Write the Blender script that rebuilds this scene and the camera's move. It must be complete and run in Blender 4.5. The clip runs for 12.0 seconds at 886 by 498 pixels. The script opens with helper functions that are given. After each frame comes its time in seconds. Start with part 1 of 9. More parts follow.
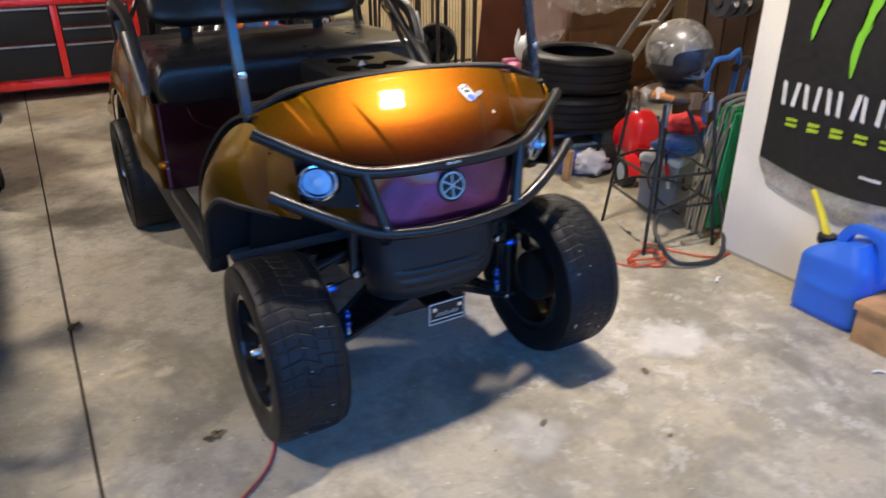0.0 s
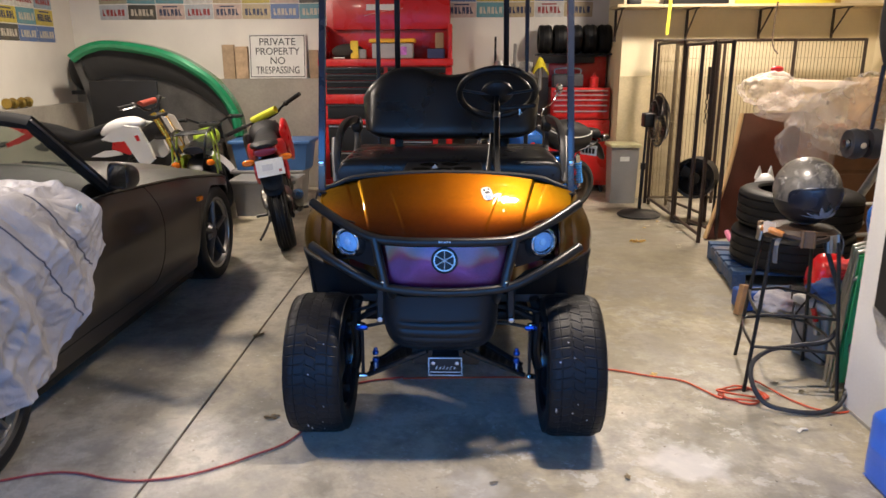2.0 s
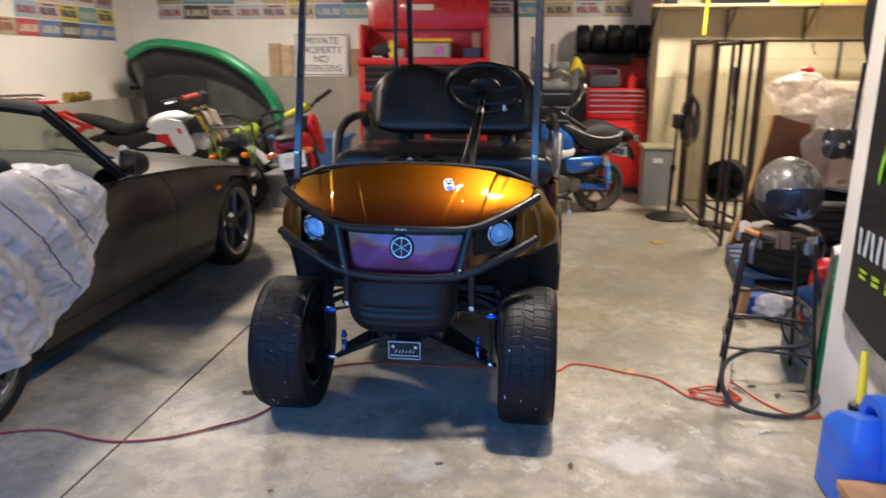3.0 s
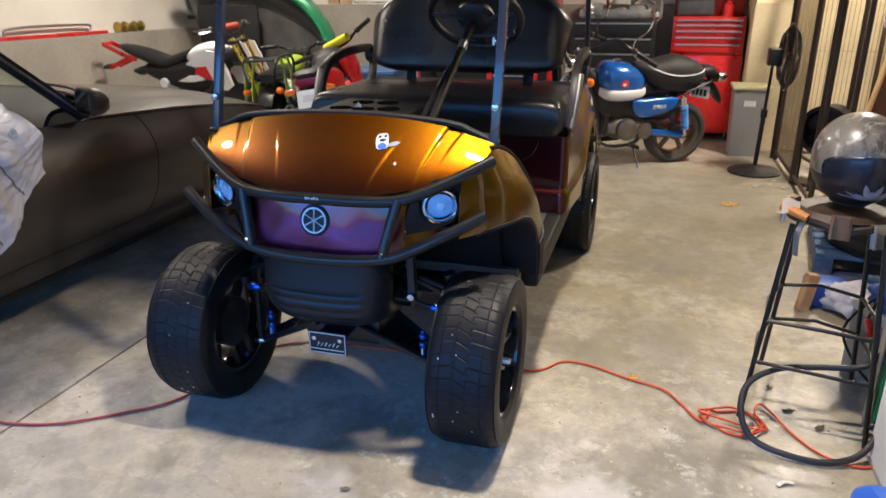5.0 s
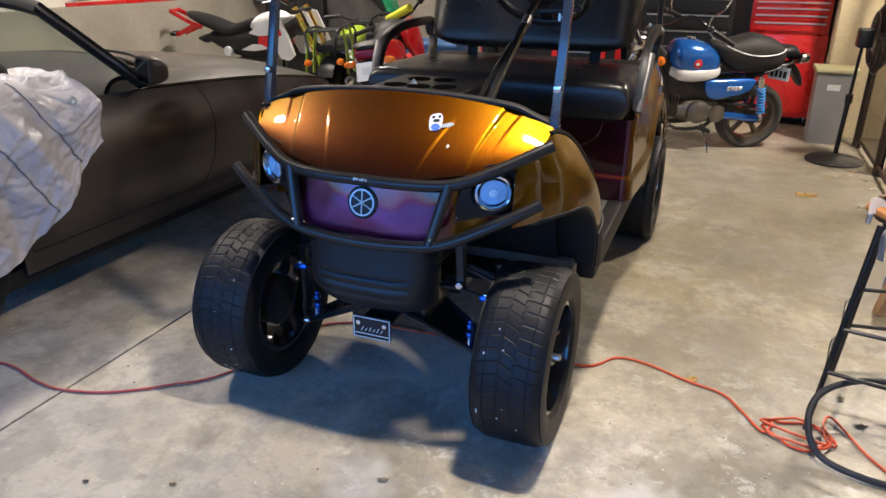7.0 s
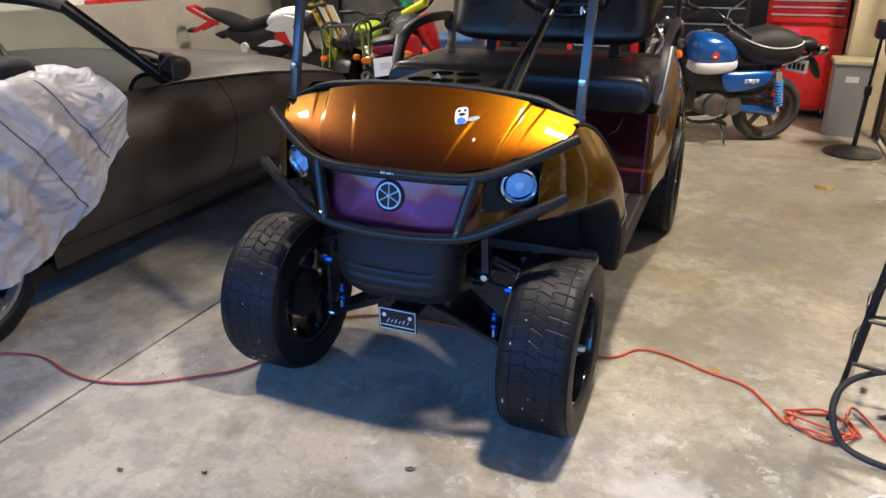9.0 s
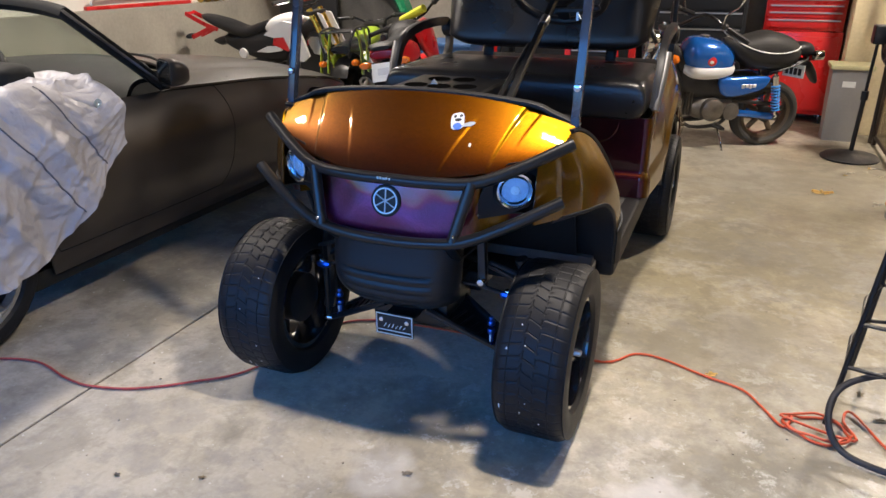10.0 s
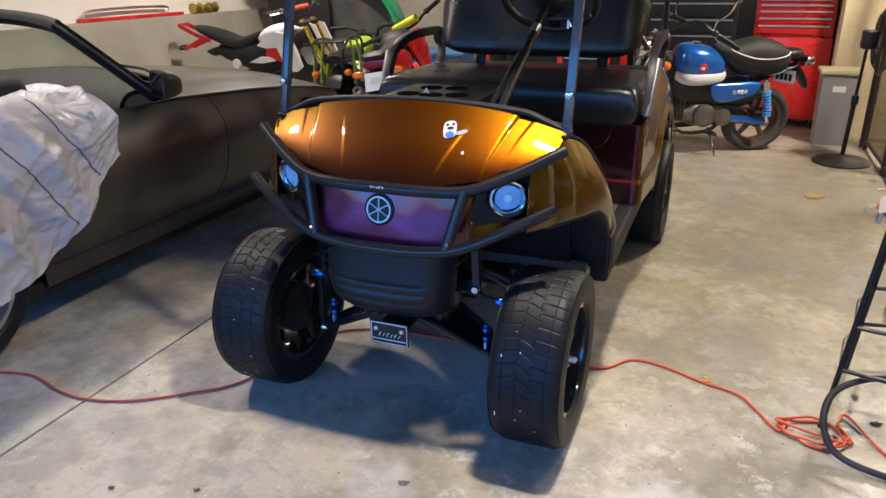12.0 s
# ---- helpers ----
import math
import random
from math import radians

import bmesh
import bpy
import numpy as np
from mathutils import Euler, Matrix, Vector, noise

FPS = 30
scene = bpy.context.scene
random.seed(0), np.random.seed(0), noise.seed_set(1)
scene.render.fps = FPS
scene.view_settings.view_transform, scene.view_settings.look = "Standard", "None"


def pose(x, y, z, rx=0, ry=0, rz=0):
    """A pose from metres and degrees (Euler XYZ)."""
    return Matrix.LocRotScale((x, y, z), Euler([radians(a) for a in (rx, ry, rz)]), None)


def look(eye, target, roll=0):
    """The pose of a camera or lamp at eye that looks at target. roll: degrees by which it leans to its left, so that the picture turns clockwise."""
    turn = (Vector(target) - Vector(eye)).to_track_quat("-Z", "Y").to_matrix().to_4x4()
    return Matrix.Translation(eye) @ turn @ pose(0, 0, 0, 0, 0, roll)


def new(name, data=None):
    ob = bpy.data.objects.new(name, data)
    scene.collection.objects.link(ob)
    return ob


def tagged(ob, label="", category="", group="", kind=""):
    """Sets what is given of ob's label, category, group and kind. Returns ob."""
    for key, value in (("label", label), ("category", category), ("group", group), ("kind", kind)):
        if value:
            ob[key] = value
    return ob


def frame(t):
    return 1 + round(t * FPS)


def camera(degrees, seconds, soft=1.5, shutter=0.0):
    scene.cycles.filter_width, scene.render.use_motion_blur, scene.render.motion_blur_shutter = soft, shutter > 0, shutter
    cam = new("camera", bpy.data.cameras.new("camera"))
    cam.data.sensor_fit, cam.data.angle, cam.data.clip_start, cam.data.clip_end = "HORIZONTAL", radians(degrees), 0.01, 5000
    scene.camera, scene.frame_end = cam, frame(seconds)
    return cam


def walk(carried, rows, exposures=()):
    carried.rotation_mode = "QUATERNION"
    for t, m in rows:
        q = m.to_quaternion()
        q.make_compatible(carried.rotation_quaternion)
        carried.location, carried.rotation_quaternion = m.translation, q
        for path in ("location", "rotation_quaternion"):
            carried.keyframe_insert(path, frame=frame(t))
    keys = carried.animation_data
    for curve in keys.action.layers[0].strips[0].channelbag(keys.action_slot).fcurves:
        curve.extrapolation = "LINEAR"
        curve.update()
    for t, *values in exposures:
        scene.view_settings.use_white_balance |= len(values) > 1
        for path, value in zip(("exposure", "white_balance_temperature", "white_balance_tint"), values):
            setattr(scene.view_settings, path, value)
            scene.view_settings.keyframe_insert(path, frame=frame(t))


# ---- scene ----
cam = camera(64.5, 12.0, shutter=0.5)
PATH = [
    (0, (-0.928, -1.781, 1.36), (-0.018, -0.218, 0.507), -0.1),
    (0.5, (-0.689, -2.079, 1.347), (0.163, -0.422, 0.622), 0.9),
    (1, (-0.444, -2.264, 1.353), (0.091, -0.455, 0.691), -4.0),
    (1.5, (-0.165, -2.417, 1.344), (0.195, -0.539, 0.759), 1.7),
    (2, (0.055, -2.558, 1.359), (0.005, -0.625, 0.846), -0.3),
    (2.5, (0.215, -2.644, 1.35), (0.175, -0.716, 0.819), 1.0),
    (3, (0.451, -2.629, 1.336), (0.209, -0.71, 0.827), 0.1),
    (3.2, (0.552, -2.576, 1.343), (0.2, -0.667, 0.861), 0.7),
    (4.8, (0.868, -2.023, 1.3), (0.339, -0.202, 0.665), 0.0),
    (5, (0.898, -1.964, 1.311), (0.361, -0.164, 0.625), -0.3),
    (5.5, (0.938, -1.853, 1.317), (0.336, -0.096, 0.576), 0.7),
    (6, (0.912, -1.838, 1.316), (0.256, -0.097, 0.583), 0.6),
    (6.5, (0.893, -1.845, 1.311), (0.223, -0.114, 0.567), 0.4),
    (7, (0.883, -1.863, 1.315), (0.202, -0.141, 0.559), 0.4),
    (7.5, (0.866, -1.88, 1.316), (0.16, -0.174, 0.547), 0.6),
    (7.7, (0.845, -1.889, 1.315), (0.143, -0.184, 0.54), 0.4),
    (9.5, (0.859, -1.902, 1.318), (0.149, -0.195, 0.554), -0.2),
    (10, (0.864, -1.904, 1.319), (0.155, -0.193, 0.563), -0.2),
    (10.5, (0.866, -1.908, 1.32), (0.159, -0.194, 0.57), -0.2),
    (11, (0.868, -1.905, 1.319), (0.163, -0.186, 0.577), -0.4),
    (11.5, (0.868, -1.905, 1.32), (0.166, -0.183, 0.583), -0.6),
    (12, (0.869, -1.904, 1.319), (0.169, -0.18, 0.585), -0.7),
]
walk(cam, [(t, look(eye, target, roll)) for t, eye, target, roll in PATH], exposures=[(0, 0.12, 6420, 14), (1.0, 0.06, 6800, 16), (2.5, -0.04, 6560, 15), (5.0, 0.11, 6420, 14), (12.0, 0.11, 6340, 15)])


# ---- light ----
world = bpy.data.worlds.new("dusk")
scene.world = world
world.use_nodes = True
WN = world.node_tree.nodes
sky = WN.new("ShaderNodeTexSky")
sky.sky_type = "NISHITA"
sky.sun_disc = False
sky.sun_elevation = radians(1.0)
sky.sun_rotation = radians(15)
sky.air_density = 1.0
sky.ozone_density = 5.0
WN["Background"].inputs["Strength"].default_value = 6.2
world.node_tree.links.new(sky.outputs["Color"], WN["Background"].inputs["Color"])


def area_lamp(name, loc, sx, sy, watts, color, spread=180):
    data = bpy.data.lights.new(name, "AREA")
    data.shape, data.size, data.size_y, data.energy, data.color, data.spread = "RECTANGLE", sx, sy, watts, color, radians(spread)
    ob = new(name, data)
    ob.location = loc
    return ob


WARM = (1.0, 0.89, 0.74)
area_lamp("ceiling_lamp_over_cart", (0.62, 0.0, 2.6), 0.18, 0.10, 43, WARM, 135)
area_lamp("ceiling_lamp_over_car", (-2.45, 0.3, 2.6), 0.2, 0.2, 70, WARM)
area_lamp("ceiling_lamp_back", (2.25, 3.3, 2.6), 0.3, 0.3, 112, WARM)
area_lamp("ceiling_lamp_far_side", (-2.5, 3.4, 2.6), 0.3, 0.3, 76, WARM)
scene.view_settings.exposure = 0.0


# ---- tools ----
def link(nt, a, b):
    nt.links.new(a, b)


def mat(name, col, rough=0.5, metal=0.0, var=0.15, scale=6.0, bump=0.05, fine=90.0, coat=0.0, rvar=0.12, dirt=None, dirt_amount=0.0, spec=0.5):
    """A surface with colour mottling at two scales, uneven gloss, fine relief and, where asked, patches of dirt."""
    m = bpy.data.materials.new(name)
    m.use_nodes = True
    nt = m.node_tree
    b = nt.nodes["Principled BSDF"]
    tc = nt.nodes.new("ShaderNodeTexCoord")
    n1 = nt.nodes.new("ShaderNodeTexNoise")
    n1.inputs["Scale"].default_value, n1.inputs["Detail"].default_value = scale, 6
    n2 = nt.nodes.new("ShaderNodeTexNoise")
    n2.inputs["Scale"].default_value, n2.inputs["Detail"].default_value = fine, 4
    for n in (n1, n2):
        link(nt, tc.outputs["Object"], n.inputs["Vector"])
    add = nt.nodes.new("ShaderNodeMath")
    add.operation = "MULTIPLY_ADD"
    link(nt, n2.outputs["Fac"], add.inputs[0])
    add.inputs[1].default_value = 0.45
    link(nt, n1.outputs["Fac"], add.inputs[2])
    ramp = nt.nodes.new("ShaderNodeValToRGB")
    lo, hi = [max(c * (1 - var), 0) for c in col], [min(c * (1 + var), 1) for c in col]
    ramp.color_ramp.elements[0].position, ramp.color_ramp.elements[0].color = 0.45, (*lo, 1)
    ramp.color_ramp.elements[1].position, ramp.color_ramp.elements[1].color = 1.0, (*hi, 1)
    link(nt, add.outputs[0], ramp.inputs["Fac"])
    out = ramp.outputs["Color"]
    if dirt:
        n3 = nt.nodes.new("ShaderNodeTexNoise")
        n3.inputs["Scale"].default_value, n3.inputs["Detail"].default_value = scale * 0.7, 9
        link(nt, tc.outputs["Object"], n3.inputs["Vector"])
        r3 = nt.nodes.new("ShaderNodeValToRGB")
        r3.color_ramp.elements[0].position, r3.color_ramp.elements[1].position = 0.5, 0.72
        r3.color_ramp.elements[1].color = (dirt_amount,) * 3 + (1,)
        link(nt, n3.outputs["Fac"], r3.inputs["Fac"])
        mix = nt.nodes.new("ShaderNodeMix")
        mix.data_type = "RGBA"
        link(nt, r3.outputs["Color"], mix.inputs["Factor"])
        link(nt, out, mix.inputs[6])
        mix.inputs[7].default_value = (*dirt, 1)
        out = mix.outputs[2]
    link(nt, out, b.inputs["Base Color"])
    rr = nt.nodes.new("ShaderNodeMapRange")
    rr.inputs["To Min"].default_value, rr.inputs["To Max"].default_value = max(rough - rvar, 0.02), min(rough + rvar, 1)
    link(nt, n1.outputs["Fac"], rr.inputs["Value"])
    link(nt, rr.outputs["Result"], b.inputs["Roughness"])
    b.inputs["Metallic"].default_value = metal
    b.inputs["Coat Weight"].default_value = coat
    b.inputs["Coat Roughness"].default_value = 0.06
    b.inputs["Specular IOR Level"].default_value = spec
    if bump:
        bp = nt.nodes.new("ShaderNodeBump")
        bp.inputs["Strength"].default_value, bp.inputs["Distance"].default_value = bump, 0.004
        link(nt, n2.outputs["Fac"], bp.inputs["Height"])
        link(nt, bp.outputs["Normal"], b.inputs["Normal"])
    return m


def glass(name, col=(1, 1, 1), rough=0.02, thin=True):
    m = bpy.data.materials.new(name)
    m.use_nodes = True
    nt = m.node_tree
    b = nt.nodes["Principled BSDF"]
    b.inputs["Base Color"].default_value = (*col, 1)
    b.inputs["Roughness"].default_value = rough
    b.inputs["Transmission Weight"].default_value = 1.0
    b.inputs["IOR"].default_value = 1.1 if thin else 1.45
    return m


def film(name, col, alpha, rough=0.2):
    """Thin see-through plastic sheet with creases that catch the light."""
    m = bpy.data.materials.new(name)
    m.use_nodes = True
    nt = m.node_tree
    b = nt.nodes["Principled BSDF"]
    b.inputs["Base Color"].default_value = (*col, 1)
    b.inputs["Roughness"].default_value = rough
    tc = nt.nodes.new("ShaderNodeTexCoord")
    n = nt.nodes.new("ShaderNodeTexNoise")
    n.inputs["Scale"].default_value, n.inputs["Detail"].default_value = 9, 8
    link(nt, tc.outputs["Object"], n.inputs["Vector"])
    mr = nt.nodes.new("ShaderNodeMapRange")
    mr.inputs["From Min"].default_value, mr.inputs["From Max"].default_value = 0.35, 0.7
    mr.inputs["To Min"].default_value, mr.inputs["To Max"].default_value = alpha * 0.5, min(alpha * 1.6, 1)
    link(nt, n.outputs["Fac"], mr.inputs["Value"])
    link(nt, mr.outputs["Result"], b.inputs["Alpha"])
    bp = nt.nodes.new("ShaderNodeBump")
    bp.inputs["Strength"].default_value, bp.inputs["Distance"].default_value = 0.7, 0.02
    link(nt, n.outputs["Fac"], bp.inputs["Height"])
    link(nt, bp.outputs["Normal"], b.inputs["Normal"])
    return m


def mesh_ob(name, bm, material, smooth=35):
    me = bpy.data.meshes.new(name)
    bmesh.ops.recalc_face_normals(bm, faces=bm.faces)
    bm.to_mesh(me)
    bm.free()
    me.materials.append(material)
    if smooth:
        me.shade_smooth()
        me.set_sharp_from_angle(angle=radians(smooth))
    return new(name, me)


def part(name, bm, material, parent, label="", smooth=35):
    ob = mesh_ob(name, bm, material, smooth)
    ob.parent = parent
    if label:
        ob["label"] = label
    return ob


def thing(name, label, category, m=None, group="", kind=""):
    ob = new(name)
    ob.empty_display_size = 0.1
    if m is not None:
        ob.matrix_basis = m
    return tagged(ob, label, category, group, kind)


def solo(name, bm, material, label, category, m=None, group="", kind="", smooth=35):
    ob = mesh_ob(name, bm, material, smooth)
    if m is not None:
        ob.matrix_basis = m
    return tagged(ob, label, category, group, kind)


def box(bm, x0, x1, y0, y1, z0, z1, bevel=0.0, seg=2, m=None):
    r = bmesh.ops.create_cube(bm, size=1.0)
    vs = r["verts"]
    for v in vs:
        v.co = Vector(((x0 + x1) / 2 + v.co.x * (x1 - x0), (y0 + y1) / 2 + v.co.y * (y1 - y0), (z0 + z1) / 2 + v.co.z * (z1 - z0)))
    if m is not None:
        for v in vs:
            v.co = m @ v.co
    if bevel:
        es = list({e for v in vs for e in v.link_edges})
        bmesh.ops.bevel(bm, geom=es, offset=bevel, segments=seg, affect="EDGES", profile=0.6)
    return bm


def lathe(bm, prof, axis="z", seg=32, centre=(0, 0, 0), m=None, closed=False):
    """Turns a profile of (along the axis, radius) round an axis."""
    c = Vector(centre)
    rings = []
    for a, r in prof:
        ring = []
        for i in range(seg):
            t = 2 * math.pi * i / seg
            u, w = r * math.cos(t), r * math.sin(t)
            p = {"z": Vector((u, w, a)), "x": Vector((a, u, w)), "y": Vector((u, a, w))}[axis] + c
            ring.append(bm.verts.new(m @ p if m is not None else p))
        rings.append(ring)
    pairs = list(zip(rings, rings[1:])) + ([(rings[-1], rings[0])] if closed else [])
    for a, b in pairs:
        for i in range(seg):
            j = (i + 1) % seg
            bm.faces.new((a[i], a[j], b[j], b[i]))
    if not closed:
        bm.faces.new(rings[0])
        bm.faces.new(rings[-1])
    return bm


def smooth_line(pts, n=6, closed=False):
    """A rounded line through points."""
    P = [Vector(p) for p in pts]
    out = []
    k = len(P)
    for i in range(k if closed else k - 1):
        p0, p1, p2, p3 = (P[(i + d) % k] if closed else P[min(max(i + d, 0), k - 1)] for d in (-1, 0, 1, 2))
        for j in range(n):
            t = j / n
            out.append(0.5 * (2 * p1 + (p2 - p0) * t + (2 * p0 - 5 * p1 + 4 * p2 - p3) * t * t + (3 * p1 - p0 - 3 * p2 + p3) * t ** 3))
    if not closed:
        out.append(P[-1])
    return out


def sweep(bm, pts, r, sides=10, closed=False, flat=None, taper=None, m=None):
    """A tube along a line. flat: (width, height) for a squarish bar in place of a round tube."""
    P = [Vector(p) for p in pts]
    k = len(P)
    up, rings = None, []
    for i, p in enumerate(P):
        d = (P[(i + 1) % k] - P[i - 1]) if closed else (P[min(i + 1, k - 1)] - P[max(i - 1, 0)])
        d.normalize()
        if up is None:
            up = Vector((0, 0, 1)) if abs(d.z) < 0.9 else Vector((0, 1, 0))
        side = d.cross(up).normalized()
        up = side.cross(d).normalized()
        rr = r if taper is None else r * (taper[0] + (taper[1] - taper[0]) * i / max(k - 1, 1))
        ring = []
        for s in range(sides):
            t = 2 * math.pi * (s + 0.5) / sides
            u, w = math.cos(t), math.sin(t)
            if flat:
                q = max(abs(u), abs(w)) ** 0.75
                u, w = u / q * flat[0] / 2, w / q * flat[1] / 2
            else:
                u, w = u * rr, w * rr
            q = p + side * u + up * w
            ring.append(bm.verts.new(m @ q if m is not None else q))
        rings.append(ring)
    for a, b in list(zip(rings, rings[1:])) + ([(rings[-1], rings[0])] if closed else []):
        for i in range(sides):
            j = (i + 1) % sides
            bm.faces.new((a[i], a[j], b[j], b[i]))
    if not closed:
        bm.faces.new(rings[0])
        bm.faces.new(rings[-1])
    return bm


def sheet(bm, f, nu, nv, thick=0.0, m=None):
    """A surface f(u, v), 0 to 1 each way, with a real thickness."""
    g = [[bm.verts.new(f(i / nu, j / nv)) for j in range(nv + 1)] for i in range(nu + 1)]
    faces = [bm.faces.new((g[i][j], g[i + 1][j], g[i + 1][j + 1], g[i][j + 1])) for i in range(nu) for j in range(nv)]
    if thick:
        for fc in faces:
            fc.normal_update()
        nrm = {}
        for row in g:
            for v in row:
                v.normal_update()
                nrm[v] = v.normal.copy()
        h = [[bm.verts.new(v.co - nrm[v] * thick) for v in row] for row in g]
        for i in range(nu):
            for j in range(nv):
                bm.faces.new((h[i][j + 1], h[i + 1][j + 1], h[i + 1][j], h[i][j]))
        for i in range(nu):
            bm.faces.new((g[i][0], h[i][0], h[i + 1][0], g[i + 1][0]))
            bm.faces.new((g[i][nv], g[i + 1][nv], h[i + 1][nv], h[i][nv]))
        for j in range(nv):
            bm.faces.new((g[0][j], g[0][j + 1], h[0][j + 1], h[0][j]))
            bm.faces.new((g[nu][j], h[nu][j], h[nu][j + 1], g[nu][j + 1]))
    if m is not None:
        for v in bm.verts:
            v.co = m @ v.co
    return bm


def plate(bm, outline, y0, y1, m=None):
    """A flat plate with the outline (x, z), from y0 to y1."""
    a = [bm.verts.new((x, y0, z)) for x, z in outline]
    b = [bm.verts.new((x, y1, z)) for x, z in outline]
    fs = [bm.faces.new(a), bm.faces.new(b)]
    n = len(a)
    for i in range(n):
        j = (i + 1) % n
        bm.faces.new((a[i], a[j], b[j], b[i]))
    bmesh.ops.triangulate(bm, faces=fs)
    if m is not None:
        for v in a + b:
            v.co = m @ v.co
    return bm


def ball(bm, c, r, sub=2, m=None):
    x = bmesh.ops.create_icosphere(bm, subdivisions=sub, radius=1.0)
    rr = r if isinstance(r, (tuple, list)) else (r, r, r)
    for v in x["verts"]:
        v.co = Vector(c) + Vector((v.co.x * rr[0], v.co.y * rr[1], v.co.z * rr[2]))
        if m is not None:
            v.co = m @ v.co
    return bm


def B():
    return bmesh.new()


def lerp(a, b, t):
    return a + (b - a) * t


def curve_at(pts, t):
    """The place at 0 to 1 along a list of points, rounded."""
    k = len(pts) - 1
    s = min(max(t, 0), 1) * k
    i = min(int(s), k - 1)
    f = s - i
    P = [Vector(pts[min(max(i + d, 0), k)]) for d in (-1, 0, 1, 2)]
    return 0.5 * (2 * P[1] + (P[2] - P[0]) * f + (2 * P[0] - 5 * P[1] + 4 * P[2] - P[3]) * f * f + (3 * P[1] - P[0] - 3 * P[2] + P[3]) * f ** 3)


def loft(bm, secs, n=24, p=2.4, m=None):
    """A rounded body along x through sections (x, middle z, half height, half width[, side offset])."""
    rings = []
    for s in secs:
        x, zc, hz, hy = s[:4]
        oy = s[4] if len(s) > 4 else 0.0
        ring = []
        for i in range(n):
            a = 2 * math.pi * i / n
            c, q = math.cos(a), math.sin(a)
            v = Vector((x, oy + hy * math.copysign(abs(c) ** (2 / p), c), zc + hz * math.copysign(abs(q) ** (2 / p), q)))
            ring.append(bm.verts.new(m @ v if m is not None else v))
        rings.append(ring)
    for a, b in zip(rings, rings[1:]):
        for i in range(n):
            j = (i + 1) % n
            bm.faces.new((a[i], a[j], b[j], b[i]))
    bm.faces.new(rings[0])
    bm.faces.new(rings[-1])
    return bm


def fine(secs, k=3):
    """Rounds a list of sections."""
    P = [Vector(s[:3]) for s in secs]
    Q = [Vector((s[3], s[4] if len(s) > 4 else 0, 0)) for s in secs]
    a, b = smooth_line(P, k), smooth_line(Q, k)
    return [(u.x, u.y, max(u.z, 0.001), max(w.x, 0.001), w.y) for u, w in zip(a, b)]


# ---- materials ----
def blend(nt, fac, a, b, mode="MIX"):
    """Mixes two colours (sockets or fixed) by a factor."""
    mx = nt.nodes.new("ShaderNodeMix")
    mx.data_type, mx.blend_type = "RGBA", mode
    for sock, v in ((mx.inputs["Factor"], fac), (mx.inputs[6], a), (mx.inputs[7], b)):
        if isinstance(v, tuple):
            sock.default_value = (*v, 1)
        elif isinstance(v, float):
            sock.default_value = v
        else:
            link(nt, v, sock)
    return mx.outputs[2]


def patches(nt, vec, scale, lo, hi, amount, detail=8, distort=0.0, rough=0.55):
    """A noise cut to ragged patches, 0 to amount."""
    n = nt.nodes.new("ShaderNodeTexNoise")
    n.inputs["Scale"].default_value, n.inputs["Detail"].default_value, n.inputs["Distortion"].default_value, n.inputs["Roughness"].default_value = scale, detail, distort, rough
    link(nt, vec, n.inputs["Vector"])
    mr = nt.nodes.new("ShaderNodeMapRange")
    mr.inputs["From Min"].default_value, mr.inputs["From Max"].default_value, mr.inputs["To Max"].default_value = lo, hi, amount
    link(nt, n.outputs["Fac"], mr.inputs["Value"])
    return mr.outputs["Result"]


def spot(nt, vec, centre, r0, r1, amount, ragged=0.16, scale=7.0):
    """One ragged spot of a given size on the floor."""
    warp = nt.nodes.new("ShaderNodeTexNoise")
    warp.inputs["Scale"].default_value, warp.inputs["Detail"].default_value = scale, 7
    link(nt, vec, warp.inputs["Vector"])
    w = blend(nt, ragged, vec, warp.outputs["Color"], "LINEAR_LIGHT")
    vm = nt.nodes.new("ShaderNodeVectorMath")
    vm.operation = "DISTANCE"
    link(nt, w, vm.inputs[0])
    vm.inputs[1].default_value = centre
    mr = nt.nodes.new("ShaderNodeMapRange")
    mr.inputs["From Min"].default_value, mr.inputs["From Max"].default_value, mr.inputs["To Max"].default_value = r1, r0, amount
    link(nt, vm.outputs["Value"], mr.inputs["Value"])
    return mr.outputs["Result"]


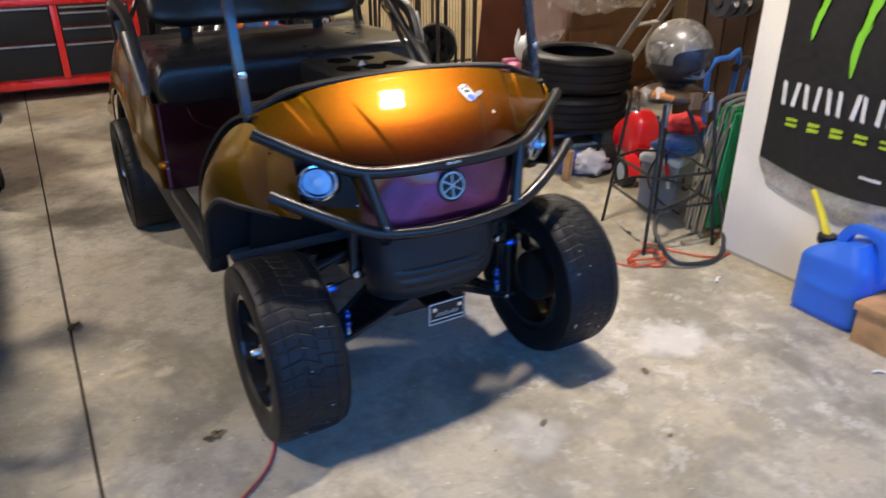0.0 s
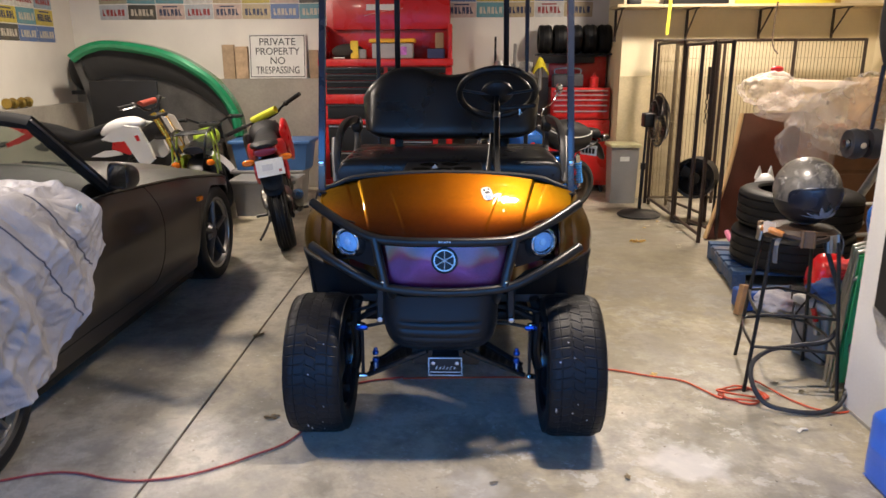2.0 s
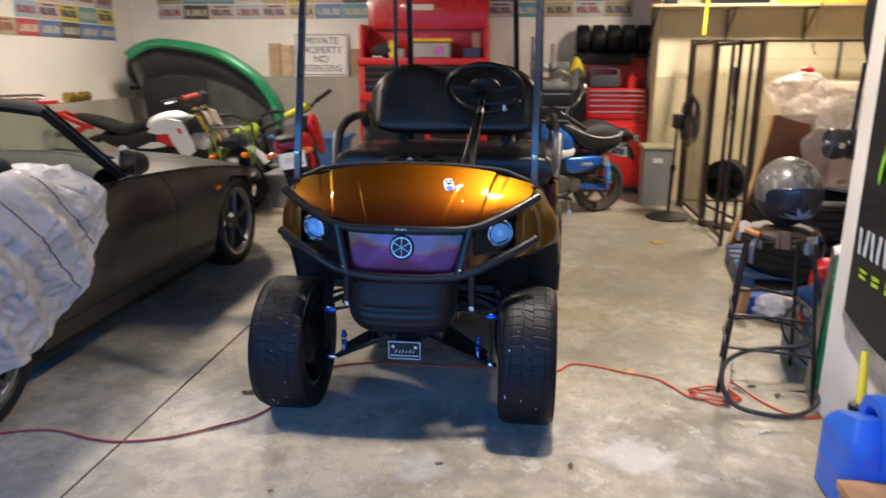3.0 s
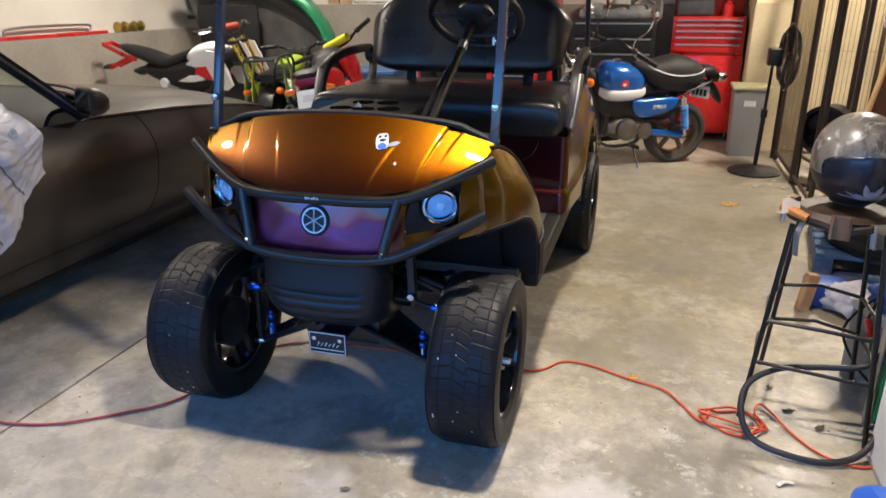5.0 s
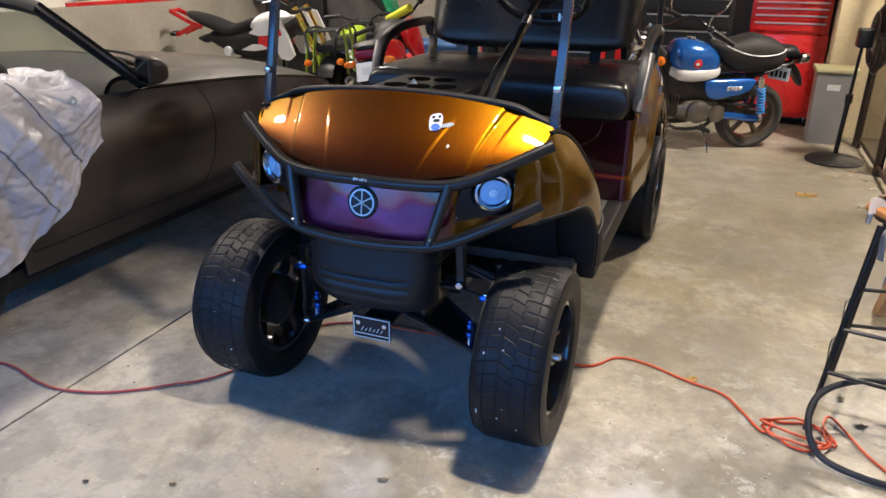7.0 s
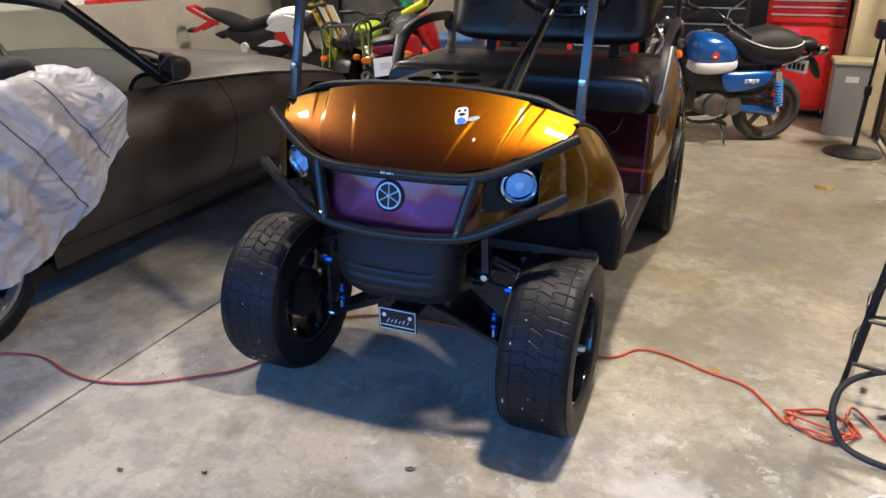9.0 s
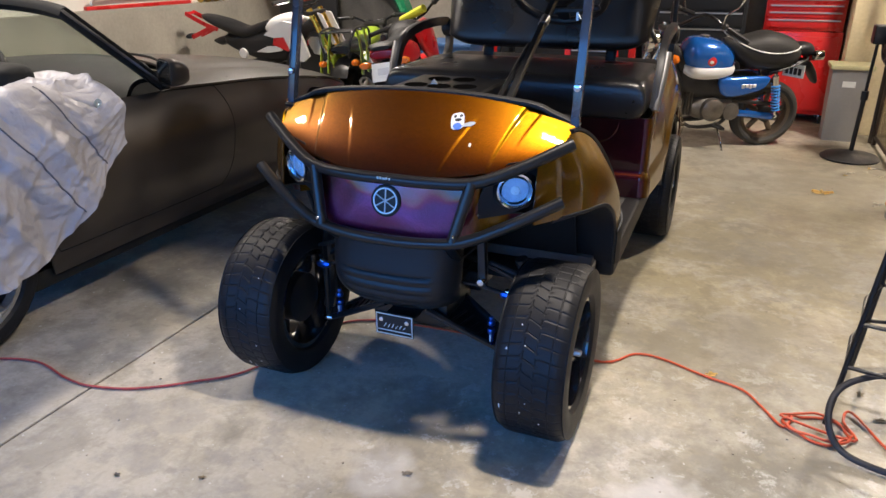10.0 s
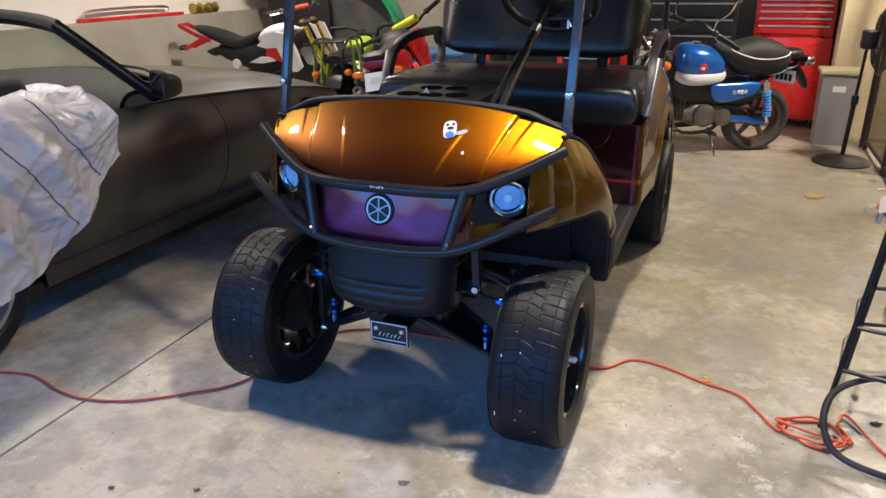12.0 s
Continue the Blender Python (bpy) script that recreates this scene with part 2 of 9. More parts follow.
def concrete_floor():
    """Trowelled concrete: grey and yellowed clouds, soaked-in dark stains, pale scuffs, fine grit and a dried spill."""
    m = mat("floor_concrete", (0.46, 0.425, 0.345), 0.42, var=0.22, scale=2.2, bump=0.10, fine=70, rvar=0.2)
    nt = m.node_tree
    b = nt.nodes["Principled BSDF"]
    base = b.inputs["Base Color"].links[0].from_socket
    v = nt.nodes["Texture Coordinate"].outputs["Object"]
    c = blend(nt, patches(nt, v, 0.9, 0.44, 0.58, 0.8, 6, 0.4), base, (0.40, 0.345, 0.235))
    c = blend(nt, patches(nt, v, 3.1, 0.485, 0.585, 0.66, 10, 0.2, 0.70), c, (0.26, 0.235, 0.175))
    c = blend(nt, patches(nt, v, 1.35, 0.51, 0.60, 0.64, 10, 0.3, 0.70), c, (0.155, 0.142, 0.11))
    c = blend(nt, patches(nt, v, 9.0, 0.50, 0.64, 0.50, 8, 0.2, 0.7), c, (0.22, 0.20, 0.16))
    c = blend(nt, patches(nt, v, 5.5, 0.555, 0.64, 0.30, 10, 0.3, 0.76), c, (0.56, 0.53, 0.44))
    c = blend(nt, patches(nt, v, 120.0, 0.68, 0.76, 0.55, 2), c, (0.16, 0.13, 0.10))
    c = blend(nt, patches(nt, v, 42.0, 0.70, 0.74, 0.75, 2), c, (0.66, 0.64, 0.59))
    # yellowed, worn strip beside the cart
    ylw = nt.nodes.new("ShaderNodeMath")
    ylw.operation = "MULTIPLY"
    link(nt, spot(nt, v, (1.15, 1.4, 0.0), 0.5, 1.7, 1.0, 0.3, 2.0), ylw.inputs[0])
    link(nt, patches(nt, v, 4.2, 0.43, 0.53, 0.9, 10, 0.3, 0.72), ylw.inputs[1])
    c = blend(nt, ylw.outputs[0], c, (0.32, 0.275, 0.165))
    c = blend(nt, patches(nt, v, 22.0, 0.56, 0.68, 0.35, 6, 0.5), c, (0.20, 0.175, 0.135))
    for place, r0, r1, scale, lo, hi, amount, tint in (((1.2, 1.3, 0.0), 0.7, 1.9, 6.5, 0.49, 0.59, 0.50, (0.20, 0.172, 0.115)), ((1.2, 1.3, 0.0), 0.7, 1.9, 10.0, 0.53, 0.60, 0.42, (0.52, 0.455, 0.30)), ((0.9, -0.2, 0.0), 0.6, 1.5, 8.0, 0.56, 0.60, 0.50, (0.62, 0.60, 0.54)), ((0.0, -0.9, 0.0), 1.0, 2.6, 4.5, 0.50, 0.58, 0.45, (0.27, 0.255, 0.225))):
        worn = nt.nodes.new("ShaderNodeMath")
        worn.operation = "MULTIPLY"
        link(nt, spot(nt, v, place, r0, r1, 1.0, 0.3, 2.0), worn.inputs[0])
        link(nt, patches(nt, v, scale, lo, hi, amount, 11, 0.25, 0.74), worn.inputs[1])
        c = blend(nt, worn.outputs[0], c, tint)
    c = blend(nt, spot(nt, v, (0.86, -0.36, 0.0), 0.09, 0.16, 0.62), c, (0.66, 0.64, 0.60))
    c = blend(nt, spot(nt, v, (0.10, -0.50, 0.0), 0.03, 0.12, 0.40), c, (0.62, 0.60, 0.56))
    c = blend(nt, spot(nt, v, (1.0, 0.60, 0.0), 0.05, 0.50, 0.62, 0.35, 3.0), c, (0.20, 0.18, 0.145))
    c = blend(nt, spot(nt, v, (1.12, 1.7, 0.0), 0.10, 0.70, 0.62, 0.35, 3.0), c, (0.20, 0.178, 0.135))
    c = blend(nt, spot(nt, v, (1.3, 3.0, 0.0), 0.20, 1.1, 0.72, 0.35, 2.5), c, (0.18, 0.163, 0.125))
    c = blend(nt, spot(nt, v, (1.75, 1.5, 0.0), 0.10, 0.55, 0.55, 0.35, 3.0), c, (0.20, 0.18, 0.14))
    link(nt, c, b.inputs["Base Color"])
    # wheel-worn gloss
    g = patches(nt, v, 1.7, 0.35, 0.65, 0.30, 6, 0.4)
    ad = nt.nodes.new("ShaderNodeMath")
    ad.operation = "ADD"
    ad.inputs[1].default_value = 0.36
    link(nt, g, ad.inputs[0])
    link(nt, ad.outputs[0], b.inputs["Roughness"])
    return m


def shift_paint(title="shift_paint_by_facing", upright=(0.17, 0.028, 0.050), low=(0.25, 0.040, 0.095)):
    """Colour-shifting candy paint, its angle-dependent reflection put into the base colour by facing: violet on upright
    faces that look ahead, copper to gold on faces that look up, olive gold on the flanks.
    """
    m = bpy.data.materials.new(title)
    m.use_nodes = True
    nt = m.node_tree
    b = nt.nodes["Principled BSDF"]
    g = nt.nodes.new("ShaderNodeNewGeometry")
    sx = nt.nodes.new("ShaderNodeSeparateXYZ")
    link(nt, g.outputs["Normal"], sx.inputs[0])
    # normal-driven ramp: reflected tone painted in, dark on upright faces, bright on upward ones
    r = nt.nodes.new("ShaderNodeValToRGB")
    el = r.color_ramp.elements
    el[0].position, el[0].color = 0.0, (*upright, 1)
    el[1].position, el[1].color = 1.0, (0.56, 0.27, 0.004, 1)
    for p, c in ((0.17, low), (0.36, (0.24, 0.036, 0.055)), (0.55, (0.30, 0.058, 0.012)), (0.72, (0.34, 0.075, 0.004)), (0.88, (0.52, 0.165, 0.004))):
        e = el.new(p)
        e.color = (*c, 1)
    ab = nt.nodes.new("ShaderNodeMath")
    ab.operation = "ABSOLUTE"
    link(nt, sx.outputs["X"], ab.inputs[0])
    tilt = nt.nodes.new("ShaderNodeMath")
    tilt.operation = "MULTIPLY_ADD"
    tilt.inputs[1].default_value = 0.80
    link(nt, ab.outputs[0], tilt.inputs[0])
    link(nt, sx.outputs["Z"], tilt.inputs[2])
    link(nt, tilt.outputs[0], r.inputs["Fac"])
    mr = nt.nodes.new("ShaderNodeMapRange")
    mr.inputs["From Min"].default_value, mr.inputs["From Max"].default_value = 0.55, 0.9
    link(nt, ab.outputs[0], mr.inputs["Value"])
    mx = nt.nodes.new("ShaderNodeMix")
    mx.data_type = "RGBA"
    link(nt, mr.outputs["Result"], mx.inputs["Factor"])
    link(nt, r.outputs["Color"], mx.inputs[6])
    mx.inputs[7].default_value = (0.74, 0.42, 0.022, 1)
    # metal flake
    tc = nt.nodes.new("ShaderNodeTexCoord")
    v = nt.nodes.new("ShaderNodeTexVoronoi")
    v.inputs["Scale"].default_value = 900
    link(nt, tc.outputs["Object"], v.inputs["Vector"])
    hs = nt.nodes.new("ShaderNodeHueSaturation")
    mr2 = nt.nodes.new("ShaderNodeMapRange")
    mr2.inputs["To Min"].default_value, mr2.inputs["To Max"].default_value = 0.17, 0.44
    sc = nt.nodes.new("ShaderNodeSeparateColor")
    link(nt, v.outputs["Color"], sc.inputs[0])
    link(nt, sc.outputs[0], mr2.inputs["Value"])
    link(nt, mr2.outputs["Result"], hs.inputs["Value"])
    link(nt, mx.outputs[2], hs.inputs["Color"])
    link(nt, hs.outputs["Color"], b.inputs["Base Color"])
    b.inputs["Metallic"].default_value = 1.0
    b.inputs["Roughness"].default_value = 0.42
    b.inputs["Coat Weight"].default_value = 0.85
    b.inputs["Coat Roughness"].default_value = 0.035
    b.inputs["Coat IOR"].default_value = 1.56
    # orange peel in the clear coat
    op = nt.nodes.new("ShaderNodeTexNoise")
    op.inputs["Scale"].default_value, op.inputs["Detail"].default_value = 14, 5
    link(nt, tc.outputs["Object"], op.inputs["Vector"])
    bp = nt.nodes.new("ShaderNodeBump")
    bp.inputs["Strength"].default_value, bp.inputs["Distance"].default_value = 0.07, 0.01
    link(nt, op.outputs["Fac"], bp.inputs["Height"])
    link(nt, bp.outputs["Normal"], b.inputs["Coat Normal"])
    return m


M_FLOOR = concrete_floor()
M_WHITE = mat("white_wall_paint", (0.74, 0.71, 0.64), 0.75, var=0.08, scale=2.5, bump=0.1, dirt=(0.55, 0.5, 0.42), dirt_amount=0.18)
M_CONC = mat("concrete_wall", (0.34, 0.315, 0.265), 0.85, var=0.2, scale=2.2, bump=0.25, fine=40, dirt=(0.24, 0.22, 0.19), dirt_amount=0.4)
M_TAN = mat("tan_wall_paint", (0.76, 0.66, 0.44), 0.8, var=0.08, scale=3, bump=0.1)
M_PAINT = shift_paint()
# violet paint lightened so its colour also carries the reflected dusk sky
M_VIOLET = shift_paint("violet_paint_sky_sheen", (0.62, 0.08, 0.26), (0.85, 0.17, 0.48))
M_BLACK = mat("black_plastic", (0.012, 0.0125, 0.014), 0.42, var=0.25, bump=0.08, fine=140, spec=0.35)
M_TRIM = mat("black_trim_plastic", (0.011, 0.011, 0.012), 0.55, var=0.25, bump=0.15, fine=220, spec=0.3)
M_STEEL = mat("black_powder_coated_steel", (0.009, 0.0092, 0.010), 0.34, metal=0.0, var=0.2, bump=0.08, fine=180, coat=0.1, spec=0.42)
M_VINYL = mat("black_vinyl", (0.012, 0.012, 0.0135), 0.30, var=0.2, bump=0.22, fine=160, rvar=0.10, spec=0.45)
M_RIMGREY = mat("dark_wheel_metal", (0.17, 0.17, 0.175), 0.35, metal=0.8, var=0.3, bump=0.06, dirt=(0.05, 0.045, 0.04), dirt_amount=0.3)
M_TYRE = mat("tyre_rubber", (0.006, 0.0065, 0.008), 0.52, var=0.3, scale=14, bump=0.12, dirt=(0.045, 0.043, 0.04), dirt_amount=0.12, spec=0.28)
M_RIM = mat("gloss_black_rim", (0.012, 0.012, 0.013), 0.14, var=0.1, bump=0, coat=0.7, rvar=0.04)
M_CHROME = mat("chrome", (0.72, 0.72, 0.72), 0.14, metal=1, var=0.08, bump=0.02, rvar=0.06)
M_ALU = mat("bare_aluminium", (0.5, 0.5, 0.5), 0.38, metal=1, var=0.2, bump=0.06)
M_BLUEAL = mat("blue_anodised_aluminium", (0.03, 0.10, 0.38), 0.28, metal=0.8, var=0.2, bump=0.02)
M_RED = mat("red_enamel", (0.55, 0.02, 0.018), 0.28, var=0.12, scale=3, bump=0.03, coat=0.4)
M_DARKDRAWER = mat("dark_drawer_front", (0.013, 0.0135, 0.015), 0.45, var=0.25, bump=0.08, spec=0.3)
M_WOOD = mat("raw_timber", (0.42, 0.24, 0.11), 0.65, var=0.35, scale=9, bump=0.25, fine=30)
M_LENS = glass("lamp_lens", (0.85, 0.93, 1.0), 0.03, thin=False)

# ---- structure ----
BACK, LEFT, JOG_X, JOG_Y, RET_X, RET_Y, TOP = 5.4, -4.2, 1.64, 4.68, 1.61, 0.085, 2.75


def structure(name, bm, material, label, smooth=0):
    ob = mesh_ob(name, bm, material, smooth)
    return tagged(ob, label, "structure", kind="structure")


FLOOR = tagged(new("floor"), "stained grey concrete garage floor with a sawn joint", "floor", kind="structure")
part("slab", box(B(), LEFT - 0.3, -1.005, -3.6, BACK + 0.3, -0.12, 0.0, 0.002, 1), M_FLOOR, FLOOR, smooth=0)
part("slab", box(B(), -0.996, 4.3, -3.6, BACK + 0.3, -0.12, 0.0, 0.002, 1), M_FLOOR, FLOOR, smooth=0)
part("joint_filler", box(B(), -1.006, -0.995, -3.6, BACK + 0.3, -0.1, -0.006), mat("joint_dirt", (0.06, 0.045, 0.03), 0.9), FLOOR, "dirt-filled sawn joint", smooth=0)
structure("ground", box(B(), -400, 400, -800, -3.62, -0.3, -0.03), mat("driveway_concrete", (0.42, 0.41, 0.40), 0.85, scale=1.5), "pale concrete driveway outside")
structure("wall_north", box(B(), LEFT - 0.3, JOG_X, BACK, BACK + 0.2, 0, TOP), M_WHITE, "white painted back wall of the garage")
structure("foundation_north", box(B(), LEFT, JOG_X, BACK - 0.09, BACK - 0.002, 0, 1.2, 0.008), M_CONC, "bare concrete foundation ledge below the white wall")
structure("wall_west", box(B(), LEFT - 0.2, LEFT, -3.6, BACK, 0, TOP), M_WHITE, "white painted side wall of the garage")
structure("foundation_west", box(B(), LEFT + 0.002, LEFT + 0.09, -3.4, BACK - 0.095, 0, 0.96, 0.008), M_CONC, "bare concrete foundation ledge along the side wall")
structure("wall_jog", box(B(), JOG_X, 4.3, JOG_Y, BACK + 0.2, 0, TOP), M_TAN, "tan painted wall behind the wire kennel")
structure("foundation_jog", box(B(), JOG_X - 0.012, 4.1, JOG_Y - 0.03, JOG_Y - 0.002, 0, 1.22, 0.006), mat("tan_concrete", (0.56, 0.47, 0.29), 0.85, var=0.2, scale=2.2, bump=0.25, fine=40), "yellowed concrete foundation face")
structure("wall_east", box(B(), 4.1, 4.3, RET_Y, JOG_Y, 0, TOP), M_TAN, "tan side wall of the storage alcove")
structure("wall_return", box(B(), RET_X, 4.3, -3.6, RET_Y, 0, TOP), M_WHITE, "white painted wall end with a can-shaped banner")
structure("baseboard", box(B(), RET_X - 0.004, RET_X + 0.1, -3.4, RET_Y + 0.004, 0, 0.012), M_CONC, "rough grey strip at the foot of the wall")
# out of view; its dark colour holds down the light bounced into shadows
structure("ceiling", box(B(), LEFT - 0.3, 4.3, -3.6, BACK + 0.2, TOP, TOP + 0.15), mat("ceiling_low_bounce", (0.20, 0.18, 0.15), 0.85, scale=2), "unseen garage ceiling, coloured dark to cut bounced light")
structure("door_header", box(B(), LEFT, RET_X, -3.6, -3.4, 2.25, TOP), M_WHITE, "wall above the open garage door")
structure("door_post", box(B(), LEFT, -3.7, -3.6, -3.4, 0, 2.25), M_WHITE, "wall beside the open garage door")


# ---- golf cart ----
CART = thing("golf_cart", "lifted golf cart in glossy copper, gold and violet colour-shift paint", "golf cart", pose(0, 0, 0))


def make_tyre(bm, R, w, rim, blocks=46, m=None, depth=0.0019):
    """A low tyre along x, one skin: rounded shoulders, thin rings and a worn pattern of sipes with a zigzag middle."""
    h = w / 2
    per = 12
    seg = blocks * per
    c = R
    body = [(-0.6, rim - 0.004), (-0.80, rim), (-0.93, rim + 0.012), (-1.0, lerp(rim, c, 0.45)), (-0.985, lerp(rim, c, 0.70)), (-0.95, lerp(rim, c, 0.88))]
    rings_at = (-0.56, -0.17, 0.17, 0.56)
    tread = [-0.91, -0.86, -0.78, -0.70]
    for g in rings_at:
        tread += [g - 0.022, g - 0.010, g + 0.010, g + 0.022]
    tread += [-0.45, -0.36, -0.27, -0.09, 0.0, 0.09, 0.27, 0.36, 0.45, 0.70, 0.78, 0.86, 0.91]
    tread = sorted(tread)
    prof = [(a, r, False) for a, r in body] + [(a, 0, True) for a in tread] + [(-a, r, False) for a, r in reversed(body)]
    rings = []
    for a, r, is_tread in prof:
        ring = []
        for i in range(seg):
            rr, sh = r, 0.0
            if is_tread:
                e = max(abs(a) - 0.62, 0)
                rr = c - e * e * 0.16
                ring_groove = any(abs(a - g) < 0.014 for g in rings_at)
                sipe = i % per == 0 and 0.2 < abs(a) < 0.88
                zig = i % per == 6 and abs(a) <= 0.2
                if (ring_groove and (abs(a) > 0.4 or i % per < 8)) or sipe or zig:
                    rr -= depth
                sh = 0.55 * abs(a) ** 0.8 if abs(a) > 0.2 else 1.4 * a
            t = 2 * math.pi * (i / per + sh) / blocks
            p = Vector((a * h, rr * math.cos(t), rr * math.sin(t)))
            ring.append(bm.verts.new(m @ p if m is not None else p))
        rings.append(ring)
    for a, b in list(zip(rings, rings[1:])) + [(rings[-1], rings[0])]:
        for i in range(seg):
            q = (i + 1) % seg
            bm.faces.new((a[i], a[q], b[q], b[i]))
    return bm


M_FLECK = mat("pale_paint_fleck", (0.7, 0.7, 0.72), 0.6, bump=0)
R_T, W_T, RIM = 0.262, 0.208, 0.168


def cart_wheel(x, y, side, steer=0.0, lean=0.0):
    m = pose(x, y, R_T - 0.004, 0, lean, steer)
    rim = B()
    s = side
    h = W_T / 2
    # barrel and lip
    lathe(rim, [(-h * 0.84, RIM + 0.004), (-h * 0.84, RIM - 0.012), (0, RIM - 0.022), (h * 0.84, RIM - 0.012), (h * 0.84, RIM + 0.004), (h * 0.6, RIM - 0.003), (-h * 0.6, RIM - 0.003)], "x", 40, m=m, closed=True)
    # dished face with openings
    lathe(rim, [(s * h * 0.25, 0.0005), (s * h * 0.30, 0.045), (s * h * 0.22, 0.07), (s * h * 0.18, 0.07), (s * h * 0.12, 0.03), (s * h * 0.12, 0.0005)], "x", 24, m=m)
    spokes = []
    for k in range(8):
        a = 2 * math.pi * k / 8
        p0 = Vector((s * h * 0.2, 0.06 * math.cos(a), 0.06 * math.sin(a)))
        p1 = Vector((s * h * 0.48, 0.156 * math.cos(a + 0.12), 0.156 * math.sin(a + 0.12)))
        spokes.append(sweep(B(), [m @ p0, m @ lerp(p0, p1, 0.5), m @ p1], 0.02, 6, flat=(0.036, 0.022)))
    w = part("wheel", rim, M_RIM, CART, "gloss black alloy wheel")
    for sp in spokes:
        part("spoke", sp, M_RIM, w)
    part("tyre", make_tyre(B(), R_T, W_T, RIM - 0.002, m=m), M_TYRE, w, "worn road tyre with chevron tread and pale specks")
    rnd = random.Random(int(x * 100) + int(y * 10))
    for k in range(14 if y < 1 else 0):
        a, ax, ln = rnd.uniform(2.4, 5.6), rnd.uniform(-0.75, 0.75), rnd.choice((0.002, 0.003, 0.004, 0.011))
        p = Vector((ax * h, R_T * math.cos(a), R_T * math.sin(a)))
        fl = ball(B(), (0, 0, 0), (0.0025, ln, 0.0012), 1, m=m @ Matrix.Translation(p) @ pose(0, 0, 0, math.degrees(a) - 90, 0, 0))
        part("paint_fleck", fl, M_FLECK, w)
    cap = lathe(B(), [(s * h * 0.3, 0.022), (s * h * 0.62, 0.020), (s * h * 0.66, 0.011), (s * h * 0.86, 0.010), (s * h * 0.90, 0.007), (s * h * 0.90, 0.0005)], "x", 8, m=m)
    part("hub_bolt", cap, M_ALU, w, "bright axle bolt")
    for k in range(4):
        a = 2 * math.pi * (k + 0.5) / 4
        nut = lathe(B(), [(s * h * 0.22, 0.008), (s * h * 0.42, 0.008), (s * h * 0.46, 0.004)], "x", 6, centre=(0, 0.05 * math.cos(a), 0.05 * math.sin(a)), m=m)
        part("lug_nut", nut, M_CHROME, w)
    # brake drum behind
    part("brake_drum", lathe(B(), [(-s * h * 0.7, 0.05), (-s * h * 0.6, 0.085), (-s * h * 0.05, 0.085), (s * h * 0.1, 0.04)], "x", 24, m=m), M_BLACK, w)
    return w


for sx in (-1, 1):
    cart_wheel(sx * 0.463 - 0.003, -0.092 - sx * 0.008, sx, 0, 0)
    cart_wheel(sx * 0.545 - 0.005, 1.72, sx)


# hood: crowned, with a raised middle, creased shoulders and sunk bands towards the posts
def step(x, edge, width):
    t = min(max((edge - x) / width + 0.5, 0), 1)
    return t * t * (3 - 2 * t)


def hood_pt(u, v):
    x = (u * 2 - 1)
    ax = abs(x)
    zr, yr = 0.962 - 0.060 * ax ** 2.8, 0.02 + 0.012 * ax
    yf = -0.205 + 0.132 * ax ** 2.0
    zf = 0.760 + 0.070 * ax ** 1.8
    z = lerp(zr, zf, 0.90 * v ** 1.06 + 0.10 * v ** 6)
    y = lerp(yr, yf, 1 - (1 - v) ** 1.10)
    xx = x * lerp(0.465, 0.445, v)
    # crease that runs in from the shoulder to the nose
    z += 0.0045 * step(ax, 0.50 - 0.20 * v, 0.011) * min(max(v - 0.28, 0) * 3.0, 1) * (1 - 0.35 * v)
    # sunk band between two crisp edges
    z -= 0.0075 * step(ax, 0.80 - 0.10 * v, 0.022) * (1 - step(ax, 0.70 - 0.10 * v, 0.022)) * (1 - 0.6 * v)
    z -= 0.004 * (1 - step(ax, 0.80 - 0.10 * v, 0.022))
    return Vector((xx, y, z))


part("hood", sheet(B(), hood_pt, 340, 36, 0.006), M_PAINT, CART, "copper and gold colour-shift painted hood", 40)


def nose_pt(u, v):
    x = u * 2 - 1
    ax = abs(x)
    top = hood_pt(u, 1.0)
    zb = 0.590 + 0.05 * ax ** 2
    z = lerp(top.z - 0.001, zb, v)
    return Vector((top.x * lerp(1, 0.985, v), top.y + 0.001 - 0.008 * math.sin(v * 1.75) * (1 - ax ** 2) + 0.03 * ax * v + 0.085 * min(max((ax - 0.54) / 0.12, 0), 1) * min(max((0.925 - ax) / 0.07, 0), 1) * min(v * 5, 1), z))


part("nose", sheet(B(), nose_pt, 48, 16, 0.006), M_PAINT, CART, "violet colour-shift nose below the hood", 60)


def panel_pt(u, v):
    x = (u * 2 - 1) * lerp(0.236, 0.200, v)
    z = lerp(0.762, 0.606, v)
    y = -0.209 + 0.60 * x * x - 0.020 * math.sin(v * 1.9)
    # moulded plastic is never quite flat
    y += 0.0011 * math.sin(21 * x + 34 * z + 0.6) + 0.0007 * math.sin(47 * x - 29 * z) * math.sin(18 * x + 1.0)
    return Vector((x, y, z))


part("front_panel", sheet(B(), panel_pt, 60, 30, 0.012), M_VIOLET, CART, "glossy violet front panel", 60)

# round emblem: black disc with pale ring and spokes, drawn plainly
EM = Matrix.Translation((0, -0.226, 0.700)) @ pose(0, 0, 0, -10, 0, 0)
em = part("emblem", lathe(B(), [(0.012, 0.0005), (0.008, 0.045), (-0.010, 0.046), (-0.013, 0.042), (-0.012, 0.0005)], "y", 40, m=EM), M_BLACK, CART, "round black badge with pale ring and spokes")
M_PALE = mat("pale_badge_enamel", (0.55, 0.66, 0.72), 0.3, metal=0.5, bump=0)
part("ring", lathe(B(), [(-0.011, 0.0375), (-0.0155, 0.0375), (-0.0155, 0.0335), (-0.011, 0.0335)], "y", 40, m=EM, closed=True), M_PALE, em)
